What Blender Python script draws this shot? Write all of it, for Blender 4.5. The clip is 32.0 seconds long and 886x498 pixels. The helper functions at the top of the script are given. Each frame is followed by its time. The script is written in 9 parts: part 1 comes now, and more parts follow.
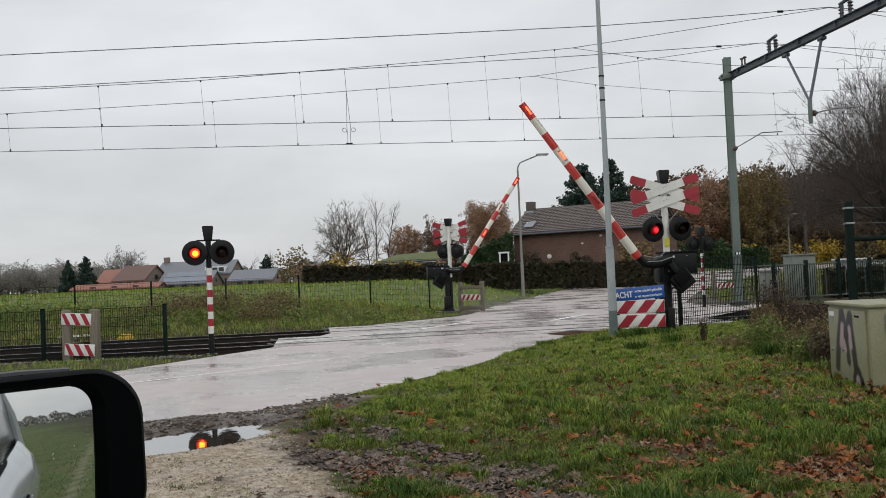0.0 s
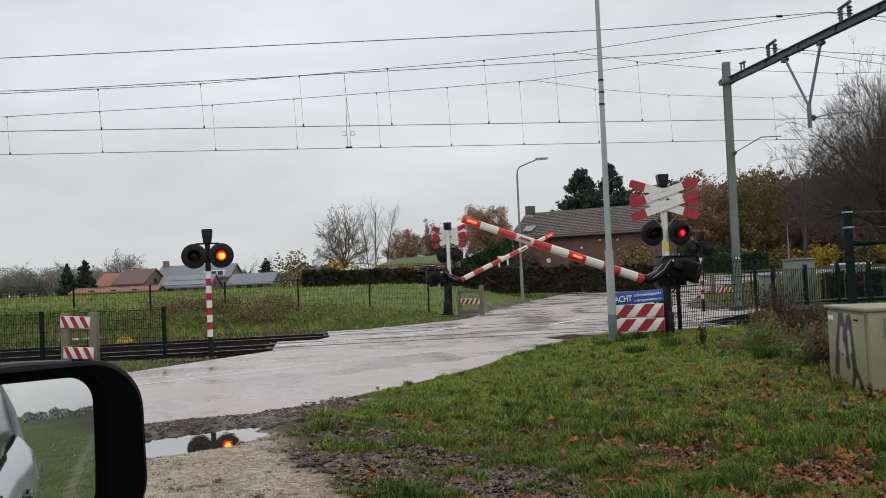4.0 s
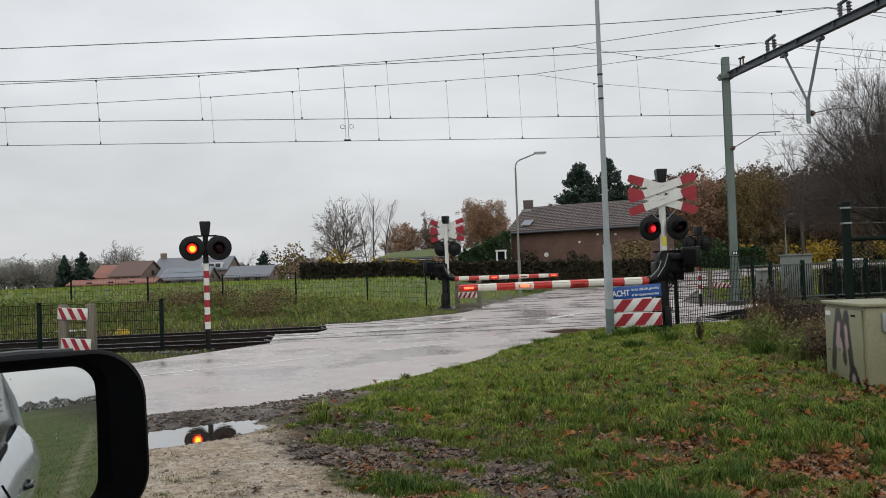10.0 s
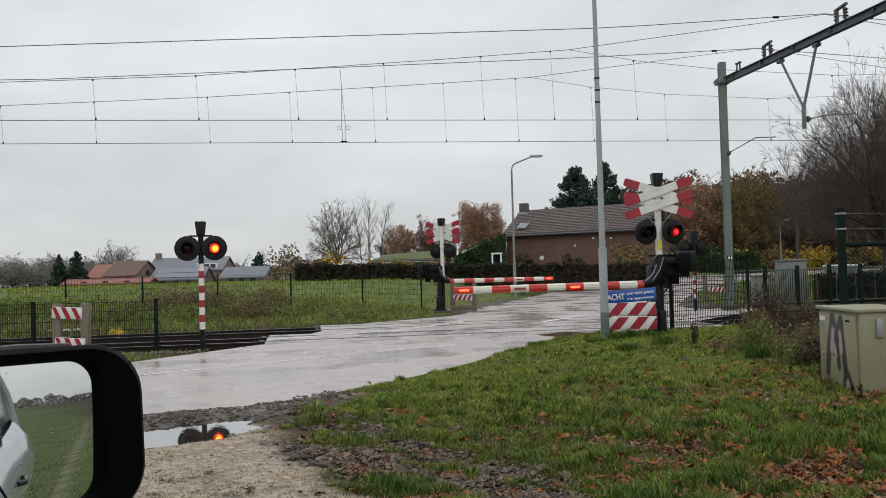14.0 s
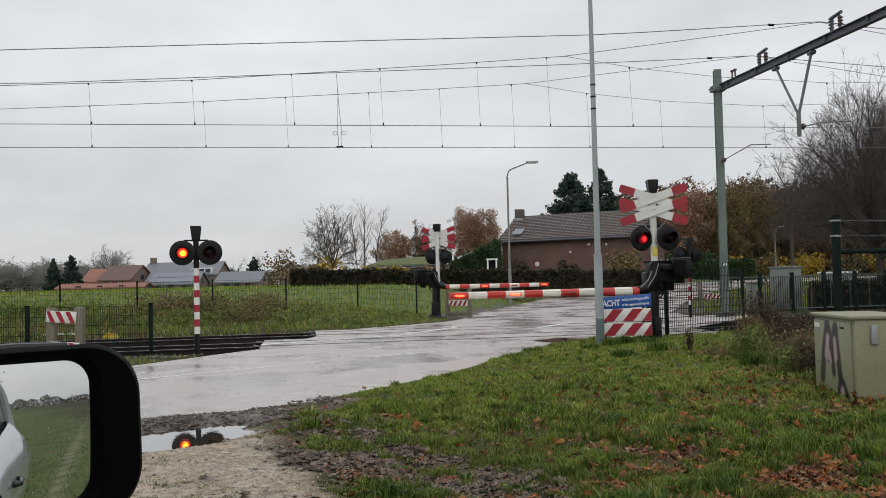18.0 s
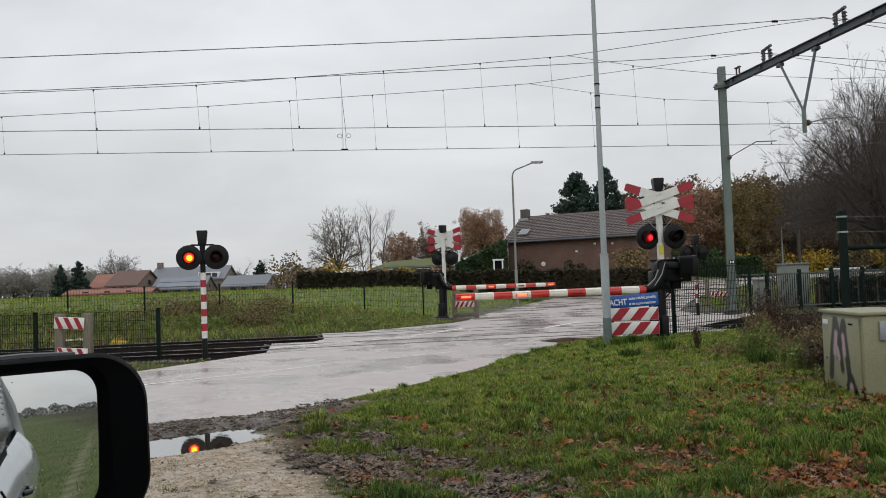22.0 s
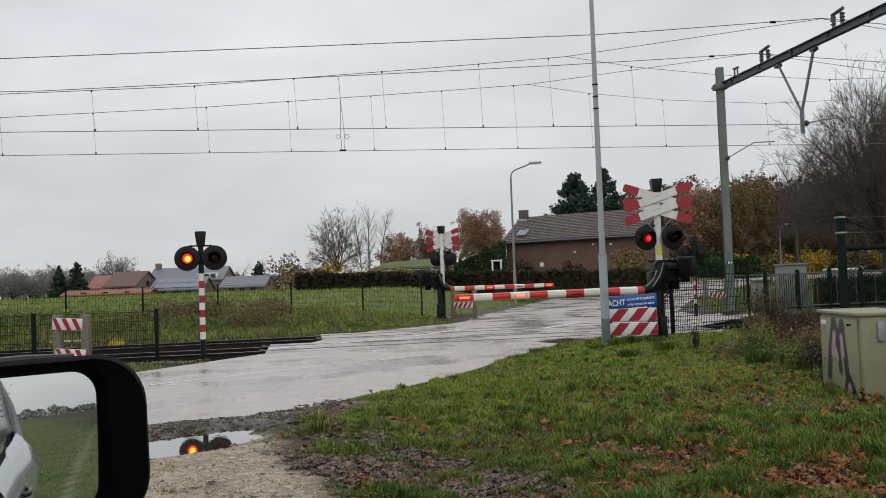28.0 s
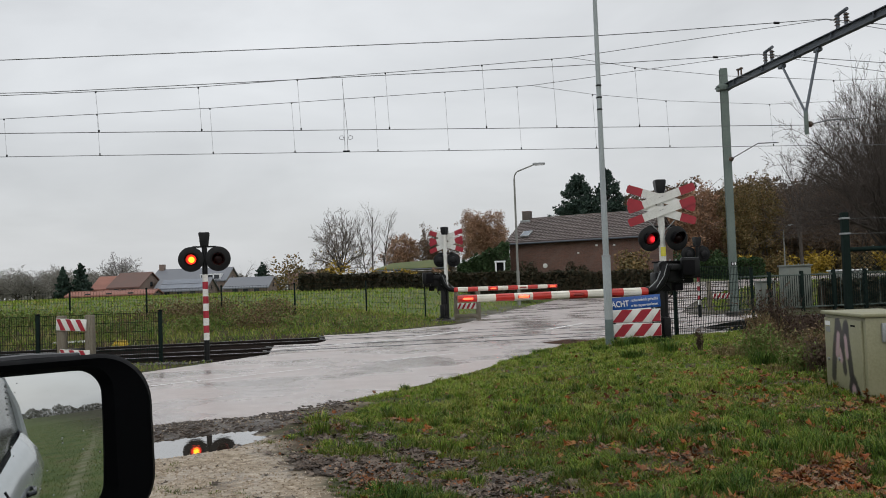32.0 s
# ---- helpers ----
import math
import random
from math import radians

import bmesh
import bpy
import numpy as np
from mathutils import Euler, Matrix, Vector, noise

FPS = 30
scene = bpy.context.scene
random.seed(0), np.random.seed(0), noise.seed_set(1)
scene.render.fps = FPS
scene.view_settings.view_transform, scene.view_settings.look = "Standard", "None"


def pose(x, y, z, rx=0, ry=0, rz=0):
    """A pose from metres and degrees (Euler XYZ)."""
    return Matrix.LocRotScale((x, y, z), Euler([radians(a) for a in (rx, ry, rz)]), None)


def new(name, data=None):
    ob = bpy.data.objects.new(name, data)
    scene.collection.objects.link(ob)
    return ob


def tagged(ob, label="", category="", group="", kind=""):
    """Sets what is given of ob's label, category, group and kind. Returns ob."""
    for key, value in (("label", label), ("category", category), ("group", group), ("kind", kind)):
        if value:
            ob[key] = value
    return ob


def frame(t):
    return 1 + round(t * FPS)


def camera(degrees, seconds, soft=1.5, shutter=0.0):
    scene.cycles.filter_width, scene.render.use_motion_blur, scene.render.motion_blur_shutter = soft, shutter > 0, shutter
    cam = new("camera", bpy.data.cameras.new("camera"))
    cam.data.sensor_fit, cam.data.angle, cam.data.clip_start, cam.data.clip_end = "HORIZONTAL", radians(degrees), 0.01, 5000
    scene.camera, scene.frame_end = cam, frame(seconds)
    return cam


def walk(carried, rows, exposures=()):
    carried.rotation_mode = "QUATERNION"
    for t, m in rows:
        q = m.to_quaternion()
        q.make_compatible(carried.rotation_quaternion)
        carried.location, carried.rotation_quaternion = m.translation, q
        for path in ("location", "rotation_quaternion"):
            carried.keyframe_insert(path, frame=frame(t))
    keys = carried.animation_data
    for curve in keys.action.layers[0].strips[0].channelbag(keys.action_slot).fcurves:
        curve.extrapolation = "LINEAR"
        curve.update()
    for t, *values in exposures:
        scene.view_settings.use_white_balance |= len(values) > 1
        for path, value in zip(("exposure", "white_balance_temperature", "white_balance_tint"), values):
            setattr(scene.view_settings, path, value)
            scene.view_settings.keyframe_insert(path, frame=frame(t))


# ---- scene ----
# The camera: held in the hand inside a parked car, 1.5 m above the road.
cam = camera(52.85, 32.0, soft=0.95)

# seconds, eye x, eye z, turn to the left, tilt up, lean (degrees)
PATH = (
    (0, 0.0000, 1.5000, -0.000, 1.668, -2.500), (0.5, 0.0029, 1.5004, -0.072, 1.568, -2.704), (1, -0.0031, 1.4973, 0.035, 1.796, -2.626), (1.5, -0.0064, 1.4943, 0.186, 2.085, -2.444),
    (2, -0.0006, 1.4947, 0.270, 1.914, -2.358), (2.5, 0.0020, 1.4924, 0.086, 1.972, -2.410), (3, -0.0001, 1.4905, -0.011, 2.125, -2.499), (3.5, -0.0026, 1.4881, -0.011, 2.053, -2.442),
    (5.5, -0.0015, 1.4873, -0.194, 1.641, -2.322), (6, -0.0017, 1.4881, -0.179, 1.607, -2.362), (6.5, -0.0032, 1.4882, -0.225, 1.601, -2.133), (7, -0.0027, 1.4873, -0.312, 1.690, -1.893),
    (7.5, -0.0056, 1.4854, -0.336, 1.666, -1.735), (8, -0.0063, 1.4840, -0.258, 1.560, -1.714), (8.5, -0.0048, 1.4844, -0.172, 1.551, -2.159), (9, -0.0051, 1.4860, -0.141, 1.576, -2.360),
    (9.5, -0.0069, 1.4848, -0.180, 1.569, -2.268), (10, -0.0084, 1.4848, -0.187, 1.526, -2.089), (10.5, -0.0082, 1.4843, -0.153, 1.558, -1.976), (11, -0.0087, 1.4838, -0.189, 1.516, -2.019),
    (11.5, -0.0094, 1.4818, -0.251, 1.497, -2.174), (12, -0.0095, 1.4817, -0.247, 1.464, -2.102), (12.5, -0.0092, 1.4826, -0.257, 1.513, -1.895), (13, -0.0105, 1.4815, -0.375, 1.641, -1.795),
    (13.5, -0.0109, 1.4795, -0.437, 1.716, -1.748), (14, -0.0112, 1.4801, -0.481, 1.671, -1.604), (14.5, -0.0117, 1.4799, -0.496, 1.669, -1.620), (16.5, -0.0159, 1.4763, -0.626, 1.994, -1.341),
    (17, -0.0155, 1.4746, -0.657, 2.013, -1.294), (17.5, -0.0158, 1.4752, -0.737, 2.018, -1.266), (18, -0.0153, 1.4747, -0.789, 2.032, -1.379), (18.5, -0.0156, 1.4750, -0.728, 2.023, -1.567),
    (19, -0.0161, 1.4763, -0.656, 2.007, -1.622), (19.5, -0.0176, 1.4766, -0.517, 2.023, -1.650), (20, -0.0188, 1.4759, -0.369, 2.078, -1.737), (20.5, -0.0164, 1.4774, -0.340, 2.148, -1.804),
    (21, -0.0145, 1.4790, -0.349, 2.194, -1.898), (21.5, -0.0145, 1.4777, -0.405, 2.172, -2.129), (22, -0.0142, 1.4786, -0.404, 2.117, -2.117), (22.5, -0.0149, 1.4793, -0.414, 2.094, -2.035),
    (23, -0.0153, 1.4786, -0.417, 2.127, -2.030), (23.5, -0.0145, 1.4785, -0.442, 2.138, -1.969), (24, -0.0151, 1.4781, -0.546, 2.167, -1.901), (24.5, -0.0153, 1.4781, -0.630, 2.192, -1.955),
    (25, -0.0144, 1.4788, -0.662, 2.154, -2.046), (25.5, -0.0149, 1.4792, -0.657, 2.126, -2.088), (27.5, -0.0147, 1.4791, -0.498, 2.191, -2.091), (28, -0.0154, 1.4794, -0.508, 2.159, -2.146),
    (28.5, -0.0163, 1.4803, -0.497, 2.133, -2.041), (29, -0.0156, 1.4806, -0.387, 2.151, -1.940), (29.5, -0.0159, 1.4803, -0.348, 2.172, -1.899), (30, -0.0167, 1.4791, -0.355, 2.205, -1.955),
    (30.5, -0.0165, 1.4777, -0.330, 2.253, -2.056), (31, -0.0157, 1.4770, -0.293, 2.219, -2.224), (31.5, -0.0161, 1.4784, -0.276, 2.174, -2.137), (32, -0.0169, 1.4775, -0.293, 2.235, -2.134),
)


def cam_pose(x, z, turn, tilt, lean):
    return pose(x, 0, z) @ pose(0, 0, 0, 0, 0, turn) @ pose(0, 0, 0, 90 + tilt) @ pose(0, 0, 0, 0, 0, lean)


walk(cam, [(t, cam_pose(x, z, a, b, c)) for t, x, z, a, b, c in PATH], ((0, 0.0), (24, 0.0), (25, -0.05), (32, -0.05)))

# ---- sky and light: an overcast November noon ----
world = bpy.data.worlds.new("overcast_sky")
scene.world = world
world.use_nodes = True


def make_world():
    nt = world.node_tree
    nt.nodes.clear()
    N, L = nt.nodes.new, nt.links.new
    out, bg = N("ShaderNodeOutputWorld"), N("ShaderNodeBackground")
    sky = N("ShaderNodeTexSky")
    sky.sky_type, sky.sun_disc = "NISHITA", False
    sky.sun_elevation, sky.sun_rotation = radians(32), radians(150)
    sky.air_density, sky.dust_density, sky.ozone_density = 1.0, 4.0, 1.0
    co = N("ShaderNodeTexCoord")
    sep = N("ShaderNodeSeparateXYZ")
    L(co.outputs["Generated"], sep.inputs[0])
    # clouds: soft, wide, stretched sideways
    mp = N("ShaderNodeMapping")
    mp.inputs["Scale"].default_value = (1.6, 1.6, 4.5)
    L(co.outputs["Generated"], mp.inputs[0])
    no = N("ShaderNodeTexNoise")
    no.inputs["Scale"].default_value, no.inputs["Detail"].default_value, no.inputs["Roughness"].default_value = 2.2, 5.0, 0.5
    no.inputs["Distortion"].default_value = 0.3
    L(mp.outputs[0], no.inputs["Vector"])
    cloud = N("ShaderNodeMapRange")
    cloud.inputs[1].default_value, cloud.inputs[2].default_value = 0.3, 0.72
    cloud.inputs[3].default_value, cloud.inputs[4].default_value = 0.84, 1.1
    L(no.outputs["Fac"], cloud.inputs[0])
    # overcast gradient: brighter towards the zenith
    grad = N("ShaderNodeMapRange")
    grad.inputs[1].default_value, grad.inputs[2].default_value = 0.0, 1.0
    grad.inputs[3].default_value, grad.inputs[4].default_value = SKY_LOW, SKY_HIGH
    L(sep.outputs["Z"], grad.inputs[0])
    mul = N("ShaderNodeMath")
    mul.operation = "MULTIPLY"
    L(cloud.outputs[0], mul.inputs[0])
    L(grad.outputs[0], mul.inputs[1])
    grey = N("ShaderNodeVectorMath")
    grey.operation = "SCALE"
    grey.inputs[0].default_value = (0.968, 0.99, 1.012)
    L(mul.outputs[0], grey.inputs["Scale"])
    blue = N("ShaderNodeVectorMath")
    blue.operation = "SCALE"
    blue.inputs["Scale"].default_value = 0.012
    L(sky.outputs[0], blue.inputs[0])
    add = N("ShaderNodeVectorMath")
    L(grey.outputs[0], add.inputs[0])
    L(blue.outputs[0], add.inputs[1])
    L(add.outputs[0], bg.inputs["Color"])
    bg.inputs["Strength"].default_value = 1.0
    L(bg.outputs[0], out.inputs["Surface"])


SKY_LOW, SKY_HIGH = 0.63, 1.12
make_world()

sun_data = bpy.data.lights.new("sun", "SUN")
sun_data.energy, sun_data.angle, sun_data.color = 0.5, radians(35), (1.0, 0.97, 0.93)
sun = new("sun", sun_data)
sun.matrix_world = pose(0, 0, 40, 48, 0, -30)


# ---- materials ----
def tree_of(name):
    m = bpy.data.materials.new(name)
    m.use_nodes = True
    nt = m.node_tree
    return m, nt, nt.nodes["Principled BSDF"]


def surface(name, cols, scale=8.0, rough=0.6, bump=0.1, metal=0.0, fine=60.0, spec=0.5, coat=0.0, rvar=0.15, bdist=0.02, stretch=None, vary=0.0):
    """A procedural surface: colours mixed by noise at two scales, with fine relief."""
    m, nt, bs = tree_of(name)
    N, L = nt.nodes.new, nt.links.new
    co = N("ShaderNodeTexCoord")
    src = co.outputs["Object"]
    if stretch:
        mp = N("ShaderNodeMapping")
        mp.inputs["Scale"].default_value = stretch
        L(src, mp.inputs[0])
        src = mp.outputs[0]
    a, b = N("ShaderNodeTexNoise"), N("ShaderNodeTexNoise")
    a.inputs["Scale"].default_value, a.inputs["Detail"].default_value = scale, 6
    b.inputs["Scale"].default_value, b.inputs["Detail"].default_value = fine, 4
    L(src, a.inputs["Vector"])
    L(src, b.inputs["Vector"])
    mix = N("ShaderNodeMath")
    mix.operation = "MULTIPLY_ADD"
    mix.inputs[1].default_value = 0.45
    L(b.outputs["Fac"], mix.inputs[0])
    half = N("ShaderNodeMath")
    half.operation = "MULTIPLY"
    half.inputs[1].default_value = 0.55
    L(a.outputs["Fac"], half.inputs[0])
    L(half.outputs[0], mix.inputs[2])
    fac = mix.outputs[0]
    if vary:
        oi = N("ShaderNodeObjectInfo")
        ad = N("ShaderNodeMath")
        ad.operation = "MULTIPLY_ADD"
        ad.inputs[1].default_value = vary
        L(oi.outputs["Random"], ad.inputs[0])
        sh = N("ShaderNodeMath")
        sh.inputs[1].default_value = -vary / 2
        L(fac, sh.inputs[0])
        L(sh.outputs[0], ad.inputs[2])
        fac = ad.outputs[0]
    ramp = N("ShaderNodeValToRGB")
    while len(ramp.color_ramp.elements) < len(cols):
        ramp.color_ramp.elements.new(0.5)
    for i, c in enumerate(cols):
        e = ramp.color_ramp.elements[i]
        e.position = 0.3 + 0.4 * i / max(1, len(cols) - 1)
        e.color = (*c, 1)
    L(fac, ramp.inputs[0])
    L(ramp.outputs[0], bs.inputs["Base Color"])
    rr = N("ShaderNodeMapRange")
    rr.inputs[3].default_value, rr.inputs[4].default_value = max(0.02, rough - rvar), min(1, rough + rvar)
    L(a.outputs["Fac"], rr.inputs[0])
    L(rr.outputs[0], bs.inputs["Roughness"])
    bs.inputs["Metallic"].default_value = metal
    bs.inputs["Specular IOR Level"].default_value = spec
    bs.inputs["Coat Weight"].default_value = coat
    bs.inputs["Coat Roughness"].default_value = 0.08
    if bump:
        bp = N("ShaderNodeBump")
        bp.inputs["Strength"].default_value, bp.inputs["Distance"].default_value = bump, bdist
        L(b.outputs["Fac"], bp.inputs["Height"])
        L(bp.outputs[0], bs.inputs["Normal"])
    return m


def island_colours(name, cols, rough=0.7, spec=0.3, patch=None):
    """Foliage: each leaf or blade takes one of several colours; patch gives a second set that wins in patches."""
    m, nt, bs = tree_of(name)
    N, L = nt.nodes.new, nt.links.new
    ge = N("ShaderNodeNewGeometry")
    ramp = N("ShaderNodeValToRGB")
    while len(ramp.color_ramp.elements) < len(cols):
        ramp.color_ramp.elements.new(0.5)
    for i, c in enumerate(cols):
        e = ramp.color_ramp.elements[i]
        e.position = i / max(1, len(cols) - 1)
        e.color = (*c, 1)
    L(ge.outputs["Random Per Island"], ramp.inputs[0])
    last = ramp.outputs[0]
    if patch:
        r2 = N("ShaderNodeValToRGB")
        while len(r2.color_ramp.elements) < len(patch):
            r2.color_ramp.elements.new(0.5)
        for i, c in enumerate(patch):
            r2.color_ramp.elements[i].position, r2.color_ramp.elements[i].color = i / max(1, len(patch) - 1), (*c, 1)
        L(ge.outputs["Random Per Island"], r2.inputs[0])
        co, no, mr, mx = N("ShaderNodeTexCoord"), N("ShaderNodeTexNoise"), N("ShaderNodeMapRange"), N("ShaderNodeMix")
        no.inputs["Scale"].default_value, no.inputs["Detail"].default_value = 1.5, 4
        L(co.outputs["Object"], no.inputs["Vector"])
        mr.inputs[1].default_value, mr.inputs[2].default_value = 0.42, 0.64
        L(no.outputs["Fac"], mr.inputs[0])
        mx.data_type = "RGBA"
        L(mr.outputs[0], mx.inputs[0])
        L(last, mx.inputs[6])
        L(r2.outputs[0], mx.inputs[7])
        last = mx.outputs[2]
    L(last, bs.inputs["Base Color"])
    bs.inputs["Roughness"].default_value = rough
    bs.inputs["Specular IOR Level"].default_value = spec
    return m


def glow(name, col, strength):
    m, nt, bs = tree_of(name)
    bs.inputs["Base Color"].default_value = (*col, 1)
    bs.inputs["Emission Color"].default_value = (*col, 1)
    bs.inputs["Emission Strength"].default_value = strength
    return m


M = {}
M["white"] = surface("white_paint", [(0.5, 0.5, 0.47), (0.66, 0.67, 0.64), (0.74, 0.75, 0.73)], 5, 0.4, 0.05, coat=0.2)
M["red"] = surface("red_paint", [(0.2, 0.008, 0.018), (0.31, 0.011, 0.026), (0.36, 0.02, 0.034)], 5, 0.42, 0.05, coat=0.1)
M["arm_red"] = surface("boom_red_film", [(0.36, 0.022, 0.018), (0.52, 0.034, 0.026), (0.58, 0.045, 0.034)], 4, 0.35, 0.03, coat=0.3)
M["arm_white"] = surface("boom_white_film", [(0.55, 0.53, 0.46), (0.72, 0.7, 0.62), (0.76, 0.75, 0.68)], 4, 0.35, 0.03, coat=0.3)
M["black"] = surface("black_enamel", [(0.004, 0.0045, 0.005), (0.008, 0.009, 0.01), (0.014, 0.015, 0.017)], 7, 0.42, 0.1, spec=0.2)
M["matt_black"] = surface("matt_black", [(0.003, 0.003, 0.004), (0.007, 0.007, 0.008)], 7, 0.75, 0.05, spec=0.1)
M["galv"] = surface("galvanised_steel", [(0.2, 0.22, 0.23), (0.3, 0.32, 0.33), (0.36, 0.38, 0.39)], 6, 0.5, 0.05, metal=0.55)
M["pole_grey"] = surface("weathered_grey_pole", [(0.22, 0.25, 0.26), (0.3, 0.34, 0.35), (0.36, 0.4, 0.41)], 3, 0.55, 0.05, stretch=(1, 1, 0.25))
M["pole_far"] = surface("weathered_far_pole", [(0.12, 0.125, 0.115), (0.17, 0.175, 0.16), (0.21, 0.215, 0.2)], 3, 0.6, 0.05)
M["pole_green"] = surface("dull_green_pole_base", [(0.07, 0.1, 0.1), (0.1, 0.14, 0.135), (0.13, 0.17, 0.165)], 4, 0.55, 0.05)
M["mast"] = surface("mast_green_grey", [(0.085, 0.115, 0.105), (0.13, 0.168, 0.152), (0.18, 0.22, 0.2)], 2.5, 0.6, 0.06, metal=0.2, stretch=(1, 1, 0.3))
M["steel_blue"] = surface("beam_steel", [(0.045, 0.055, 0.07), (0.075, 0.088, 0.105), (0.1, 0.115, 0.135)], 3, 0.5, 0.06, metal=0.3)
M["wire"] = surface("copper_wire", [(0.1, 0.105, 0.11), (0.17, 0.175, 0.18)], 3, 0.6, 0.0, metal=0.2)
M["porcelain"] = surface("brown_porcelain", [(0.05, 0.03, 0.02), (0.09, 0.06, 0.045)], 5, 0.25, 0.0)
M["fence_green"] = surface("dark_green_fence_coating", [(0.006, 0.011, 0.01), (0.01, 0.018, 0.016), (0.015, 0.024, 0.021)], 6, 0.7, 0.05, spec=0.04)
M["fence_pale"] = surface("weathered_green_railing", [(0.035, 0.05, 0.045), (0.06, 0.085, 0.075), (0.09, 0.12, 0.105)], 5, 0.55, 0.05)
M["wood"] = surface("weathered_post_wood", [(0.09, 0.08, 0.06), (0.17, 0.15, 0.115), (0.25, 0.225, 0.18)], 5, 0.85, 0.4, stretch=(8, 8, 0.8), fine=25)
M["blue"] = surface("blue_sign_film", [(0.008, 0.06, 0.27), (0.012, 0.09, 0.36)], 3, 0.35, 0.02, coat=0.2)
M["letter"] = surface("white_letter_film", [(0.68, 0.7, 0.72), (0.76, 0.77, 0.78)], 5, 0.5, 0.0)
M["yellow"] = surface("yellow_label", [(0.55, 0.5, 0.05), (0.68, 0.62, 0.08)], 6, 0.5, 0.0)
M["cabinet"] = surface("beige_green_cabinet_polyester", [(0.19, 0.187, 0.108), (0.232, 0.228, 0.14), (0.262, 0.255, 0.165)], 2.2, 0.5, 0.06, fine=40)
M["cab_grey"] = surface("grey_green_cabinet", [(0.1, 0.12, 0.105), (0.15, 0.17, 0.15), (0.19, 0.21, 0.185)], 2.5, 0.55, 0.05)
M["rail"] = surface("rusty_rail", [(0.01, 0.007, 0.006), (0.018, 0.013, 0.011), (0.03, 0.02, 0.016)], 5, 0.6, 0.15, spec=0.2)
M["rail_top"] = surface("polished_rail_head", [(0.25, 0.25, 0.26), (0.4, 0.4, 0.42)], 3, 0.22, 0.0, metal=0.9)
M["sleeper"] = surface("wet_concrete_sleeper", [(0.025, 0.022, 0.02), (0.045, 0.041, 0.037), (0.07, 0.064, 0.058)], 6, 0.6, 0.2)
M["rubber"] = surface("black_flangeway_rubber", [(0.008, 0.008, 0.009), (0.018, 0.018, 0.019)], 6, 0.4, 0.1)
M["stone"] = island_colours("ballast_stone", [(0.035, 0.033, 0.032), (0.07, 0.065, 0.062), (0.12, 0.112, 0.105), (0.2, 0.19, 0.18)], 0.55, 0.5)
M["pebble"] = island_colours("pebble_stone", [(0.15, 0.11, 0.07), (0.3, 0.235, 0.165), (0.42, 0.35, 0.27), (0.55, 0.48, 0.4)], 0.7, 0.25)
M["line"] = surface("worn_road_marking", [(0.6, 0.59, 0.58), (0.76, 0.75, 0.74), (0.84, 0.83, 0.82)], 2.5, 0.6, 0.1, fine=30, spec=0.35)
M["plate"] = surface("galvanised_crossing_plate", [(0.13, 0.13, 0.135), (0.2, 0.2, 0.205)], 4, 0.3, 0.1)
# wet mud, reused dark for the hedges' shaded cores and the ivy-grown wall
M["mud_and_core"] = surface("wet_mud_and_dark_core", [(0.018, 0.011, 0.007), (0.04, 0.026, 0.017), (0.075, 0.052, 0.035)], 12, 0.4, 0.5, fine=50, spec=0.35)
M["bark"] = surface("dark_bark", [(0.03, 0.025, 0.02), (0.06, 0.05, 0.042), (0.1, 0.085, 0.07)], 6, 0.9, 0.5, stretch=(3, 3, 0.7))
M["twig"] = surface("grey_twig", [(0.06, 0.048, 0.042), (0.105, 0.088, 0.078)], 4, 0.9, 0.0)
M["twig_mid"] = surface("brown_grey_twig", [(0.12, 0.1, 0.088), (0.18, 0.155, 0.14)], 4, 0.9, 0.0)
# far twigs: distance haze is put into their pale colour
M["twig_far"] = surface("haze_paled_far_twig", [(0.2, 0.19, 0.19), (0.28, 0.265, 0.26)], 4, 0.9, 0.0)
M["leaf_brown"] = island_colours("autumn_leaf", [(0.085, 0.06, 0.044), (0.13, 0.086, 0.06), (0.17, 0.11, 0.07), (0.14, 0.105, 0.066)])
M["leaf_rust"] = island_colours("rust_leaf", [(0.19, 0.105, 0.066), (0.27, 0.15, 0.09), (0.34, 0.2, 0.12), (0.25, 0.17, 0.11)])
M["leaf_olive"] = island_colours("olive_leaf", [(0.08, 0.07, 0.032), (0.14, 0.11, 0.042), (0.2, 0.145, 0.055), (0.23, 0.14, 0.065)])
M["leaf_yellow"] = island_colours("yellow_leaf", [(0.2, 0.13, 0.015), (0.34, 0.23, 0.025), (0.42, 0.29, 0.04), (0.16, 0.12, 0.03)])
M["leaf_dark"] = island_colours("conifer_needle", [(0.012, 0.026, 0.022), (0.026, 0.05, 0.038), (0.045, 0.076, 0.054)])
M["leaf_ivy"] = island_colours("ivy_leaf", [(0.015, 0.035, 0.012), (0.03, 0.06, 0.02), (0.05, 0.085, 0.03)])
M["leaf_hedge"] = island_colours("dark_hedge_leaf", [(0.012, 0.014, 0.008), (0.028, 0.03, 0.014), (0.05, 0.035, 0.018), (0.03, 0.026, 0.014)])
# far foliage: these pale greys carry the haze of the distance
M["leaf_far"] = island_colours("haze_paled_far_foliage", [(0.19, 0.187, 0.172), (0.23, 0.22, 0.2), (0.265, 0.248, 0.222), (0.21, 0.215, 0.19)], 0.95, 0.1)
M["leaf_wood"] = island_colours("woodland_foliage", [(0.05, 0.04, 0.03), (0.085, 0.06, 0.042), (0.12, 0.078, 0.05), (0.08, 0.07, 0.042)], 0.95, 0.1)
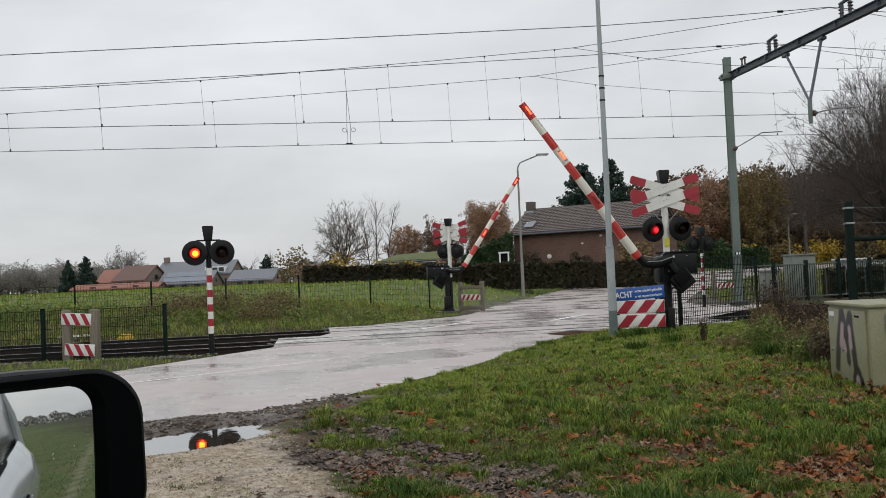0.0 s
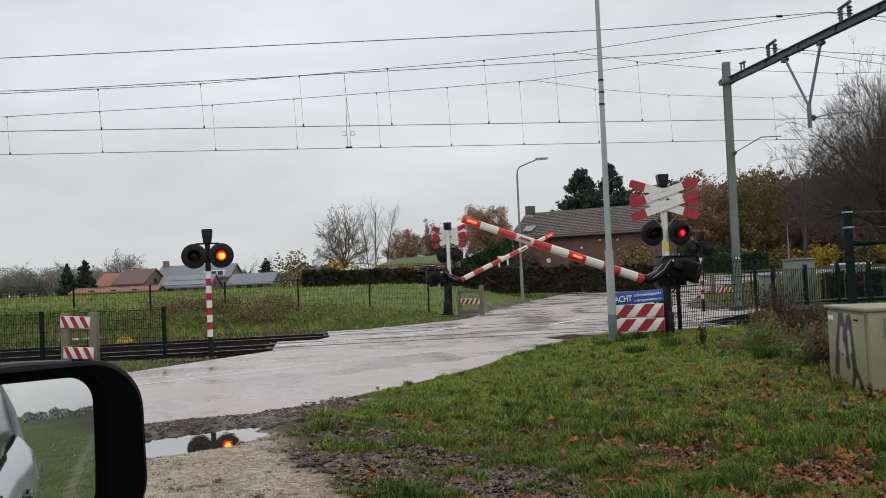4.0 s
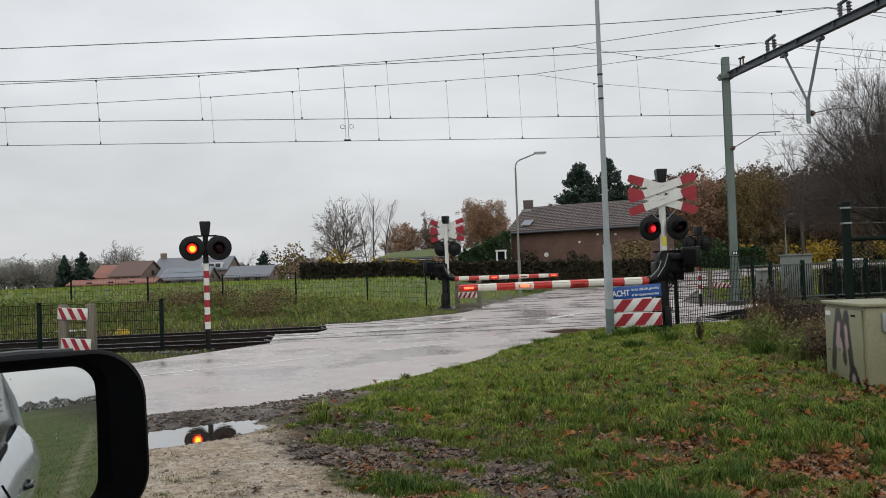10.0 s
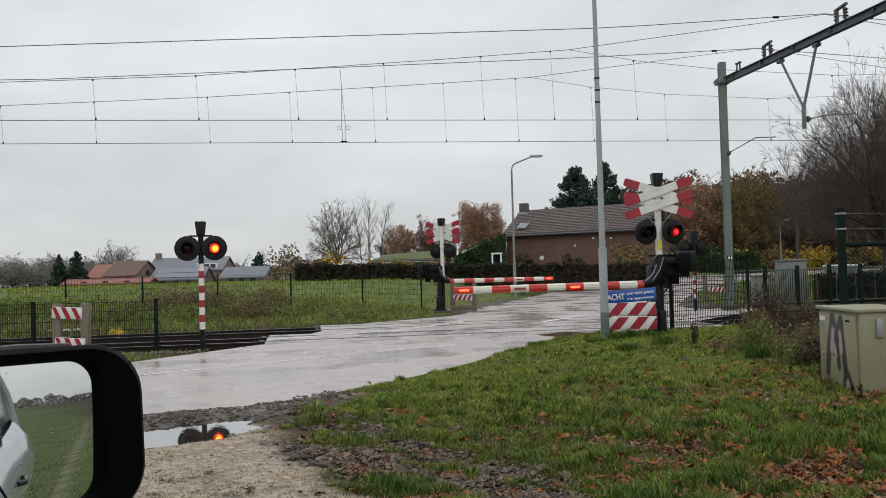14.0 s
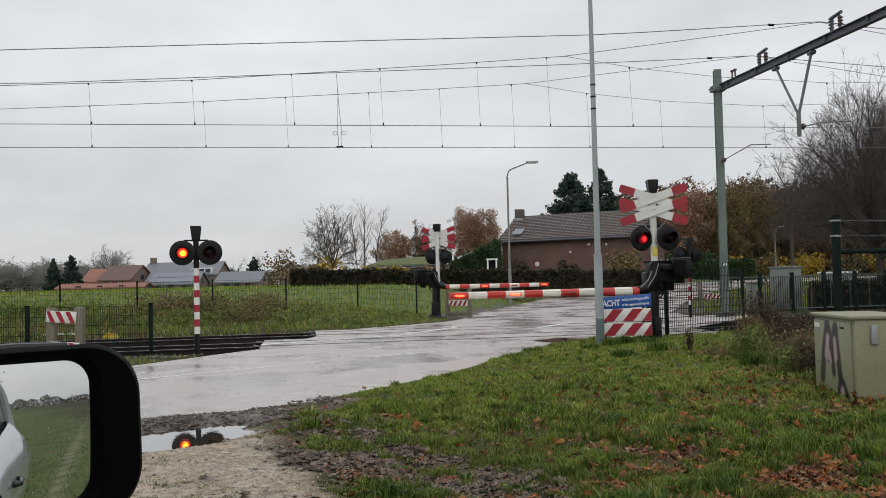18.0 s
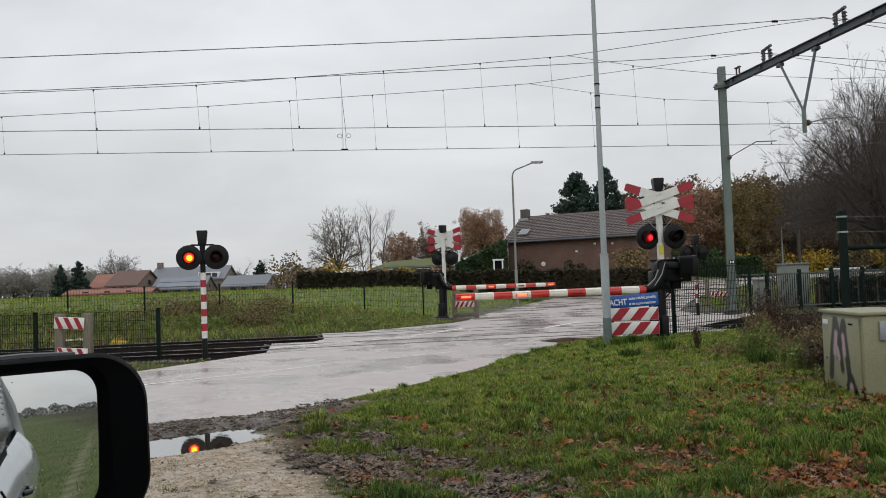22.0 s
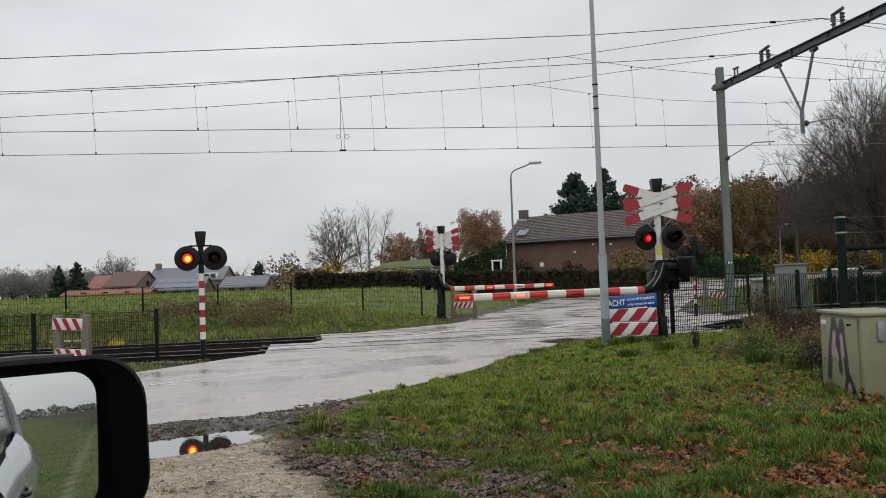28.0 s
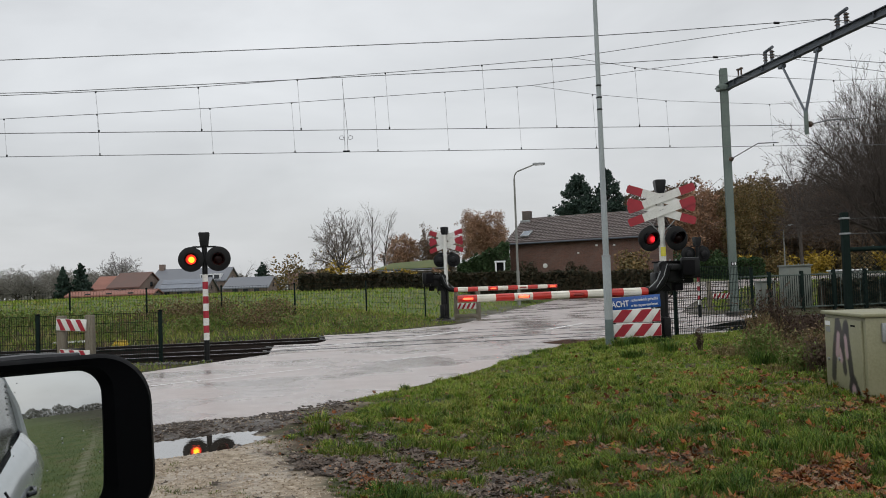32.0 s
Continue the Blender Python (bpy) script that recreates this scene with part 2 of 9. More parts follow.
M["grass"] = island_colours("grass_blade", [(0.014, 0.032, 0.005), (0.038, 0.085, 0.009), (0.064, 0.12, 0.012), (0.08, 0.068, 0.018), (0.1, 0.165, 0.018), (0.2, 0.165, 0.06)], 0.65, 0.15, [(0.05, 0.08, 0.011), (0.085, 0.135, 0.018), (0.125, 0.175, 0.023), (0.14, 0.105, 0.032), (0.18, 0.21, 0.032), (0.28, 0.23, 0.1)])
M["grass_fresh"] = island_colours("fresh_grass_blade", [(0.06, 0.11, 0.012), (0.11, 0.2, 0.018), (0.15, 0.26, 0.025), (0.19, 0.17, 0.04), (0.22, 0.34, 0.04), (0.3, 0.27, 0.1)], 0.65, 0.15, [(0.1, 0.15, 0.02), (0.16, 0.25, 0.03), (0.22, 0.32, 0.04), (0.26, 0.2, 0.07), (0.3, 0.38, 0.06), (0.4, 0.33, 0.15)])
M["grass_tuft"] = island_colours("dark_tuft_blade", [(0.01, 0.026, 0.005), (0.028, 0.072, 0.013), (0.045, 0.105, 0.02), (0.045, 0.05, 0.012), (0.09, 0.165, 0.03), (0.15, 0.22, 0.04)], 0.65, 0.15, [(0.018, 0.042, 0.008), (0.055, 0.12, 0.015), (0.09, 0.175, 0.02), (0.09, 0.085, 0.02), (0.15, 0.23, 0.03), (0.22, 0.28, 0.05)])
M["grass_dry"] = island_colours("dry_grass_blade", [(0.16, 0.115, 0.05), (0.24, 0.18, 0.08), (0.1, 0.1, 0.03), (0.3, 0.24, 0.13)], 0.7, 0.3)
M["bramble"] = island_colours("bramble_leaf", [(0.06, 0.105, 0.022), (0.12, 0.19, 0.04), (0.17, 0.22, 0.055), (0.2, 0.14, 0.07), (0.09, 0.15, 0.035), (0.13, 0.2, 0.045)], 0.7, 0.2)
M["bank_weed"] = island_colours("brown_bank_weed", [(0.09, 0.06, 0.035), (0.16, 0.11, 0.06), (0.22, 0.15, 0.085), (0.1, 0.11, 0.04), (0.14, 0.08, 0.055)], 0.8, 0.2)
M["weed_brown"] = island_colours("dead_weed_stem", [(0.04, 0.025, 0.02), (0.065, 0.042, 0.034), (0.095, 0.066, 0.05), (0.055, 0.048, 0.024)], 0.8, 0.2)
M["leaf_fallen"] = surface("fallen_maple_leaf", [(0.06, 0.026, 0.012), (0.16, 0.042, 0.01), (0.22, 0.058, 0.012), (0.27, 0.09, 0.018), (0.24, 0.13, 0.05)], 14, 0.7, 0.3, vary=0.75, fine=70, spec=0.2)
M["leaf_rust_mix"] = island_colours("rusty_leaf", [(0.1, 0.035, 0.012), (0.24, 0.065, 0.012), (0.17, 0.05, 0.014), (0.3, 0.1, 0.018), (0.2, 0.09, 0.035), (0.13, 0.05, 0.02)], 0.6, 0.3)
M["leaf_fallen_mix"] = island_colours("scattered_leaf", [(0.05, 0.022, 0.012), (0.2, 0.06, 0.014), (0.1, 0.045, 0.022), (0.3, 0.1, 0.02), (0.15, 0.085, 0.05), (0.28, 0.19, 0.12), (0.11, 0.055, 0.03)], 0.6, 0.3)
M["leaf_rotten"] = island_colours("rotting_leaf", [(0.022, 0.015, 0.010), (0.052, 0.036, 0.025), (0.088, 0.063, 0.046), (0.13, 0.097, 0.074), (0.2, 0.155, 0.122), (0.04, 0.026, 0.017)], 0.55, 0.3)
M["roof_tile"] = surface("brown_roof_tile", [(0.045, 0.035, 0.03), (0.075, 0.058, 0.05), (0.1, 0.08, 0.07)], 1.2, 0.55, 0.2, fine=14)
# pale tone paints the sky's reflection along each row of tiles
M["tile_lip"] = surface("sky_lit_tile_edge", [(0.085, 0.068, 0.064), (0.16, 0.134, 0.127), (0.23, 0.2, 0.19)], 2.5, 0.45, 0.1, fine=12)
M["roof_red"] = surface("red_roof_tile", [(0.17, 0.07, 0.05), (0.25, 0.105, 0.075), (0.3, 0.14, 0.105)], 0.6, 0.7, 0.15, fine=8)
M["roof_dark"] = surface("dark_red_roof_tile", [(0.1, 0.06, 0.05), (0.15, 0.085, 0.07)], 0.6, 0.7, 0.15, fine=8)
M["roof_blue"] = surface("blue_grey_roof_sheet", [(0.115, 0.125, 0.145), (0.16, 0.172, 0.195)], 0.5, 0.5, 0.1, fine=6)
M["solar"] = surface("solar_panel_glass", [(0.12, 0.14, 0.175), (0.17, 0.195, 0.235)], 0.7, 0.2, 0.0)
M["wall_far"] = surface("far_brick_wall", [(0.16, 0.12, 0.1), (0.22, 0.17, 0.145)], 1, 0.9, 0.1, fine=8)
M["pane"] = surface("dark_window_glass", [(0.02, 0.024, 0.03), (0.05, 0.058, 0.066)], 2, 0.08, 0.0)
M["plastic"] = surface("black_car_plastic", [(0.0012, 0.0014, 0.002), (0.0022, 0.0026, 0.0034)], 30, 0.6, 0.08, fine=400, bdist=0.001, spec=0.05)
M["gloss_black"] = surface("glossy_black_mirror_cap", [(0.006, 0.007, 0.01), (0.01, 0.012, 0.016)], 20, 0.2, 0.0)
M["car_white"] = surface("wet_white_car_paint", [(0.62, 0.65, 0.68), (0.72, 0.74, 0.76)], 3, 0.16, 0.0, coat=1.0)
M["tyre"] = surface("tyre_rubber", [(0.012, 0.012, 0.012), (0.025, 0.025, 0.025)], 9, 0.8, 0.2)


def lens_glow(name, core, rim, strength, r, tight=1.0):
    """A lit lens: hottest about its filament, deeper red towards the rim."""
    m, nt, bs = tree_of(name)
    N, L = nt.nodes.new, nt.links.new
    co = N("ShaderNodeTexCoord")
    mp = N("ShaderNodeMapping")
    mp.inputs["Scale"].default_value = (1 / r, 0, 1 / r)
    mp.inputs["Location"].default_value = (-0.12, 0, 0.1)
    L(co.outputs["Object"], mp.inputs[0])
    ln = N("ShaderNodeVectorMath")
    ln.operation = "LENGTH"
    L(mp.outputs[0], ln.inputs[0])
    ramp = N("ShaderNodeValToRGB")
    while len(ramp.color_ramp.elements) < 4:
        ramp.color_ramp.elements.new(0.5)
    for i, (p, c) in enumerate(((0.0, core), (0.44 * tight, core), (0.6 * tight, rim), (1.0 * tight, tuple(v * 0.3 * tight ** 4 for v in rim)))):
        ramp.color_ramp.elements[i].position, ramp.color_ramp.elements[i].color = p, (*c, 1)
    L(ln.outputs["Value"], ramp.inputs[0])
    L(ramp.outputs[0], bs.inputs["Emission Color"])
    bs.inputs["Emission Strength"].default_value = strength
    bs.inputs["Base Color"].default_value = (0.05, 0.004, 0.004, 1)
    return m


M["lamp_on"] = lens_glow("lit_signal_lens", (1.0, 0.27, 0.01), (0.3, 0.012, 0.006), 5.5, 0.115)
M["lamp_on_red"] = lens_glow("lit_red_signal_lens", (1.0, 0.018, 0.03), (0.4, 0.006, 0.01), 2.2, 0.115, 0.75)
M["boom_on"] = glow("lit_boom_lamp", (1.0, 0.07, 0.025), 5.0)
M["boom_off"] = surface("unlit_boom_lens", [(0.22, 0.014, 0.012), (0.3, 0.02, 0.016)], 6, 0.25, 0.0, coat=0.4)
M["lamp_off"] = surface("unlit_red_lens", [(0.006, 0.001, 0.001), (0.01, 0.0015, 0.0015)], 6, 0.4, 0.0, spec=0.15)


def make_mirror():
    m, nt, bs = tree_of("mirror_glass")
    bs.inputs["Base Color"].default_value = (0.66, 0.69, 0.7, 1)
    bs.inputs["Metallic"].default_value, bs.inputs["Roughness"].default_value = 1.0, 0.015
    return m


M["mirror"] = make_mirror()
M["drop"] = surface("rain_drop_on_glass", [(0.3, 0.31, 0.32), (0.4, 0.41, 0.42)], 40, 0.3, 0.0, metal=0.9)


def make_brick():
    m, nt, bs = tree_of("brown_brickwork")
    N, L = nt.nodes.new, nt.links.new
    co = N("ShaderNodeTexCoord")
    mp = N("ShaderNodeMapping")
    mp.inputs["Rotation"].default_value = (radians(90), 0, 0)
    L(co.outputs["Object"], mp.inputs[0])
    br = N("ShaderNodeTexBrick")
    br.inputs["Scale"].default_value = 1.0
    br.inputs["Brick Width"].default_value, br.inputs["Row Height"].default_value = 0.22, 0.065
    br.inputs["Mortar Size"].default_value = 0.006
    br.inputs["Color1"].default_value, br.inputs["Color2"].default_value = (0.092, 0.046, 0.033, 1), (0.138, 0.067, 0.047, 1)
    br.inputs["Mortar"].default_value = (0.16, 0.13, 0.11, 1)
    L(mp.outputs[0], br.inputs["Vector"])
    no = N("ShaderNodeTexNoise")
    no.inputs["Scale"].default_value, no.inputs["Detail"].default_value = 0.9, 6
    L(co.outputs["Object"], no.inputs["Vector"])
    mr = N("ShaderNodeMapRange")
    mr.inputs[3].default_value, mr.inputs[4].default_value = 0.7, 1.25
    L(no.outputs["Fac"], mr.inputs[0])
    sc = N("ShaderNodeVectorMath")
    sc.operation = "SCALE"
    L(br.outputs["Color"], sc.inputs[0])
    L(mr.outputs[0], sc.inputs["Scale"])
    L(sc.outputs[0], bs.inputs["Base Color"])
    bs.inputs["Roughness"].default_value = 0.85
    return m


M["brick"] = make_brick()


def make_sprayed_door():
    """The cabinet's paint with soft-edged sprayed strokes: distance to each stroke's line, blurred by noise."""
    m = M["cabinet"].copy()
    m.name = "sprayed_cabinet_door"
    nt = m.node_tree
    N, L = nt.nodes.new, nt.links.new
    bs = nt.nodes["Principled BSDF"]
    paint = bs.inputs["Base Color"].links[0].from_socket
    co, no = N("ShaderNodeTexCoord"), N("ShaderNodeTexNoise")
    no.inputs["Scale"].default_value, no.inputs["Detail"].default_value = 28, 5
    L(co.outputs["Object"], no.inputs["Vector"])
    flat = N("ShaderNodeVectorMath")
    flat.operation = "MULTIPLY"
    flat.inputs[1].default_value = (1, 0, 1)
    L(co.outputs["Object"], flat.inputs[0])

    def stroke(points, r):
        last = None
        for (ax, az), (bx, bz) in zip(points[:-1], points[1:]):
            d = Vector((bx - ax, 0, bz - az))
            rel, dot, along, off, ln = (N("ShaderNodeVectorMath") for _ in range(5))
            rel.operation, dot.operation, along.operation, off.operation, ln.operation = "SUBTRACT", "DOT_PRODUCT", "SCALE", "SUBTRACT", "LENGTH"
            rel.inputs[1].default_value = (ax, 0, az)
            L(flat.outputs[0], rel.inputs[0])
            L(rel.outputs[0], dot.inputs[0])
            dot.inputs[1].default_value = d / d.length_squared
            cl = N("ShaderNodeClamp")
            L(dot.outputs["Value"], cl.inputs[0])
            along.inputs[0].default_value = d
            L(cl.outputs[0], along.inputs["Scale"])
            L(rel.outputs[0], off.inputs[0])
            L(along.outputs[0], off.inputs[1])
            L(off.outputs[0], ln.inputs[0])
            if last is None:
                last = ln.outputs["Value"]
            else:
                mn = N("ShaderNodeMath")
                mn.operation = "MINIMUM"
                L(last, mn.inputs[0])
                L(ln.outputs["Value"], mn.inputs[1])
                last = mn.outputs[0]
        rough = N("ShaderNodeMath")
        rough.operation = "MULTIPLY_ADD"
        rough.inputs[1].default_value = 0.03
        L(no.outputs["Fac"], rough.inputs[0])
        L(last, rough.inputs[2])
        mr = N("ShaderNodeMapRange")
        mr.interpolation_type = "SMOOTHSTEP"
        mr.inputs[1].default_value, mr.inputs[2].default_value = r - 0.008, r + 0.04
        mr.inputs[3].default_value, mr.inputs[4].default_value = 0.95, 0.0
        L(rough.outputs[0], mr.inputs[0])
        return mr.outputs[0]

    def layer(below, masks, colour):
        for mask in masks:
            mx = N("ShaderNodeMix")
            mx.data_type = "RGBA"
            L(mask, mx.inputs[0])
            L(below, mx.inputs[6])
            mx.inputs[7].default_value = (*colour, 1)
            below = mx.outputs[2]
        return below

    black = [stroke(((-0.14, 0.84), (-0.25, 0.55), (-0.32, 0.24)), 0.068), stroke(((-0.13, 0.83), (-0.02, 0.62), (0.1, 0.81)), 0.078),
             stroke(((0.1, 0.81), (0.15, 0.55), (0.2, 0.3)), 0.066), stroke(((-0.04, 0.6), (0.02, 0.33)), 0.055), stroke(((0.17, 0.05), (0.24, 0.2), (0.36, 0.05)), 0.1)]
    pink = [stroke(((-0.13, 0.7), (-0.19, 0.5)), 0.045), stroke(((0.07, 0.68), (0.1, 0.5)), 0.04), stroke(((-0.1, 0.52), (-0.07, 0.44)), 0.04), stroke(((0.26, 0.03), (0.25, 0.14)), 0.055)]
    last = layer(layer(paint, black, (0.012, 0.011, 0.013)), pink, (0.36, 0.25, 0.27))
    L(last, bs.inputs["Base Color"])
    return m


M["sprayed_door"] = make_sprayed_door()


def make_asphalt():
    """Wet pale asphalt: grain, worn wheel tracks, standing water that mirrors the sky."""
    m, nt, bs = tree_of("wet_asphalt")
    N, L = nt.nodes.new, nt.links.new
    co = N("ShaderNodeTexCoord")
    src = co.outputs["Object"]
    big, mid, fine = (N("ShaderNodeTexNoise") for _ in range(3))
    big.inputs["Scale"].default_value, big.inputs["Detail"].default_value = 0.5, 6
    mid.inputs["Scale"].default_value, mid.inputs["Detail"].default_value = 2.4, 6
    fine.inputs["Scale"].default_value, fine.inputs["Detail"].default_value = 90, 2
    for n in (big, mid, fine):
        L(src, n.inputs["Vector"])
    ramp = N("ShaderNodeValToRGB")
    ramp.color_ramp.elements[0].position, ramp.color_ramp.elements[0].color = 0.3, (0.3, 0.26, 0.246, 1)
    ramp.color_ramp.elements[1].position, ramp.color_ramp.elements[1].color = 0.7, (0.45, 0.398, 0.38, 1)
    ad = N("ShaderNodeMath")
    ad.operation = "MULTIPLY_ADD"
    ad.inputs[1].default_value = 0.5
    L(mid.outputs["Fac"], ad.inputs[0])
    hf = N("ShaderNodeMath")
    hf.operation = "MULTIPLY"
    hf.inputs[1].default_value = 0.5
    L(fine.outputs["Fac"], hf.inputs[0])
    L(hf.outputs[0], ad.inputs[2])
    L(ad.outputs[0], ramp.inputs[0])
    soak = N("ShaderNodeMapRange")
    soak.inputs[1].default_value, soak.inputs[2].default_value = 0.36, 0.56
    soak.inputs[3].default_value, soak.inputs[4].default_value = 0.86, 1.08
    L(big.outputs["Fac"], soak.inputs[0])
    tint = N("ShaderNodeVectorMath")
    tint.operation = "SCALE"
    L(ramp.outputs[0], tint.inputs[0])
    L(soak.outputs[0], tint.inputs["Scale"])
    L(tint.outputs[0], bs.inputs["Base Color"])
    ro = N("ShaderNodeMapRange")
    ro.inputs[1].default_value, ro.inputs[2].default_value = 0.4, 0.6
    ro.inputs[3].default_value, ro.inputs[4].default_value = 0.15, 0.44
    L(big.outputs["Fac"], ro.inputs[0])
    L(ro.outputs[0], bs.inputs["Roughness"])
    bs.inputs["Specular IOR Level"].default_value = 0.6
    bp = N("ShaderNodeBump")
    bp.inputs["Strength"].default_value, bp.inputs["Distance"].default_value = 0.35, 0.004
    L(fine.outputs["Fac"], bp.inputs["Height"])
    L(bp.outputs[0], bs.inputs["Normal"])
    return m


M["asphalt"] = make_asphalt()


def make_roof_tiles():
    """Dark brown pantiles: lit rolls, dark joints, lichen."""
    m, nt, bs = tree_of("brown_pantiles")
    N, L = nt.nodes.new, nt.links.new
    co = N("ShaderNodeTexCoord")
    br = N("ShaderNodeTexBrick")
    br.offset = 0.0
    br.inputs["Scale"].default_value = 1.0
    br.inputs["Brick Width"].default_value, br.inputs["Row Height"].default_value = 0.305, 0.264
    br.inputs["Mortar Size"].default_value, br.inputs["Mortar Smooth"].default_value = 0.03, 0.6
    br.inputs["Color1"].default_value, br.inputs["Color2"].default_value = (0.07, 0.052, 0.048, 1), (0.115, 0.088, 0.082, 1)
    br.inputs["Mortar"].default_value = (0.05, 0.04, 0.037, 1)
    L(co.outputs["Object"], br.inputs["Vector"])
    no = N("ShaderNodeTexNoise")
    no.inputs["Scale"].default_value, no.inputs["Detail"].default_value = 0.8, 7
    L(co.outputs["Object"], no.inputs["Vector"])
    mr = N("ShaderNodeMapRange")
    mr.inputs[3].default_value, mr.inputs[4].default_value = 0.55, 1.4
    L(no.outputs["Fac"], mr.inputs[0])
    sc = N("ShaderNodeVectorMath")
    sc.operation = "SCALE"
    L(br.outputs["Color"], sc.inputs[0])
    L(mr.outputs[0], sc.inputs["Scale"])
    L(sc.outputs[0], bs.inputs["Base Color"])
    bs.inputs["Roughness"].default_value = 0.55
    return m


M["pantile"] = make_roof_tiles()


def make_ground():
    """The ground sheet: turf, wet sandy gravel and leaf mould, mixed by two masks stored on the mesh."""
    m, nt, bs = tree_of("turf_gravel_mud")
    N, L = nt.nodes.new, nt.links.new
    co = N("ShaderNodeTexCoord")
    src = co.outputs["Object"]

    def ramp_noise(scale, detail, cols, lo=0.3, hi=0.7):
        n = N("ShaderNodeTexNoise")
        n.inputs["Scale"].default_value, n.inputs["Detail"].default_value = scale, detail
        L(src, n.inputs["Vector"])
        r = N("ShaderNodeValToRGB")
        while len(r.color_ramp.elements) < len(cols):
            r.color_ramp.elements.new(0.5)
        for i, c in enumerate(cols):
            r.color_ramp.elements[i].position = lo + (hi - lo) * i / (len(cols) - 1)
            r.color_ramp.elements[i].color = (*c, 1)
        L(n.outputs["Fac"], r.inputs[0])
        return n, r

    n1, turf = ramp_noise(1.3, 8, [(0.018, 0.02, 0.008), (0.034, 0.042, 0.012), (0.046, 0.034, 0.018), (0.062, 0.045, 0.027)])
    n2, gravel = ramp_noise(16, 12, [(0.14, 0.106, 0.07), (0.245, 0.196, 0.138), (0.33, 0.272, 0.2), (0.43, 0.365, 0.285)], 0.32, 0.68)
    n3, mud = ramp_noise(7, 8, [(0.02, 0.015, 0.011), (0.05, 0.038, 0.028), (0.085, 0.066, 0.05)])
    n4, crop = ramp_noise(0.9, 9, [(0.055, 0.084, 0.022), (0.08, 0.113, 0.032), (0.106, 0.13, 0.044), (0.126, 0.114, 0.054)])
    last = turf.outputs[0]
    for key, other in (("crop", crop), ("gravel", gravel), ("mud", mud)):
        at = N("ShaderNodeAttribute")
        at.attribute_name = key
        mx = N("ShaderNodeMix")
        mx.data_type = "RGBA"
        L(at.outputs["Fac"], mx.inputs[0])
        L(last, mx.inputs[6])
        L(other.outputs[0], mx.inputs[7])
        last = mx.outputs[2]
        if key == "gravel":
            gr = at
        if key == "mud":
            md = at
    L(last, bs.inputs["Base Color"])
    wet = N("ShaderNodeMath")
    wet.operation = "MAXIMUM"
    L(gr.outputs["Fac"], wet.inputs[0])
    L(md.outputs["Fac"], wet.inputs[1])
    # damp hollows in the gravel and mud shine a little
    damp = N("ShaderNodeTexNoise")
    damp.inputs["Scale"].default_value, damp.inputs["Detail"].default_value = 1.7, 6
    L(src, damp.inputs["Vector"])
    dr = N("ShaderNodeMapRange")
    dr.inputs[1].default_value, dr.inputs[2].default_value = 0.42, 0.6
    dr.inputs[3].default_value, dr.inputs[4].default_value = 0.32, 0.8
    L(damp.outputs["Fac"], dr.inputs[0])
    ro = N("ShaderNodeMix")
    ro.inputs[2].default_value = 0.95
    bs.inputs["Specular IOR Level"].default_value = 0.3
    L(wet.outputs[0], ro.inputs[0])
    L(dr.outputs[0], ro.inputs[3])
    L(ro.outputs[0], bs.inputs["Roughness"])
    n5 = N("ShaderNodeTexNoise")
    n5.inputs["Scale"].default_value, n5.inputs["Detail"].default_value = 38, 5
    L(src, n5.inputs["Vector"])
    bp = N("ShaderNodeBump")
    bp.inputs["Strength"].default_value, bp.inputs["Distance"].default_value = 0.7, 0.02
    L(n5.outputs["Fac"], bp.inputs["Height"])
    L(bp.outputs[0], bs.inputs["Normal"])
    return m


M["ground"] = make_ground()


def make_water():
    m, nt, bs = tree_of("still_muddy_water")
    N, L = nt.nodes.new, nt.links.new
    bs.inputs["Base Color"].default_value = (0.045, 0.038, 0.03, 1)
    bs.inputs["Roughness"].default_value = 0.02
    bs.inputs["IOR"].default_value = 1.33
    bs.inputs["Specular IOR Level"].default_value = 0.5
    bs.inputs["Coat Weight"].default_value = 1.0
    bs.inputs["Coat Roughness"].default_value = 0.01
    # faint ripples
    co, no, bp = N("ShaderNodeTexCoord"), N("ShaderNodeTexNoise"), N("ShaderNodeBump")
    no.inputs["Scale"].default_value, no.inputs["Detail"].default_value = 14.0, 2
    L(co.outputs["Object"], no.inputs["Vector"])
    bp.inputs["Strength"].default_value, bp.inputs["Distance"].default_value = 0.05, 0.004
    L(no.outputs["Fac"], bp.inputs["Height"])
    L(bp.outputs[0], bs.inputs["Normal"])
    L(bp.outputs[0], bs.inputs["Coat Normal"])
    return m


M["water"] = make_water()


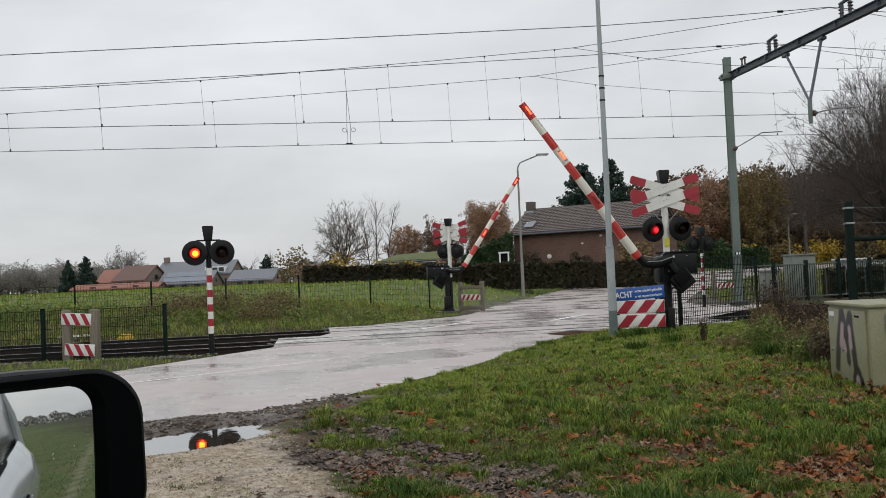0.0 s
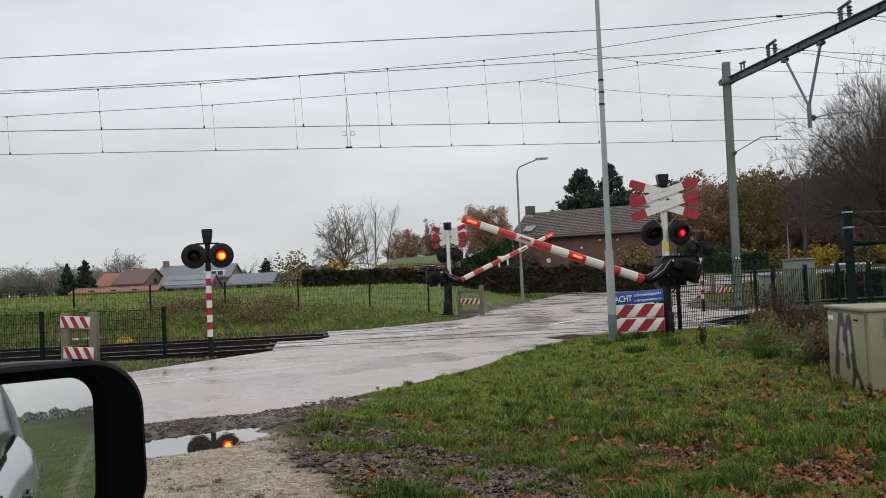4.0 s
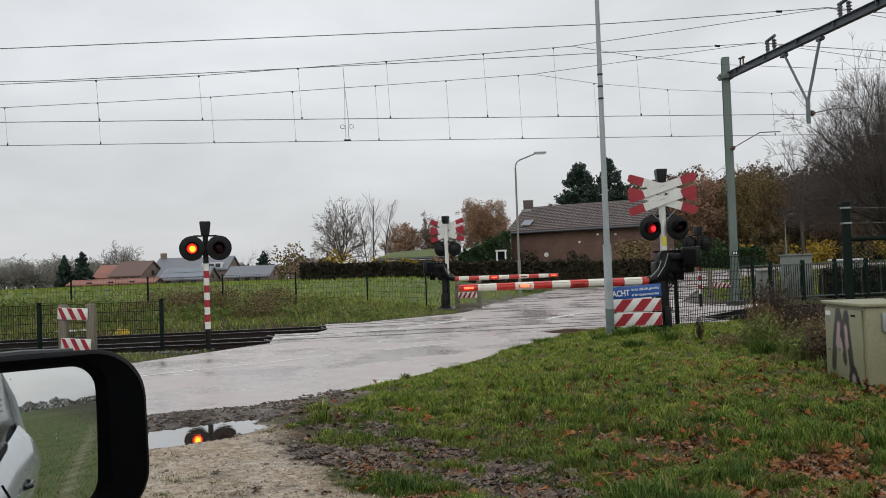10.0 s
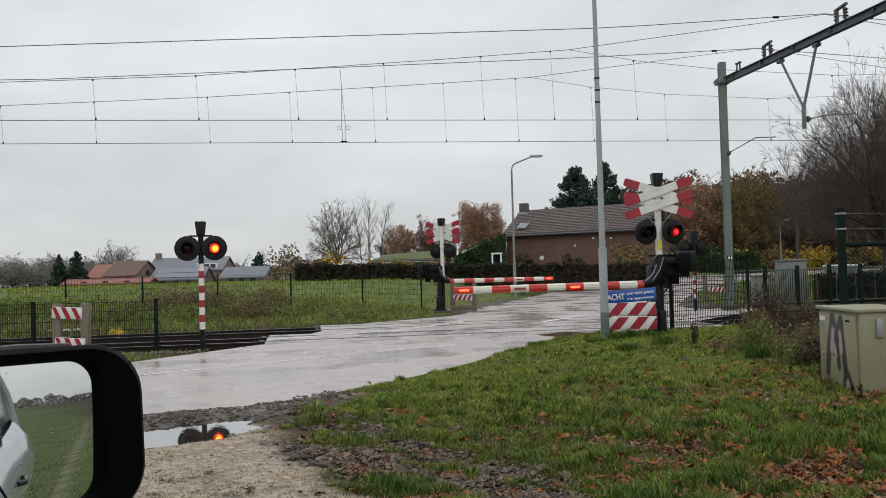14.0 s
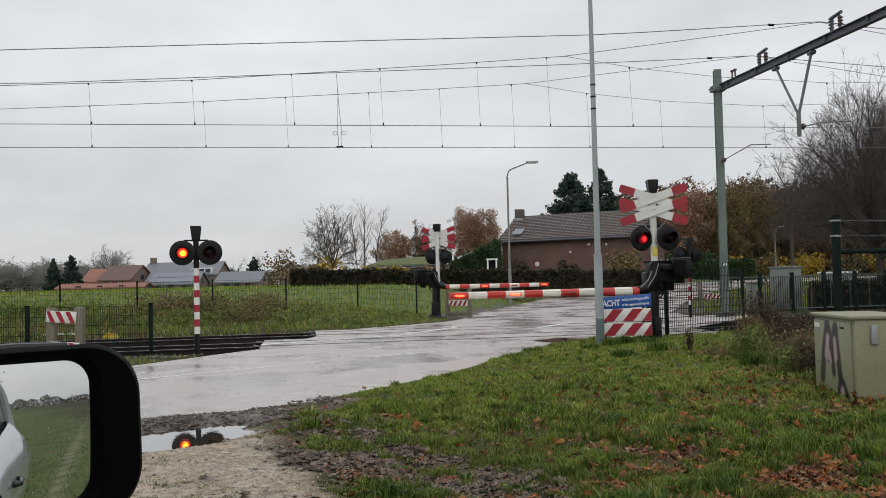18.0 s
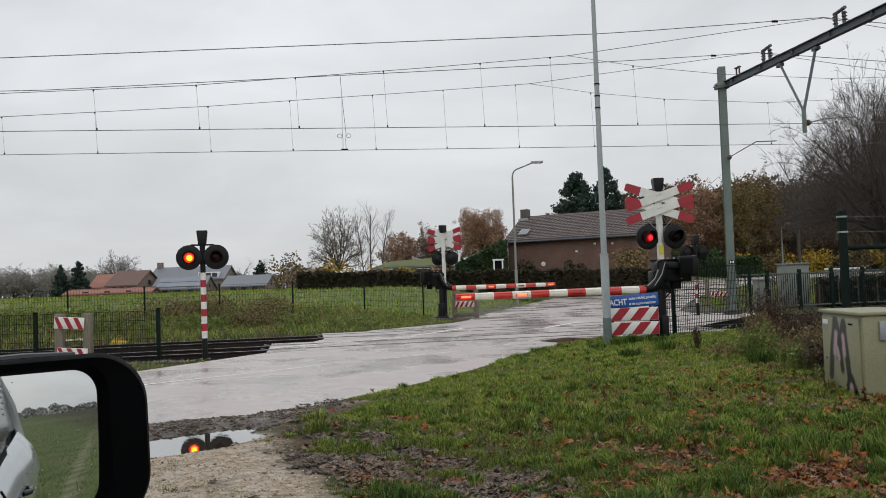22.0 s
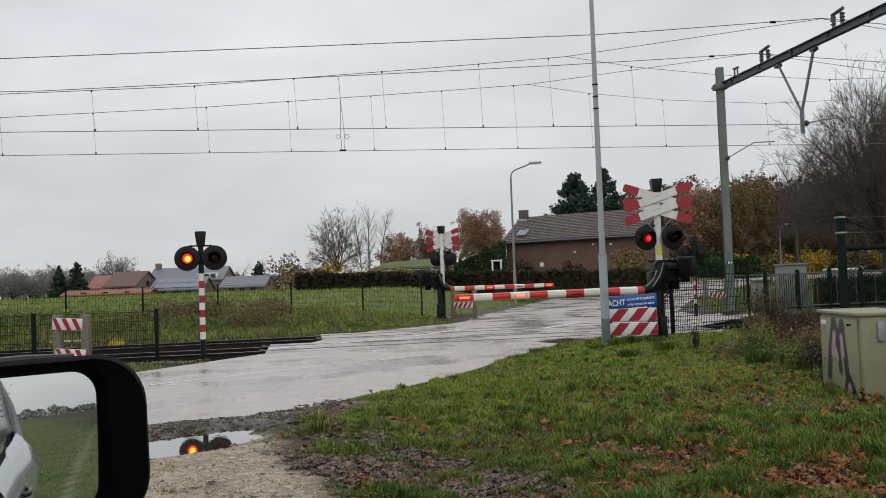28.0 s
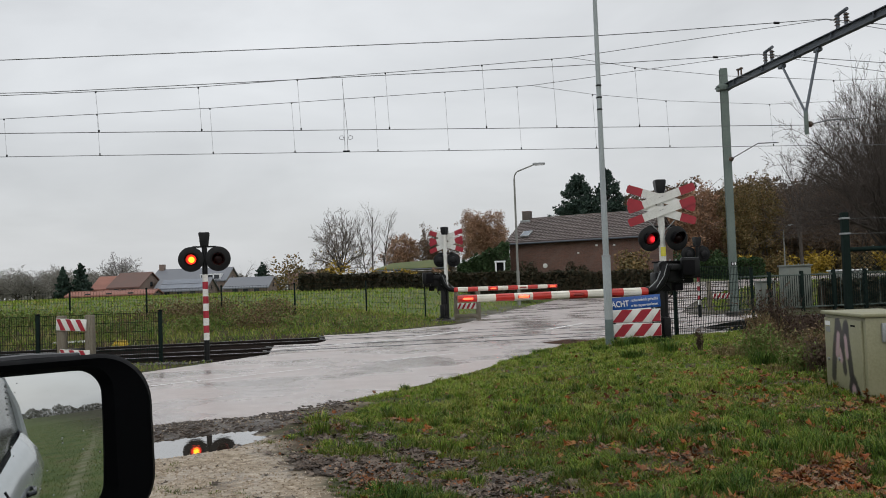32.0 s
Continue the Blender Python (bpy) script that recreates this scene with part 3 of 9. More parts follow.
# ---- mesh helpers ----
class Geo:
    """Collects verts and faces of one mesh."""

    def __init__(self):
        self.v, self.f = [], []

    def add(self, verts, faces, m=None):
        k = len(self.v)
        self.v += [tuple(m @ Vector(p)) if m else tuple(p) for p in verts]
        self.f += [tuple(i + k for i in f) for f in faces]
        return self

    def box(self, c, s, bev=0.0, m=None):
        """A box of size s about c, its edges chamfered by bev."""
        hx, hy, hz = s[0] / 2, s[1] / 2, s[2] / 2
        b = min(bev, 0.45 * min(s))
        if b <= 0:
            vs = [(c[0] + i * hx, c[1] + j * hy, c[2] + k * hz) for k in (-1, 1) for j in (-1, 1) for i in (-1, 1)]
            return self.add(vs, [(0, 2, 3, 1), (4, 5, 7, 6), (0, 1, 5, 4), (2, 6, 7, 3), (0, 4, 6, 2), (1, 3, 7, 5)], m)
        bm = bmesh.new()
        bmesh.ops.create_cube(bm, size=1.0, matrix=Matrix.Translation(c) @ Matrix.Diagonal((*s, 1)))
        bmesh.ops.bevel(bm, geom=bm.edges[:], offset=b, segments=2, affect="EDGES", profile=0.5)
        bm.verts.index_update()
        self.add([v.co[:] for v in bm.verts], [[v.index for v in f.verts] for f in bm.faces], m)
        bm.free()
        return self

    def tube(self, pts, radii, n=8, cap=True, m=None):
        """A round bar through pts."""
        pts = [Vector(p) for p in pts]
        if not hasattr(radii, "__len__"):
            radii = [radii] * len(pts)
        vs, fs = [], []
        up = None
        for i, p in enumerate(pts):
            d = (pts[min(i + 1, len(pts) - 1)] - pts[max(i - 1, 0)]).normalized()
            if up is None:
                up = Vector((0, 0, 1)) if abs(d.z) < 0.9 else Vector((1, 0, 0))
            a = d.cross(up)
            a.normalize()
            b = a.cross(d)
            up = b
            for k in range(n):
                w = 2 * math.pi * k / n
                vs.append(p + radii[i] * (math.cos(w) * a + math.sin(w) * b))
        for i in range(len(pts) - 1):
            for k in range(n):
                fs.append((i * n + k, i * n + (k + 1) % n, (i + 1) * n + (k + 1) % n, (i + 1) * n + k))
        if cap:
            fs.append(tuple(range(n - 1, -1, -1)))
            fs.append(tuple((len(pts) - 1) * n + k for k in range(n)))
        return self.add(vs, fs, m)

    def lathe(self, prof, n=24, m=None):
        """Turns a profile of (radius, z) about the z axis."""
        vs, fs = [], []
        for r, z in prof:
            for k in range(n):
                w = 2 * math.pi * k / n
                vs.append((r * math.cos(w), r * math.sin(w), z))
        for i in range(len(prof) - 1):
            for k in range(n):
                fs.append((i * n + k, i * n + (k + 1) % n, (i + 1) * n + (k + 1) % n, (i + 1) * n + k))
        fs.append(tuple(range(n - 1, -1, -1)))
        fs.append(tuple((len(prof) - 1) * n + k for k in range(n)))
        return self.add(vs, fs, m)

    def slab(self, outline, depth, m=None):
        """A plate: outline in x and z, depth along y."""
        n = len(outline)
        vs = [(x, -depth / 2, z) for x, z in outline] + [(x, depth / 2, z) for x, z in outline]
        fs = [tuple(range(n)), tuple(range(2 * n - 1, n - 1, -1))]
        fs += [(i, i + n, (i + 1) % n + n, (i + 1) % n) for i in range(n)]
        return self.add(vs, fs, m)

    def mesh(self, name, mat, smooth=True):
        me = bpy.data.meshes.new(name)
        me.from_pydata(self.v, [], self.f)
        if mat:
            me.materials.append(mat)
        if smooth:
            me.polygons.foreach_set("use_smooth", [True] * len(me.polygons))
            me.set_sharp_from_angle(angle=radians(38))
        me.update()
        return me


def part(name, geo, mat, parent=None, label="", at=None, smooth=True):
    """Links a Geo (or a mesh) as one object under a thing or a part."""
    me = geo if isinstance(geo, bpy.types.Mesh) else geo.mesh(name, mat, smooth)
    ob = new(name, me)
    ob.parent = parent
    if at is not None:
        ob.matrix_basis = at
    if label:
        tagged(ob, label)
    return ob


def thing(name, m, label, category, group="", kind=""):
    ob = new(name)
    ob.empty_display_size = 0.2
    ob.matrix_basis = m
    return tagged(ob, label, category, group, kind)


def raw(name, verts, faces, mat, smooth=False):
    """A mesh from numpy arrays: verts (n, 3), faces (m, 3 or 4)."""
    me = bpy.data.meshes.new(name)
    verts, faces = np.asarray(verts, np.float32), np.asarray(faces, np.int32)
    k = faces.shape[1]
    me.vertices.add(len(verts))
    me.vertices.foreach_set("co", verts.ravel())
    me.loops.add(faces.size)
    me.loops.foreach_set("vertex_index", faces.ravel())
    me.polygons.add(len(faces))
    me.polygons.foreach_set("loop_start", np.arange(0, faces.size, k, dtype=np.int32))
    me.materials.append(mat)
    if smooth:
        me.polygons.foreach_set("use_smooth", np.ones(len(faces), bool))
    me.update(calc_edges=True)
    me.validate()
    return me


# ---- plan ----
SLOPE = 0.149            # the tracks run nearly across the view
TURN = math.degrees(math.atan(SLOPE))
TX, TY = math.cos(radians(TURN)), math.sin(radians(TURN))
NEAR, FAR = 22.85, 26.9  # where the two tracks' middles cross x = 0


def on_track(s, n, z=0.0):
    """A place s metres along the near track and n metres behind its middle."""
    return (s * TX - n * TY, NEAR + s * TY + n * TX, z)


# the road: left edge, right edge, height, from behind the car to the bend by the house
ROAD = [((-17, -6), (-10.5, -8.5), -0.02), ((-11.6, 5.5), (-5.6, 6.4), 0), ((-9.3, 10), (-3.6, 9.6), 0), ((-8.0, 12.4), (-2.3, 10.3), 0),
        ((-7, 14.5), (-1.2, 11.8), 0), ((-6.16, 16.17), (0.3, 14.4), 0), ((-4.9, 18.8), (1.85, 18.2), 0), ((-3.9, 20.92), (3.3, 20.6), 0),
        ((-3.7, 21.6), (5.6, 22.3), 0), ((-3.3, 24.8), (7.3, 24.9), 0), ((-2.5, 28.3), (9.7, 28.4), 0), ((-0.6, 30.7), (11.0, 30.9), 0), ((0.8, 33.0), (9.4, 33.6), 0.0),
        ((2.0, 38.7), (10.4, 38), 0.02), ((5, 48), (13.5, 46.5), 0.16), ((9, 58), (18, 55.5), 0.4), ((15, 68), (26, 64), 0.7),
        ((26, 79), (38, 72.5), 0.85), ((45, 89), (56, 80), 0.92), ((95, 104), (100, 92), 1.0)]


def road_edges():
    """The edges, rounded through the sections."""
    L, R = [], []
    for i in range(len(ROAD) - 1):
        q = [ROAD[max(i - 1, 0)], ROAD[i], ROAD[i + 1], ROAD[min(i + 2, len(ROAD) - 1)]]
        for k in range(6):
            t = k / 6
            w = (-0.5 * t + t * t - 0.5 * t ** 3, 1 - 2.5 * t * t + 1.5 * t ** 3, 0.5 * t + 2 * t * t - 1.5 * t ** 3, -0.5 * t * t + 0.5 * t ** 3)
            z = sum(a * b[2] for a, b in zip(w, q))
            for out, j in ((L, 0), (R, 1)):
                out.append((sum(a * b[j][0] for a, b in zip(w, q)), sum(a * b[j][1] for a, b in zip(w, q)), z))
    L.append((*ROAD[-1][0], ROAD[-1][2]))
    R.append((*ROAD[-1][1], ROAD[-1][2]))
    return np.array(L), np.array(R)


EDGE_L, EDGE_R = road_edges()
OUTLINE = np.concatenate([EDGE_L, EDGE_R[::-1]])[:, :2]


def outline_distance(px, py):
    """Metres outside the road's outline; negative on the road."""
    p = np.stack([px, py], -1).astype(float)
    best = np.full(len(p), 1e9)
    inside = np.zeros(len(p), bool)
    n = len(OUTLINE)
    for i in range(n):
        a, b = OUTLINE[i], OUTLINE[(i + 1) % n]
        d = b - a
        t = np.clip(((p - a) @ d) / max(1e-9, d @ d), 0, 1)
        best = np.minimum(best, np.linalg.norm(p - a - t[:, None] * d, axis=1))
        cross = ((a[1] > p[:, 1]) != (b[1] > p[:, 1])) & (p[:, 0] < d[0] * (p[:, 1] - a[1]) / (d[1] if abs(d[1]) > 1e-9 else 1e-9) + a[0])
        inside ^= cross
    return np.where(inside, -best, best)


FIELD_X, FIELD_Y = np.arange(-30, 40.01, 0.25), np.arange(-12, 70.01, 0.25)
FIELD = outline_distance(*(a.ravel() for a in np.meshgrid(FIELD_X, FIELD_Y))).reshape(len(FIELD_Y), len(FIELD_X))


def road_distance(px, py):
    """The same, looked up on a quarter-metre grid where there is one."""
    px, py = np.asarray(px, float), np.asarray(py, float)
    u, v = (px + 30) / 0.25, (py + 12) / 0.25
    near = (u >= 0) & (v >= 0) & (u < len(FIELD_X) - 1) & (v < len(FIELD_Y) - 1)
    out = np.empty(len(px))
    if (~near).any():
        out[~near] = outline_distance(px[~near], py[~near])
    u, v = u[near], v[near]
    i, j = u.astype(int), v.astype(int)
    a, b = u - i, v - j
    out[near] = (FIELD[j, i] * (1 - a) + FIELD[j, i + 1] * a) * (1 - b) + (FIELD[j + 1, i] * (1 - a) + FIELD[j + 1, i + 1] * a) * b
    return out


def smooth01(x):
    x = np.clip(x, 0, 1)
    return x * x * (3 - 2 * x)


def wave(px, py, f, seed=0.0):
    """Cheap smooth noise, -1 to 1."""
    s = seed * 7.13
    return (np.sin(px * f + s + 1.7 * np.sin(py * f * 0.61 + s)) + np.sin(py * f * 1.13 - s * 1.3 + 1.9 * np.sin(px * f * 0.73 + s * 0.7))
            + 0.6 * np.sin((px + py) * f * 1.9 + s * 2.1) + 0.6 * np.sin((px - py) * f * 2.3 - s)) / 3.2


PUDDLE = (-2.3, 7.78, 0.93, 0.54, 46.0)   # middle x, y, half axes, turn


def puddle_radius(px, py):
    a = radians(PUDDLE[4])
    dx, dy = px - PUDDLE[0], py - PUDDLE[1]
    u, v = dx * math.cos(a) + dy * math.sin(a), -dx * math.sin(a) + dy * math.cos(a)
    return np.sqrt((u / PUDDLE[2]) ** 2 + (v / PUDDLE[3]) ** 2) + 0.16 * wave(px, py, 5.0, 3) + 0.1 * wave(px, py, 13.0, 5)


def gravel_edge(py):
    """Where the sandy gravel gives way to turf."""
    return np.interp(py, [-40, 0, 3.75, 5.65, 6.4, 7.15, 8.35, 9.3, 10.5, 11.6], [2.0, 1.2, -0.19, -0.71, -1.1, -1.36, -1.62, -1.5, -1.25, -1.0])


def gravel_mask(px, py):
    """1 on the sandy gravel where the car stands."""
    edge = gravel_edge(py)
    side = smooth01((edge - px + 0.16 * wave(px, py, 4.2, 1) + 0.09 * wave(px, py, 11, 2)) / 0.35 + 0.5)
    far = smooth01((11.6 - py) / 0.6)
    left = smooth01((px + 9.0) / 1.5)
    # the wheel track that leads away behind the car
    a, r = -0.934 * px + 0.358 * py, 0.358 * px + 0.934 * py
    lane = smooth01((0.2 - np.abs(r - 0.12 + 0.1 * wave(px, py, 0.8, 2))) / 0.22) * smooth01((-3.2 - a) / 1.5) * smooth01((a + 70) / 10)
    return np.maximum(side * far * left * smooth01((py + 9) / 6), 0.55 * lane)


def mud_mask(px, py):
    """1 on wet mud and leaf mould: beside the road, round the puddle and at the turf's rim."""
    d = road_distance(px, py)
    wide = np.interp(px, [-4.5, -2.6, -1.8, -1.0], [2.6, 2.15, 2.1, 1.3]) + 0.3 * wave(px, py, 4, 8)
    strip = smooth01((d + 0.3) / 0.3) * smooth01((wide - d) / 0.3) * smooth01((12.1 - py) / 0.7) * smooth01((px + 5.5) / 1) * smooth01((py - 6) / 2) * smooth01((-0.85 - px) / 0.7)
    far = smooth01((1.5 + 0.5 * wave(px, py, 1.3, 2) - d) / 0.5) * smooth01((py - 33.5) / 1) * smooth01((52 - py) / 5) * (px < 12)
    return np.clip(strip * (1.1 + 0.35 * wave(px, py, 9, 4)) + 0.85 * far + mould_mask(px, py), 0, 1)


def mould_mask(px, py):
    """Wet leaf mould where the turf is worn away, in patches."""
    ax, ay, bx, by = -0.95, 8.6, 0.5, 5.8
    t = np.clip(((px - ax) * (bx - ax) + (py - ay) * (by - ay)) / ((bx - ax) ** 2 + (by - ay) ** 2), 0, 1)
    dist = np.hypot(px - ax - t * (bx - ax), py - ay - t * (by - ay))
    w = 0.6 * wave(px, py, 4.3, 6) + 0.5 * wave(px, py, 9.5, 7)
    core = smooth01((np.interp(t, [0, 0.5, 1], [0.25, 0.4, 0.5]) - dist) / 0.7 + 0.12 + 1.5 * w)
    low = np.exp(-((py - np.interp(px, [-1.2, 0.6], [6.75, 5.6])) / 0.33) ** 2) * smooth01((1.0 - px) / 0.4) * smooth01((px + 1.4) / 0.4)
    return np.clip(np.maximum(core * smooth01((1.3 - dist) / 0.4), low * (0.9 + 0.7 * w)), 0, 1)


def litter_mask(px, py):
    """Patches of fallen leaves among the turf."""
    w = 0.75 * wave(px, py, 2.3, 11) + 0.8 * wave(px, py, 6.3, 12) + 0.6 * wave(px, py, 14.0, 3)
    thr = np.interp(py, [4.8, 6.2, 8.0, 12.0, 19.0], [0.16, 0.34, 0.5, 0.72, 0.95]) - 0.25 * smooth01((px / np.maximum(py, 1.0) - 0.2) / 0.25)
    return smooth01((w - thr) / 0.35) * (py < 20)


def height(px, py):
    px, py = np.asarray(px, float), np.asarray(py, float)
    n = (py - NEAR - SLOPE * px) * TX
    d = road_distance(px, py)
    left = px < np.interp(py, EDGE_L[:, 1], EDGE_L[:, 0])
    # beyond the tracks: a grassy bank up to the field, lower beside the road
    bank = smooth01((n - 6.3) / 4.6) * 0.62 * smooth01(d / 7.0) + 0.66 * smooth01((n - 10) / 20) * smooth01(d / 9.0)
    bank = np.where(left, bank, smooth01((n - 8) / 34) * 0.9)
    z = np.where(n > 4, bank, 0.0)
    z = z + np.where(n > 12, 0.12 * wave(px, py, 0.05, 9) * smooth01((n - 12) / 40), 0)
    # the near verge is a low rough hump
    hump = 0.06 * smooth01(d / 1.6) + 0.05 * smooth01((px - 1) / 4)
    near = smooth01((-n - 2.4) / 1.2)
    z = z + near * (hump + 0.025 * wave(px, py, 1.6, 2) + 0.014 * wave(px, py, 4.5, 4)) * smooth01((py - 2) / 4 + 0.4)
    # the turf's rim rises to meet the gravel
    z = z + near * np.where(py > 2, 0.13 * smooth01((gravel_edge(py) + 1.6 - px) / 1.6) * smooth01(d / 1.3) * smooth01((10.5 - py) / 2), 0)
    g = gravel_mask(px, py)
    g = np.maximum(g, smooth01((2.0 - puddle_radius(px, py)) / 0.5))
    z = z * (1 - g) + g * (0.205 * smooth01(d / 1.3) * smooth01((py - 1) / 4) + 0.006 * wave(px, py, 2.1, 6) + 0.008 * wave(px, py, 6.5, 7))
    # the track bed lies lower
    bed = smooth01((n + 3.3) / 1.0) * smooth01((7.0 - n) / 0.9)
    z = z - 0.42 * bed
    z = z - 0.1 * smooth01(1.45 - puddle_radius(px, py)) * g
    # the road is cut in
    return np.minimum(z, np.maximum(-0.16, -0.012 + 0.22 * d) + np.where(py > 30, 0.03, 0) + np.interp(py, [38, 48, 58, 68, 80, 100], [0, 0.14, 0.38, 0.66, 0.82, 0.95]))


def spread(lo, hi, step, far, grow=1.25):
    """Grid lines: even between lo and hi, then wider and wider."""
    mid = list(np.arange(lo, hi + 1e-6, step))
    a, b, s = lo, hi, step
    while b < far:
        s *= grow
        a, b = a - s, b + s
        mid = [a] + mid + [b]
    return np.array(mid)


def make_groundsheet():
    xs = np.unique(np.concatenate([spread(-13, 13, 0.25, 900), np.arange(-5, 5.6, 0.1)]).round(3))
    ys = np.unique(np.concatenate([spread(-8, 42, 0.25, 1500), np.arange(4.5, 13, 0.1)]).round(3))
    ys = ys[ys > -700]
    gx, gy = np.meshgrid(xs, ys)
    px, py = gx.ravel(), gy.ravel()
    z = height(px, py)
    nx, ny = len(xs), len(ys)
    i = np.arange(nx * ny).reshape(ny, nx)
    faces = np.stack([i[:-1, :-1].ravel(), i[:-1, 1:].ravel(), i[1:, 1:].ravel(), i[1:, :-1].ravel()], 1)
    me = raw("ground", np.stack([px, py, z], 1), faces, M["ground"], True)
    n = (py - NEAR - SLOPE * px) * TX
    left = px < np.interp(py, EDGE_L[:, 1], EDGE_L[:, 0])
    crop = np.maximum(np.where(left, smooth01((n - 12) / 3), 0), smooth01((-px * 0.5 - py * 0.87 + 6) / 4) * smooth01((px - 1.5) / 2))
    for key, val in (("gravel", gravel_mask(px, py)), ("mud", np.maximum(np.maximum(mud_mask(px, py), np.where((py > 4) & (px > -3), 0.6 * litter_mask(px, py), 0)), smooth01((n + 3.3) / 1) * smooth01((6.6 - n) / 0.9))), ("crop", crop)):
        at = me.attributes.new(key, "FLOAT", "POINT")
        at.data.foreach_set("value", val.astype(np.float32))
    return part("ground", me, None)


tagged(make_groundsheet(), "rough wet grass verge, sandy gravel and green field", "ground", kind="structure")


def make_road():
    rows, k = len(EDGE_L), 14
    vs = []
    for i in range(rows):
        for j in range(k + 1):
            t = j / k
            p = EDGE_L[i] * (1 - t) + EDGE_R[i] * t
            crown = 0.004 * (1 - (2 * t - 1) ** 2)
            vs.append((p[0], p[1], p[2] + crown + 0.003))
    a = np.arange(rows * (k + 1)).reshape(rows, k + 1)
    fs = np.stack([a[:-1, :-1].ravel(), a[:-1, 1:].ravel(), a[1:, 1:].ravel(), a[1:, :-1].ravel()], 1)
    return tagged(part("road", raw("road", vs, fs, M["asphalt"], True), None), "wet grey asphalt road over the level crossing", "road", kind="structure")


make_road()


def strip_mesh(name, pts, width, z, mat):
    """A painted strip through points of the plan."""
    vs, fs = [], []
    pts = [Vector((*p, 0)) for p in pts]
    for i, p in enumerate(pts):
        d = (pts[min(i + 1, len(pts) - 1)] - pts[max(i - 1, 0)]).normalized()
        s = Vector((-d.y, d.x, 0)) * width / 2
        vs += [(p + s)[:2] + (z,), (p - s)[:2] + (z,)]
    for i in range(len(pts) - 1):
        fs.append((2 * i, 2 * i + 1, 2 * i + 3, 2 * i + 2))
    return raw(name, vs, fs, mat)


def make_markings():
    dashes = [[(-7.2, 12.2), (-4.9, 14.3), (-2.15, 16.85)], [(-1.2, 17.6), (0.35, 18.9)],
              [(-4.2, 21.9), (-2.3, 23.4), (-0.65, 24.55)], [(-0.75, 24.9), (0.75, 27.9)], [(3.1, 26.4), (4.6, 29.2)]]
    for d in dashes:
        tagged(part("road_marking", strip_mesh("road_marking", d, 0.085 if d[0][1] < 21 else 0.16, 0.0105 if d[0][1] < 21 else 0.0175, M["line"]), None), "worn white line painted on wet asphalt", "road marking", "road markings", "structure")


make_markings()
tagged(part("wet_patch", Geo().add([(3.05 + 0.62 * math.cos(w) * (1 + 0.25 * math.sin(3 * w)), 20.75 + 0.85 * math.sin(w) * (1 + 0.25 * math.cos(4 * w)), 0.0135) for w in np.arange(0, 6.28, 0.3)], [tuple(range(21))]), M["water"], None), "shallow dark water standing on the asphalt", "puddle", kind="structure")


# ---- the two tracks ----
def rail_profile():
    return [(-0.07, -0.17), (0.07, -0.17), (0.07, -0.155), (0.012, -0.13), (0.012, -0.045), (0.036, -0.03), (0.036, -0.002), (0.03, 0.0), (-0.03, 0.0),
            (-0.036, -0.002), (-0.036, -0.03), (-0.012, -0.045), (-0.012, -0.13), (-0.07, -0.155)]


def bar_along(profile, s0, s1, n):
    """A profile drawn out along the track at n metres behind the near track's middle."""
    g = Geo()
    k = len(profile)
    vs = [on_track(s, n + a, b) for s in (s0, s1) for a, b in profile]
    g.add(vs, [tuple(range(k - 1, -1, -1)), tuple(range(k, 2 * k))] + [(i, (i + 1) % k, (i + 1) % k + k, i + k) for i in range(k)])
    return g


SLEEPER = Geo().box((0, 0, -0.09), (0.26, 2.5, 0.18), 0.02).mesh("sleeper", M["sleeper"])


def make_track(n0, s_in, s_out, label):
    t = thing("railway_track", pose(*on_track(0, n0)), label, "railway track", "railway tracks")
    inv = t.matrix_basis.inverted()
    for side in (-0.7525, 0.7525):
        r = part("rail", bar_along(rail_profile(), -70, 70, n0 + side), M["rail"], t, at=inv)
        part("rail_head", bar_along([(-0.03, 0.0005), (0.03, 0.0005), (0.028, 0.003), (-0.028, 0.003)], -70, 70, n0 + side), M["rail_top"], r, "worn bright wet rail head")
    s = -42.0
    while s < 42:
        if s < s_in - 0.3 or s > s_out + 0.3:
            part("sleeper", SLEEPER, None, t, at=inv @ pose(*on_track(s, n0, -0.19)) @ pose(0, 0, 0, 0, 0, TURN))
        s += 0.6
    return t


make_track(0.0, -4.2, 8.2, "near railway track of rusty rails on concrete sleepers")
make_track((FAR - NEAR) * TX, -3.4, 9.2, "far railway track of rusty rails on concrete sleepers")


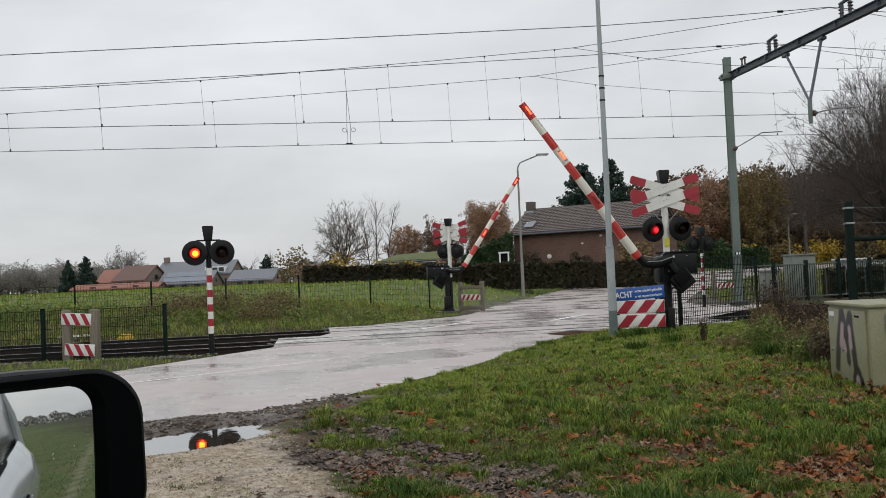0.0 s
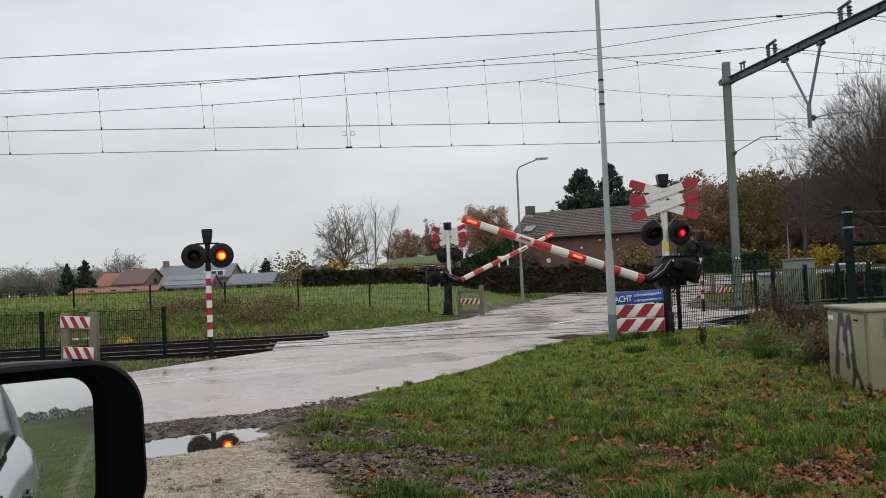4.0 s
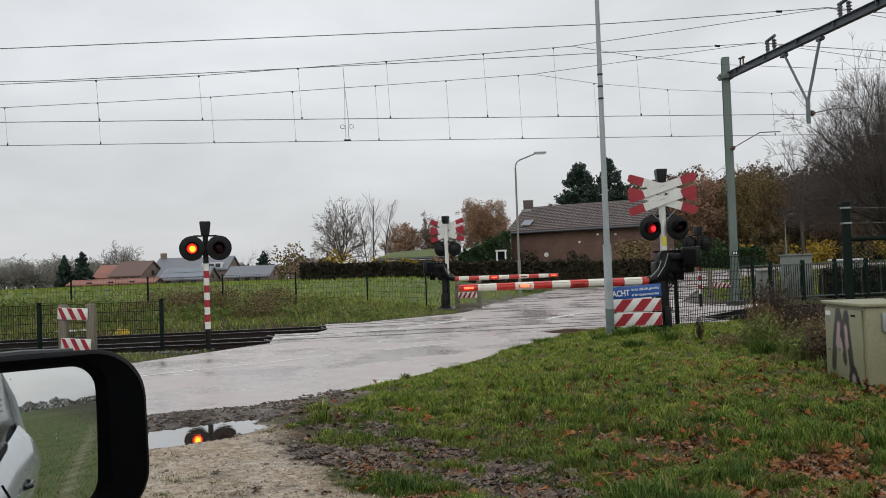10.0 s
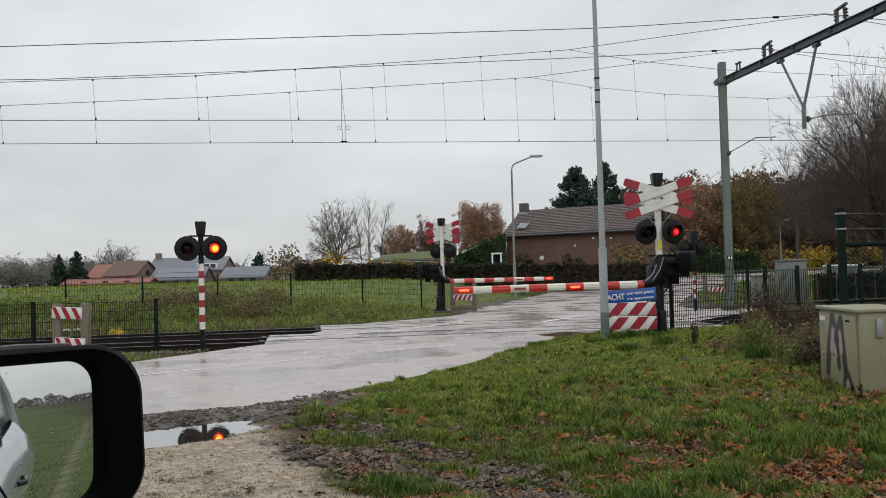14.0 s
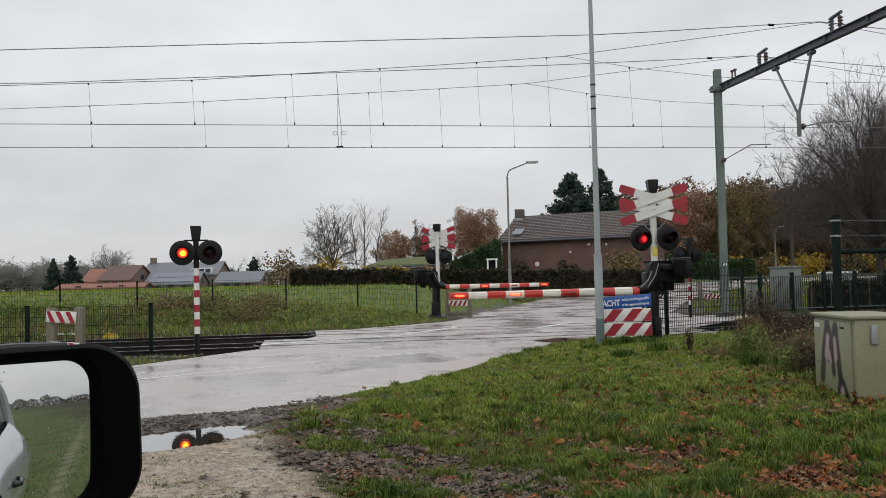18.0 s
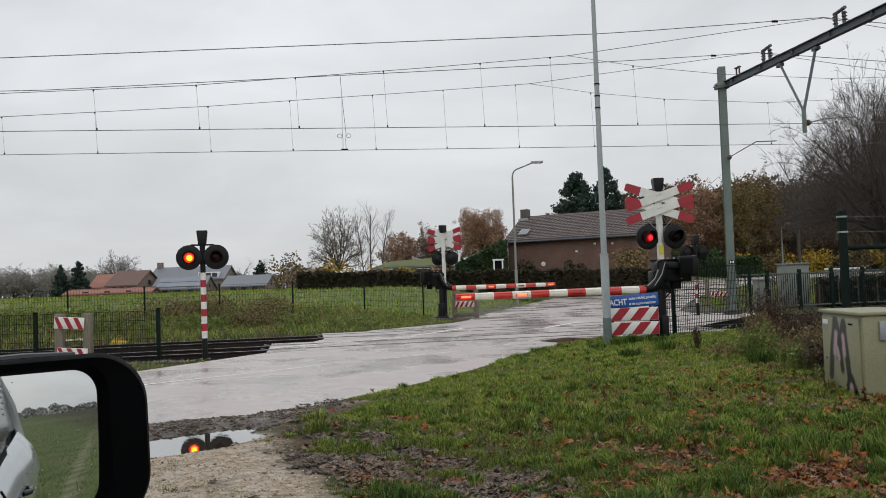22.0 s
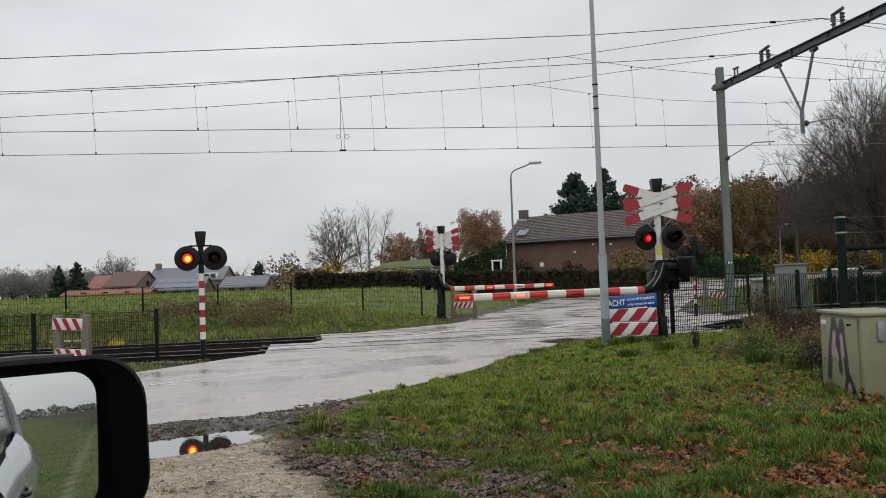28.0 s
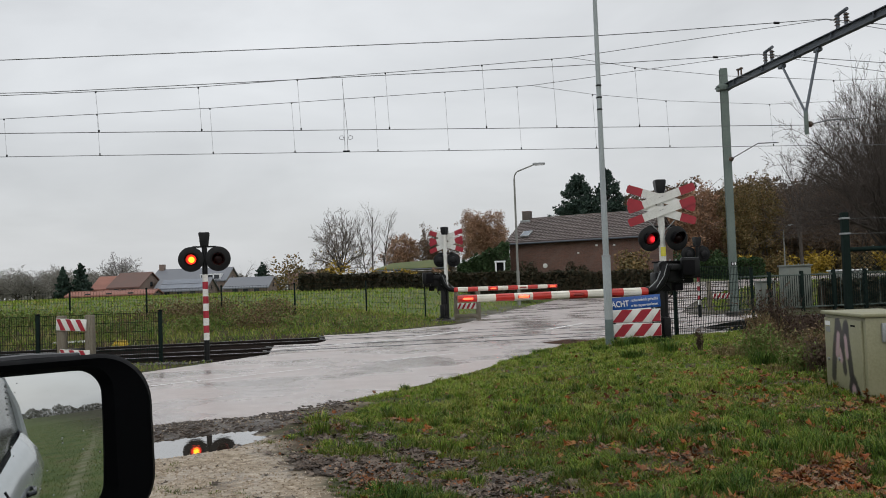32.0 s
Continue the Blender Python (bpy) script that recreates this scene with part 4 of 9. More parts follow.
def make_flangeways():
    """Rubber strips beside each rail through the road, with steel end plates."""
    for n0, a, b in ((0.0, -4.3, 7.2), ((FAR - NEAR) * TX, -2.9, 8.0)):
        deck = thing("crossing_deck", pose(*on_track(0, n0)), "wet crossing deck with dark rubber strips along the rails", "crossing deck", "crossing decks", "structure")
        inv = deck.matrix_basis.inverted()
        for side in (-0.7525, 0.7525):
            for k in (-0.075, 0.075):
                part("rubber_strip", bar_along([(-0.035, -0.05), (0.035, -0.05), (0.035, 0.0145), (-0.035, 0.0145)], a, b, n0 + side + k), M["rubber"], deck, at=inv)
        for n1, n2 in ((-1.55, -0.86), (-0.64, 0.64), (0.86, 1.55)):
            s = a
            while s < b - 0.2:
                e = min(s + 1.8, b)
                part("deck_panel", bar_along([(n1 + 0.01, -0.12), (n2 - 0.01, -0.12), (n2 - 0.01, 0.0125), (n1 + 0.01, 0.0125)], s + 0.006, e - 0.006, n0), M["asphalt"], deck, at=inv)
                s = e
        for side in (-0.7525, 0.7525):
            for s in (a, b):
                g = Geo().box((0, 0, 0.01), (0.34, 0.035, 0.035), 0.01)
                part("deflector_plate", g, M["plate"], deck, "bent steel deflector at the deck's end", inv @ pose(*on_track(s, n0 + side - 0.12)) @ pose(0, 0, 0, 0, 12 if s < 0 else -12, TURN))


make_flangeways()


def scatter_stones(name, px, py, pz, size, mat, label, category, rng, flat=0.65):
    """Many small angular stones in one mesh."""
    base = np.array([(1, 0, 0), (-1, 0, 0), (0, 1, 0), (0, -1, 0), (0, 0, 1), (0, 0, -1)], float)
    fc = np.array([(0, 2, 4), (2, 1, 4), (1, 3, 4), (3, 0, 4), (2, 0, 5), (1, 2, 5), (3, 1, 5), (0, 3, 5)])
    n = len(px)
    s = (size * rng.uniform(0.5, 1.2, n))[:, None, None] * rng.uniform(0.6, 1.2, (n, 6, 1))
    a = rng.uniform(0, 6.28, n)
    c, si = np.cos(a)[:, None], np.sin(a)[:, None]
    v = base[None] * s * np.array([1, 0.8, flat])
    x = v[..., 0] * c - v[..., 1] * si
    y = v[..., 0] * si + v[..., 1] * c
    tilt = rng.uniform(-0.6, 0.6, (n, 1))
    z = v[..., 2] + tilt * x
    vs = np.stack([x + px[:, None], y + py[:, None], z + pz[:, None]], -1).reshape(-1, 3)
    fs = (fc[None] + 6 * np.arange(n)[:, None, None]).reshape(-1, 3)
    return tagged(part(name, raw(name, vs, fs, mat), None), label, category, kind="stuff")


def make_ballast():
    rng = np.random.default_rng(4)
    s = np.concatenate([rng.uniform(-24, -3.2, 13000), rng.uniform(6.2, 20, 5000)])
    n = rng.uniform(-2.6, 6.4, len(s))
    p = np.array([on_track(a, b) for a, b in zip(s, n)])
    d = road_distance(p[:, 0], p[:, 1])
    p = p[d > 0.15]
    nn = (p[:, 1] - NEAR - SLOPE * p[:, 0]) * TX
    z = -0.24 + rng.uniform(-0.02, 0.05, len(p)) - 0.12 * smooth01((-nn - 1.5) / 1.1) - 0.12 * smooth01((nn - 5.4) / 1.0)
    scatter_stones("track_ballast", p[:, 0], p[:, 1], z, 0.055, M["stone"], "dark wet crushed-stone ballast between the rails", "ballast", rng)
    s = rng.uniform(-16, -4.6, 3600)
    n = rng.uniform(-3.7, -2.3, len(s))
    p = np.array([on_track(a, b) for a, b in zip(s, n)])
    keep = (road_distance(p[:, 0], p[:, 1]) > 0.12) & (rng.random(len(p)) < np.clip(0.75 + 0.6 * wave(p[:, 0], p[:, 1], 1.6, 5), 0, 1))
    p = p[keep]
    scatter_stones("shoulder_ballast", p[:, 0], p[:, 1], height(p[:, 0], p[:, 1]) + 0.015, 0.042, M["stone"], "loose grey ballast on the shoulder of the track", "ballast", rng)
    for s0, s1 in ((-70, -4.4), (7.6, 70)):
        g = bar_along([(-2.7, -0.55), (6.6, -0.55), (6.2, -0.3), (5.4, -0.24), (-1.5, -0.24), (-2.3, -0.34)], s0, s1, 0)
        tagged(part("ballast_bed", g, M["sleeper"], None), "dark bed of packed ballast under the tracks", "ballast bed", kind="structure")


make_ballast()


# ---- overhead line ----
GANTRY = 11.2   # s of the gantry along the near track


def make_overhead(n0, rises, s_split, aux):
    """One track's wires: contact wire, messenger, auxiliary wire and droppers."""
    t = thing("overhead_line", pose(*on_track(0, n0, 5.5)), "dark copper contact wire hung from a messenger wire by droppers", "overhead line", "overhead lines over the tracks")
    inv = t.matrix_basis.inverted()
    W = lambda s, z: on_track(s, n0, z)
    part("contact_wire", Geo().tube([W(-70, 5.5), W(70, 5.5)], 0.0095, 6, m=inv), M["wire"], t)

    def zm(s):
        """Height of the messenger wire: lowest at mid-span, highest on the gantry."""
        return float(np.interp(GANTRY - abs(s - GANTRY), [-60, -30, -12, -6, 0.2, s_split, GANTRY], rises))

    part("messenger_wire", Geo().tube([W(s, zm(s)) for s in sorted([*np.arange(-60, 61, 1.2), GANTRY, s_split])], 0.0085, 6, m=inv), M["wire"], t)
    zs = zm(s_split)
    pts = [(s_split, zs), (s_split + 2.0, zs - 0.29), (s_split + 4.4, zs - 0.5), (s_split + 7.8, zs - 0.63), (s_split + 11, zs - 0.52), (s_split + 15.6, zm(s_split + 15.6))]
    part("auxiliary_wire", Geo().tube([W(*p) for p in pts], 0.0065, 6, m=inv), M["wire"], t)
    for s in aux:
        top = zm(s) if s <= s_split else float(np.interp(s, [p[0] for p in pts], [p[1] for p in pts]))
        d = part("dropper", Geo().tube([W(s - 0.06, top), W(s, 5.51)], 0.0038, 5, m=inv), M["wire"], t)
        part("clamp", Geo().box((0, 0, 0), (0.035, 0.025, 0.07), 0.006, m=inv @ pose(*W(s, 5.53))), M["black"], d)
        part("clamp", Geo().box((0, 0, 0), (0.04, 0.025, 0.05), 0.006, m=inv @ pose(*W(s - 0.06, top - 0.02))), M["black"], d)
    return t


make_overhead(0.15, (6.3, 6.25, 6.36, 6.61, 7.08, 7.38, 8.47), 3.73, (-16, -13.4, -10.9, -8.3, -5.85, -3.4, -1.15, 1.4, 3.3, 5.6, 11.4, 14))
make_overhead(3.9, (6.3, 6.35, 6.56, 6.84, 7.24, 7.48, 8.48), 3.64, (-16.5, -14, -11.6, -9.1, -5.95, -3.6, -1.15, 1.0, 3.25, 5.65, 8.05, 11.55))


def make_feeders():
    for n0, rises in ((0.15, (6.9, 7.0, 7.29, 8.0, 8.37, 8.49)), (3.9, (6.95, 7.0, 7.33, 8.1, 8.38, 8.48))):
        zf = lambda s: float(np.interp(GANTRY - abs(s - GANTRY), [-60, -28, -10.6, 5.0, 9.7, GANTRY], rises))
        pts = [on_track(s, n0 + 0.02, zf(s)) for s in sorted([*np.arange(-60, 61, 1.5), GANTRY])]
        z1 = 8.48
        t = thing("feeder_cable", pose(*on_track(0, n0, z1)), "dark feeder cable strung above the contact line", "feeder cable", "feeder cables")
        inv = t.matrix_basis.inverted()
        part("cable", Geo().tube(pts, 0.011, 6, m=inv), M["wire"], t)
        for s in (GANTRY - 1.55, GANTRY + 1.3):
            z = zf(s)
            part("splice_clamp", Geo().tube([on_track(s, n0 + 0.02, z), on_track(s + 0.16, n0 + 0.02, z)], 0.035, 8, m=inv), M["black"], t)


make_feeders()


def make_jumper():
    """The two looped leads that hang between feeder, messenger and contact wire over the far track."""
    t = thing("jumper_lead", pose(*on_track(-2.15, 3.9, 5.5)), "thin looped jumper lead hanging down to the contact wire", "jumper lead")
    for k in (-1, 1):
        pts = [(0, 0, 2.2), (0.03, 0, 1.58), (0.06 + 0.055 * k, 0, 0.52)]
        for i in range(9):
            w = radians(180 + 36 * i)
            pts.append((0.06 + 0.125 * k + k * 0.075 * math.cos(w), 0, 0.43 + 0.06 * math.sin(w)))
        pts += [(0.06 + 0.05 * k, 0, 0.4), (0.06 + 0.04 * k, 0, 0.3), (0.06 + 0.045 * k, 0, 0.02)]
        part("lead", Geo().tube(pts, 0.0075, 6), M["wire"], t)
        part("clamp", Geo().box((0.06 + 0.05 * k, 0, 0.02), (0.1, 0.04, 0.05), 0.01), M["black"], t)


make_jumper()


def i_beam(g, a, b, w, h, th):
    """An I-section from a to b."""
    a, b = Vector(a), Vector(b)
    d = (b - a).normalized()
    up = Vector((0, 0, 1)) if abs(d.z) < 0.9 else Vector((0.14, 1, 0))
    up = (up - d * up.dot(d)).normalized()
    s = d.cross(up)
    prof = [(-w, -h), (w, -h), (w, -h + th), (th / 2, -h + th), (th / 2, h - th), (w, h - th), (w, h), (-w, h), (-w, h - th), (-th / 2, h - th), (-th / 2, -h + th), (-w, -h + th)]
    k = len(prof)
    vs = [p + s * x + up * y for p in (a, b) for x, y in prof]
    g.add(vs, [tuple(range(k - 1, -1, -1)), tuple(range(k, 2 * k))] + [(i, (i + 1) % k, (i + 1) % k + k, i + k) for i in range(k)])
    return g


MAST = (10.2, 31.0)


def make_gantry():
    m0 = pose(MAST[0], MAST[1], 0.05)
    t = thing("catenary_gantry", m0, "green steel mast with a grey beam reaching over both tracks", "catenary gantry")
    inv = m0.inverted()
    mast = Geo()
    i_beam(mast, (0, 0, 0), (0, 0, 8.6), 0.125, 0.125, 0.026)
    part("mast", mast, M["mast"], t, "upright green-grey steel I-section mast")
    part("foot", Geo().box((0, 0, 0.02), (0.55, 0.55, 0.16), 0.03), M["sleeper"], t, "concrete foot of the mast")
    part("number_plate_band", Geo().box((0, -0.14, 1.75), (0.2, 0.012, 0.12), 0.003), M["black"], t)
    for k in range(2):
        part("plain_bar", Geo().box((-0.045 + 0.09 * k, -0.149, 1.75), (0.05, 0.004, 0.08)), M["letter"], t)
    a, b = (0.05, 0.1, 7.95), (2.15, -13.5, 7.95)
    part("beam", i_beam(Geo(), a, b, 0.09, 0.115, 0.022), M["steel_blue"], t, "grey steel beam across the tracks")
    ba, bd = Vector(a), (Vector(b) - Vector(a)).normalized()

    def at(d, dz=0.0):
        p = ba + bd * d
        return Vector((p.x, p.y, p.z + dz))

    part("bracket", Geo().box((0, 0.0, 7.93), (0.44, 0.42, 0.2), 0.02), M["mast"], t, "bolted bracket holding the beam")
    for k in (-1, 1):
        for j in (-1, 1):
            part("bolt", Geo().tube([(k * 0.23, j * 0.14, 7.93), (k * 0.27, j * 0.14, 7.93)], 0.025, 6), M["black"], t)
    # portal insulators that carry the messenger wires
    for d in (3.05, 6.95):
        ins = part("insulator_stand", Geo().tube([at(d - 0.2, 0.1), at(d - 0.18, 0.47)], 0.05, 10).tube([at(d + 0.2, 0.1), at(d + 0.18, 0.47)], 0.05, 10)
                   .tube([at(d - 0.26, 0.5), at(d + 0.26, 0.56)], 0.05, 8), M["steel_blue"], t, "hooped stand with two insulators on the beam")
        for k in (-0.21, 0.21):
            for z in (0.24, 0.33, 0.42):
                part("insulator_disc", Geo().lathe([(0.03, -0.025), (0.075, -0.012), (0.075, 0.01), (0.03, 0.025)], 12, Matrix.Translation(at(d + k, z))), M["porcelain"], ins)
    for d in (1.05, 1.25):
        ins = part("small_insulator", Geo().tube([at(d, 0.16), at(d, 0.34)], 0.03, 8), M["porcelain"], t)
        part("insulator_disc", Geo().lathe([(0.03, -0.03), (0.07, -0.01), (0.07, 0.015), (0.03, 0.04)], 12, Matrix.Translation(at(d, 0.38))), M["porcelain"], ins)
    for d in (9.6, 9.8):
        part("small_insulator", Geo().tube([at(d, 0.16), at(d, 0.34)], 0.03, 8).lathe([(0.03, -0.03), (0.07, -0.01), (0.07, 0.015), (0.03, 0.04)], 12, Matrix.Translation(at(d, 0.38))), M["porcelain"], t)
    for d in np.arange(0.8, 13, 1.9):
        part("stiffener", Geo().box(tuple(at(d)), (0.16, 0.025, 0.2), 0.004), M["steel_blue"], t)
    # hanging support of the near track
    p = inv @ Vector(on_track(GANTRY - 0.72, 0.2, 5.85))
    tip = p - Vector((0, 0, 0.6))
    part("hanger_arm", Geo().tube([at(3.8, -0.16), p], 0.036, 10), M["steel_blue"], t)
    part("hanger_arm", Geo().tube([at(5.75, -0.16), p], 0.042, 10), M["steel_blue"], t)
    part("hanger_post", Geo().tube([p + Vector((0, 0, 0.05)), tip], 0.06, 10), M["mast"], t, "vertical tube at the foot of the hanger")
    for d in (3.8, 5.75):
        part("gusset", Geo().box(tuple(at(d, -0.2)), (0.16, 0.3, 0.1), 0.02), M["steel_blue"], t)
    q = p - Vector((0, 0, 0.32))
    arm = part("registration_arm", Geo().tube([q + Vector((0.12, 0, 0)), q + Vector((0.7, 0.1, 0.12)), q + Vector((1.5, 0.15, 0.15))], 0.018, 8), M["wire"], t, "thin arm that steadies the near contact wire")
    part("insulator_disc", Geo().lathe([(0.03, 0), (0.085, 0.03), (0.085, 0.08), (0.03, 0.14)], 12, Matrix.Translation(q + Vector((0.05, 0, 0))) @ pose(0, 0, 0, 0, 90, 0)), M["porcelain"], arm)
    # steady arm of the far track, on the mast
    q = Vector((0.0, -0.16, 5.35))
    e = inv @ Vector(on_track(GANTRY + 0.55, 3.95, 5.62))
    m = inv @ Vector(on_track(GANTRY - 0.15, 3.95, 5.6))
    arm = part("registration_arm", Geo().tube([q, (q + m) / 2 + Vector((0, 0, 0.0)), m, e], 0.018, 8), M["wire"], t, "thin arm that steadies the far contact wire")
    d = (m - q).normalized()
    part("insulator_disc", Geo().tube([q + d * 0.12, q + d * 0.2, q + d * 0.34], [0.05, 0.09, 0.05], 12), M["porcelain"], arm)


make_gantry()


# ---- level-crossing signals and barriers ----
LAMPS = {"a": [], "b": []}      # bulbs that light in turn, by phase
BOOMS = []


def half_ball(r, front):
    """Half a ball; the front one looks along -y."""
    g = Geo()
    n, rows = 16, 6
    vs, fs = [], []
    for i in range(rows + 1):
        w = (math.pi / 2) * i / rows
        for k in range(n):
            a = 2 * math.pi * k / n
            vs.append((r * math.sin(w) * math.cos(a), (-1 if front else 1) * r * math.cos(w), r * math.sin(w) * math.sin(a)))
    for i in range(rows):
        for k in range(n):
            fs.append((i * n + k, i * n + (k + 1) % n, (i + 1) * n + (k + 1) % n, (i + 1) * n + k))
    return g.add(vs, fs)


def signal_head(parent, x, z, phase, lit, hood=0.17, yaw=0.0):
    """A round black backboard with a visor and a lens; the bulb turns its lit half to the road and away."""
    turn = pose(x, -0.1, z) @ pose(0, 0, 0, 0, 0, yaw) @ pose(-x, 0.1, -z)
    head = part("lamp_head", Geo().lathe([(0.1, 0.12), (0.13, 0.1), (0.14, 0.03), (0.255, 0.02), (0.268, 0.012), (0.268, -0.012), (0.255, -0.02), (0.14, -0.02), (0.13, 0.005), (0.0, 0.006)], 32,
                                         pose(x, -0.1, z, -90, 0, 0)), M["black"], parent, "round black backboard of a flashing lamp", turn)
    # visor: a hood over the upper two thirds of the lens
    vs, fs = [], []
    n = 18
    for i in range(n + 1):
        w = math.radians(-35 + 250 * i / n)
        ln = hood * (0.35 + 0.65 * max(0.0, math.sin(w) * 0.75 + 0.25))
        c, s = math.cos(w), math.sin(w)
        for r, y in ((0.135, 0.0), (0.135, -ln), (0.129, -ln), (0.129, 0.0)):
            vs.append((x + r * c, -0.12 + y, z + r * s))
    for i in range(n):
        for k in range(4):
            fs.append((4 * i + k, 4 * i + (k + 1) % 4, 4 * i + 4 + (k + 1) % 4, 4 * i + 4 + k))
    part("visor", Geo().add(vs, fs), M["matt_black"], head)
    me = Geo().add(half_ball(0.112, True).v, half_ball(0.112, True).f)
    k = len(me.f)
    back = half_ball(0.112, False)
    me.add(back.v, back.f)
    mesh = me.mesh("bulb", lit)
    mesh.materials.append(M["lamp_off"])
    for i, p in enumerate(mesh.polygons):
        p.material_index = 0 if i < k else 1
    b = part("bulb", mesh, None, head, "red signal lamp, lit on one half", pose(x, -0.125, z))
    if phase:
        LAMPS[phase].append(b)
    else:
        b.matrix_basis = pose(x, -0.125, z, 0, 0, 180)
    return head


def bell(parent, z):
    part("bell", Geo().add([(i * w, j * w, zz) for w, zz in ((0.085, z), (0.118, z + 0.27), (0.104, z + 0.3)) for i, j in ((-1, -1), (1, -1), (1, 1), (-1, 1))],
                           [(0, 1, 5, 4), (1, 2, 6, 5), (2, 3, 7, 6), (3, 0, 4, 7), (4, 5, 9, 8), (5, 6, 10, 9), (6, 7, 11, 10), (7, 4, 8, 11), (8, 9, 10, 11), (3, 2, 1, 0)]), M["black"], parent, "black bell housing on top of the post")


def make_signal_post(m, phases, lit, label, height=2.76, flip=False):
    t = thing("crossing_signal", m, label, "crossing signal", "flashing crossing signals")
    part("post", Geo().tube([(0, 0, -0.15), (0, 0, 2.5)], 0.058, 16), M["black"], t, "black steel post")
    part("foot_plate", Geo().box((0, 0, 0.0), (0.24, 0.22, 0.05), 0.01), M["black"], t)
    z = 0.457
    for k in range(9):
        part("band", Geo().tube([(0, 0, z), (0, 0, z + 0.157)], 0.0605, 16), M["white"] if k % 2 == 0 else M["red"], t, "white band" if k % 2 == 0 else "red band")
        z += 0.157
    part("crossbar", Geo().box((0, 0, 2.47), (0.5, 0.05, 0.035), 0.008), M["black"], t)
    bell(t, 2.48)
    for x, ph in ((-0.283, phases[0]), (0.283, phases[1])):
        signal_head(t, x, 2.2, ph, lit)
    part("conduit", Geo().tube([(0.0, 0.07, 0.1), (0.0, 0.07, 2.0)], 0.014, 6), M["black"], t)
    return t


make_signal_post(pose(-5.08, 19.3, 0, 0, 0, 14), "ab", M["lamp_on"], "red and white banded signal post with two flashing red lamps")
make_signal_post(pose(8.9, 30.7, -0.02, 0, 0, 195), ("", ""), M["lamp_on"], "red and white banded signal post with unlit lamps, facing away")


def cross_board(parent, z, tilt, y):
    """One arm of a St Andrew's cross: white, with red ends."""
    a = pose(0, y, z, 0, tilt, 0)
    L, w, e = 0.77, 0.088, 0.34
    b = part("cross_board", Geo().slab([(-L + e, -w), (L - e, -w), (L - e, w), (-L + e, w)], 0.022), M["white"], parent, "white board of the warning cross", a)
    for k in (-1, 1):
        o = [(k * (L - e + 0.001), -w), (k * (L - 0.03), -w), (k * L, -w + 0.03), (k * L, w - 0.03), (k * (L - 0.03), w), (k * (L - e + 0.001), w)]
        part("red_end", Geo().slab(o, 0.0225), M["red"], b, "red end of the board")
    for k in (-0.03, 0.03):
        part("bolt", Geo().tube([(k, -0.011, 0.03), (k, -0.024, 0.03)], 0.012, 6), M["galv"], b)


def cross_signal(m, phases, lit, label, back=False):
    """Post with double warning cross, bell and two lamps."""
    t = thing("crossing_sign", m, label, "crossing sign", "warning crosses with lamps")
    part("post", Geo().tube([(0, 0, 1.3), (0, 0, 3.4)], 0.074, 16), M["white"], t, "white upper post")
    part("lower_post", Geo().tube([(0, 0, -0.1), (0, 0, 1.32)], 0.075, 16), M["black"], t, "black lower post")
    bell(t, 3.3)
    for z in (3.19, 2.905):
        cross_board(t, z, 18, -0.085)
        cross_board(t, z, -18, -0.11)
    for k in (-1, 1):
        part("brace", Geo().tube([(k * 0.3, -0.06, 2.72), (k * 0.05, 0, 2.45)], 0.012, 6), M["galv"], t)
    part("crossbar", Geo().box((0, 0, 2.58), (0.62, 0.05, 0.05), 0.01), M["black"], t)
    for x, ph in ((-0.295, phases[0]), (0.295, phases[1])):
        signal_head(t, x, 2.31, ph, lit, 0.23, 16)
    part("label_plate", Geo().box((0, -0.076, 2.03), (0.11, 0.006, 0.2), 0.002), M["yellow"], t, "yellow notice on the post")
    return t


cross_signal(pose(4.86, 19.4, -0.03, 0, 0, 0), "ab", M["lamp_on_red"], "double red-tipped white warning cross with flashing red lamps")
cross_signal(pose(0.24, 34.6, 0.08, 0, 0, 150), ("", ""), M["lamp_on_red"], "double white warning cross seen from behind, lamps facing away")


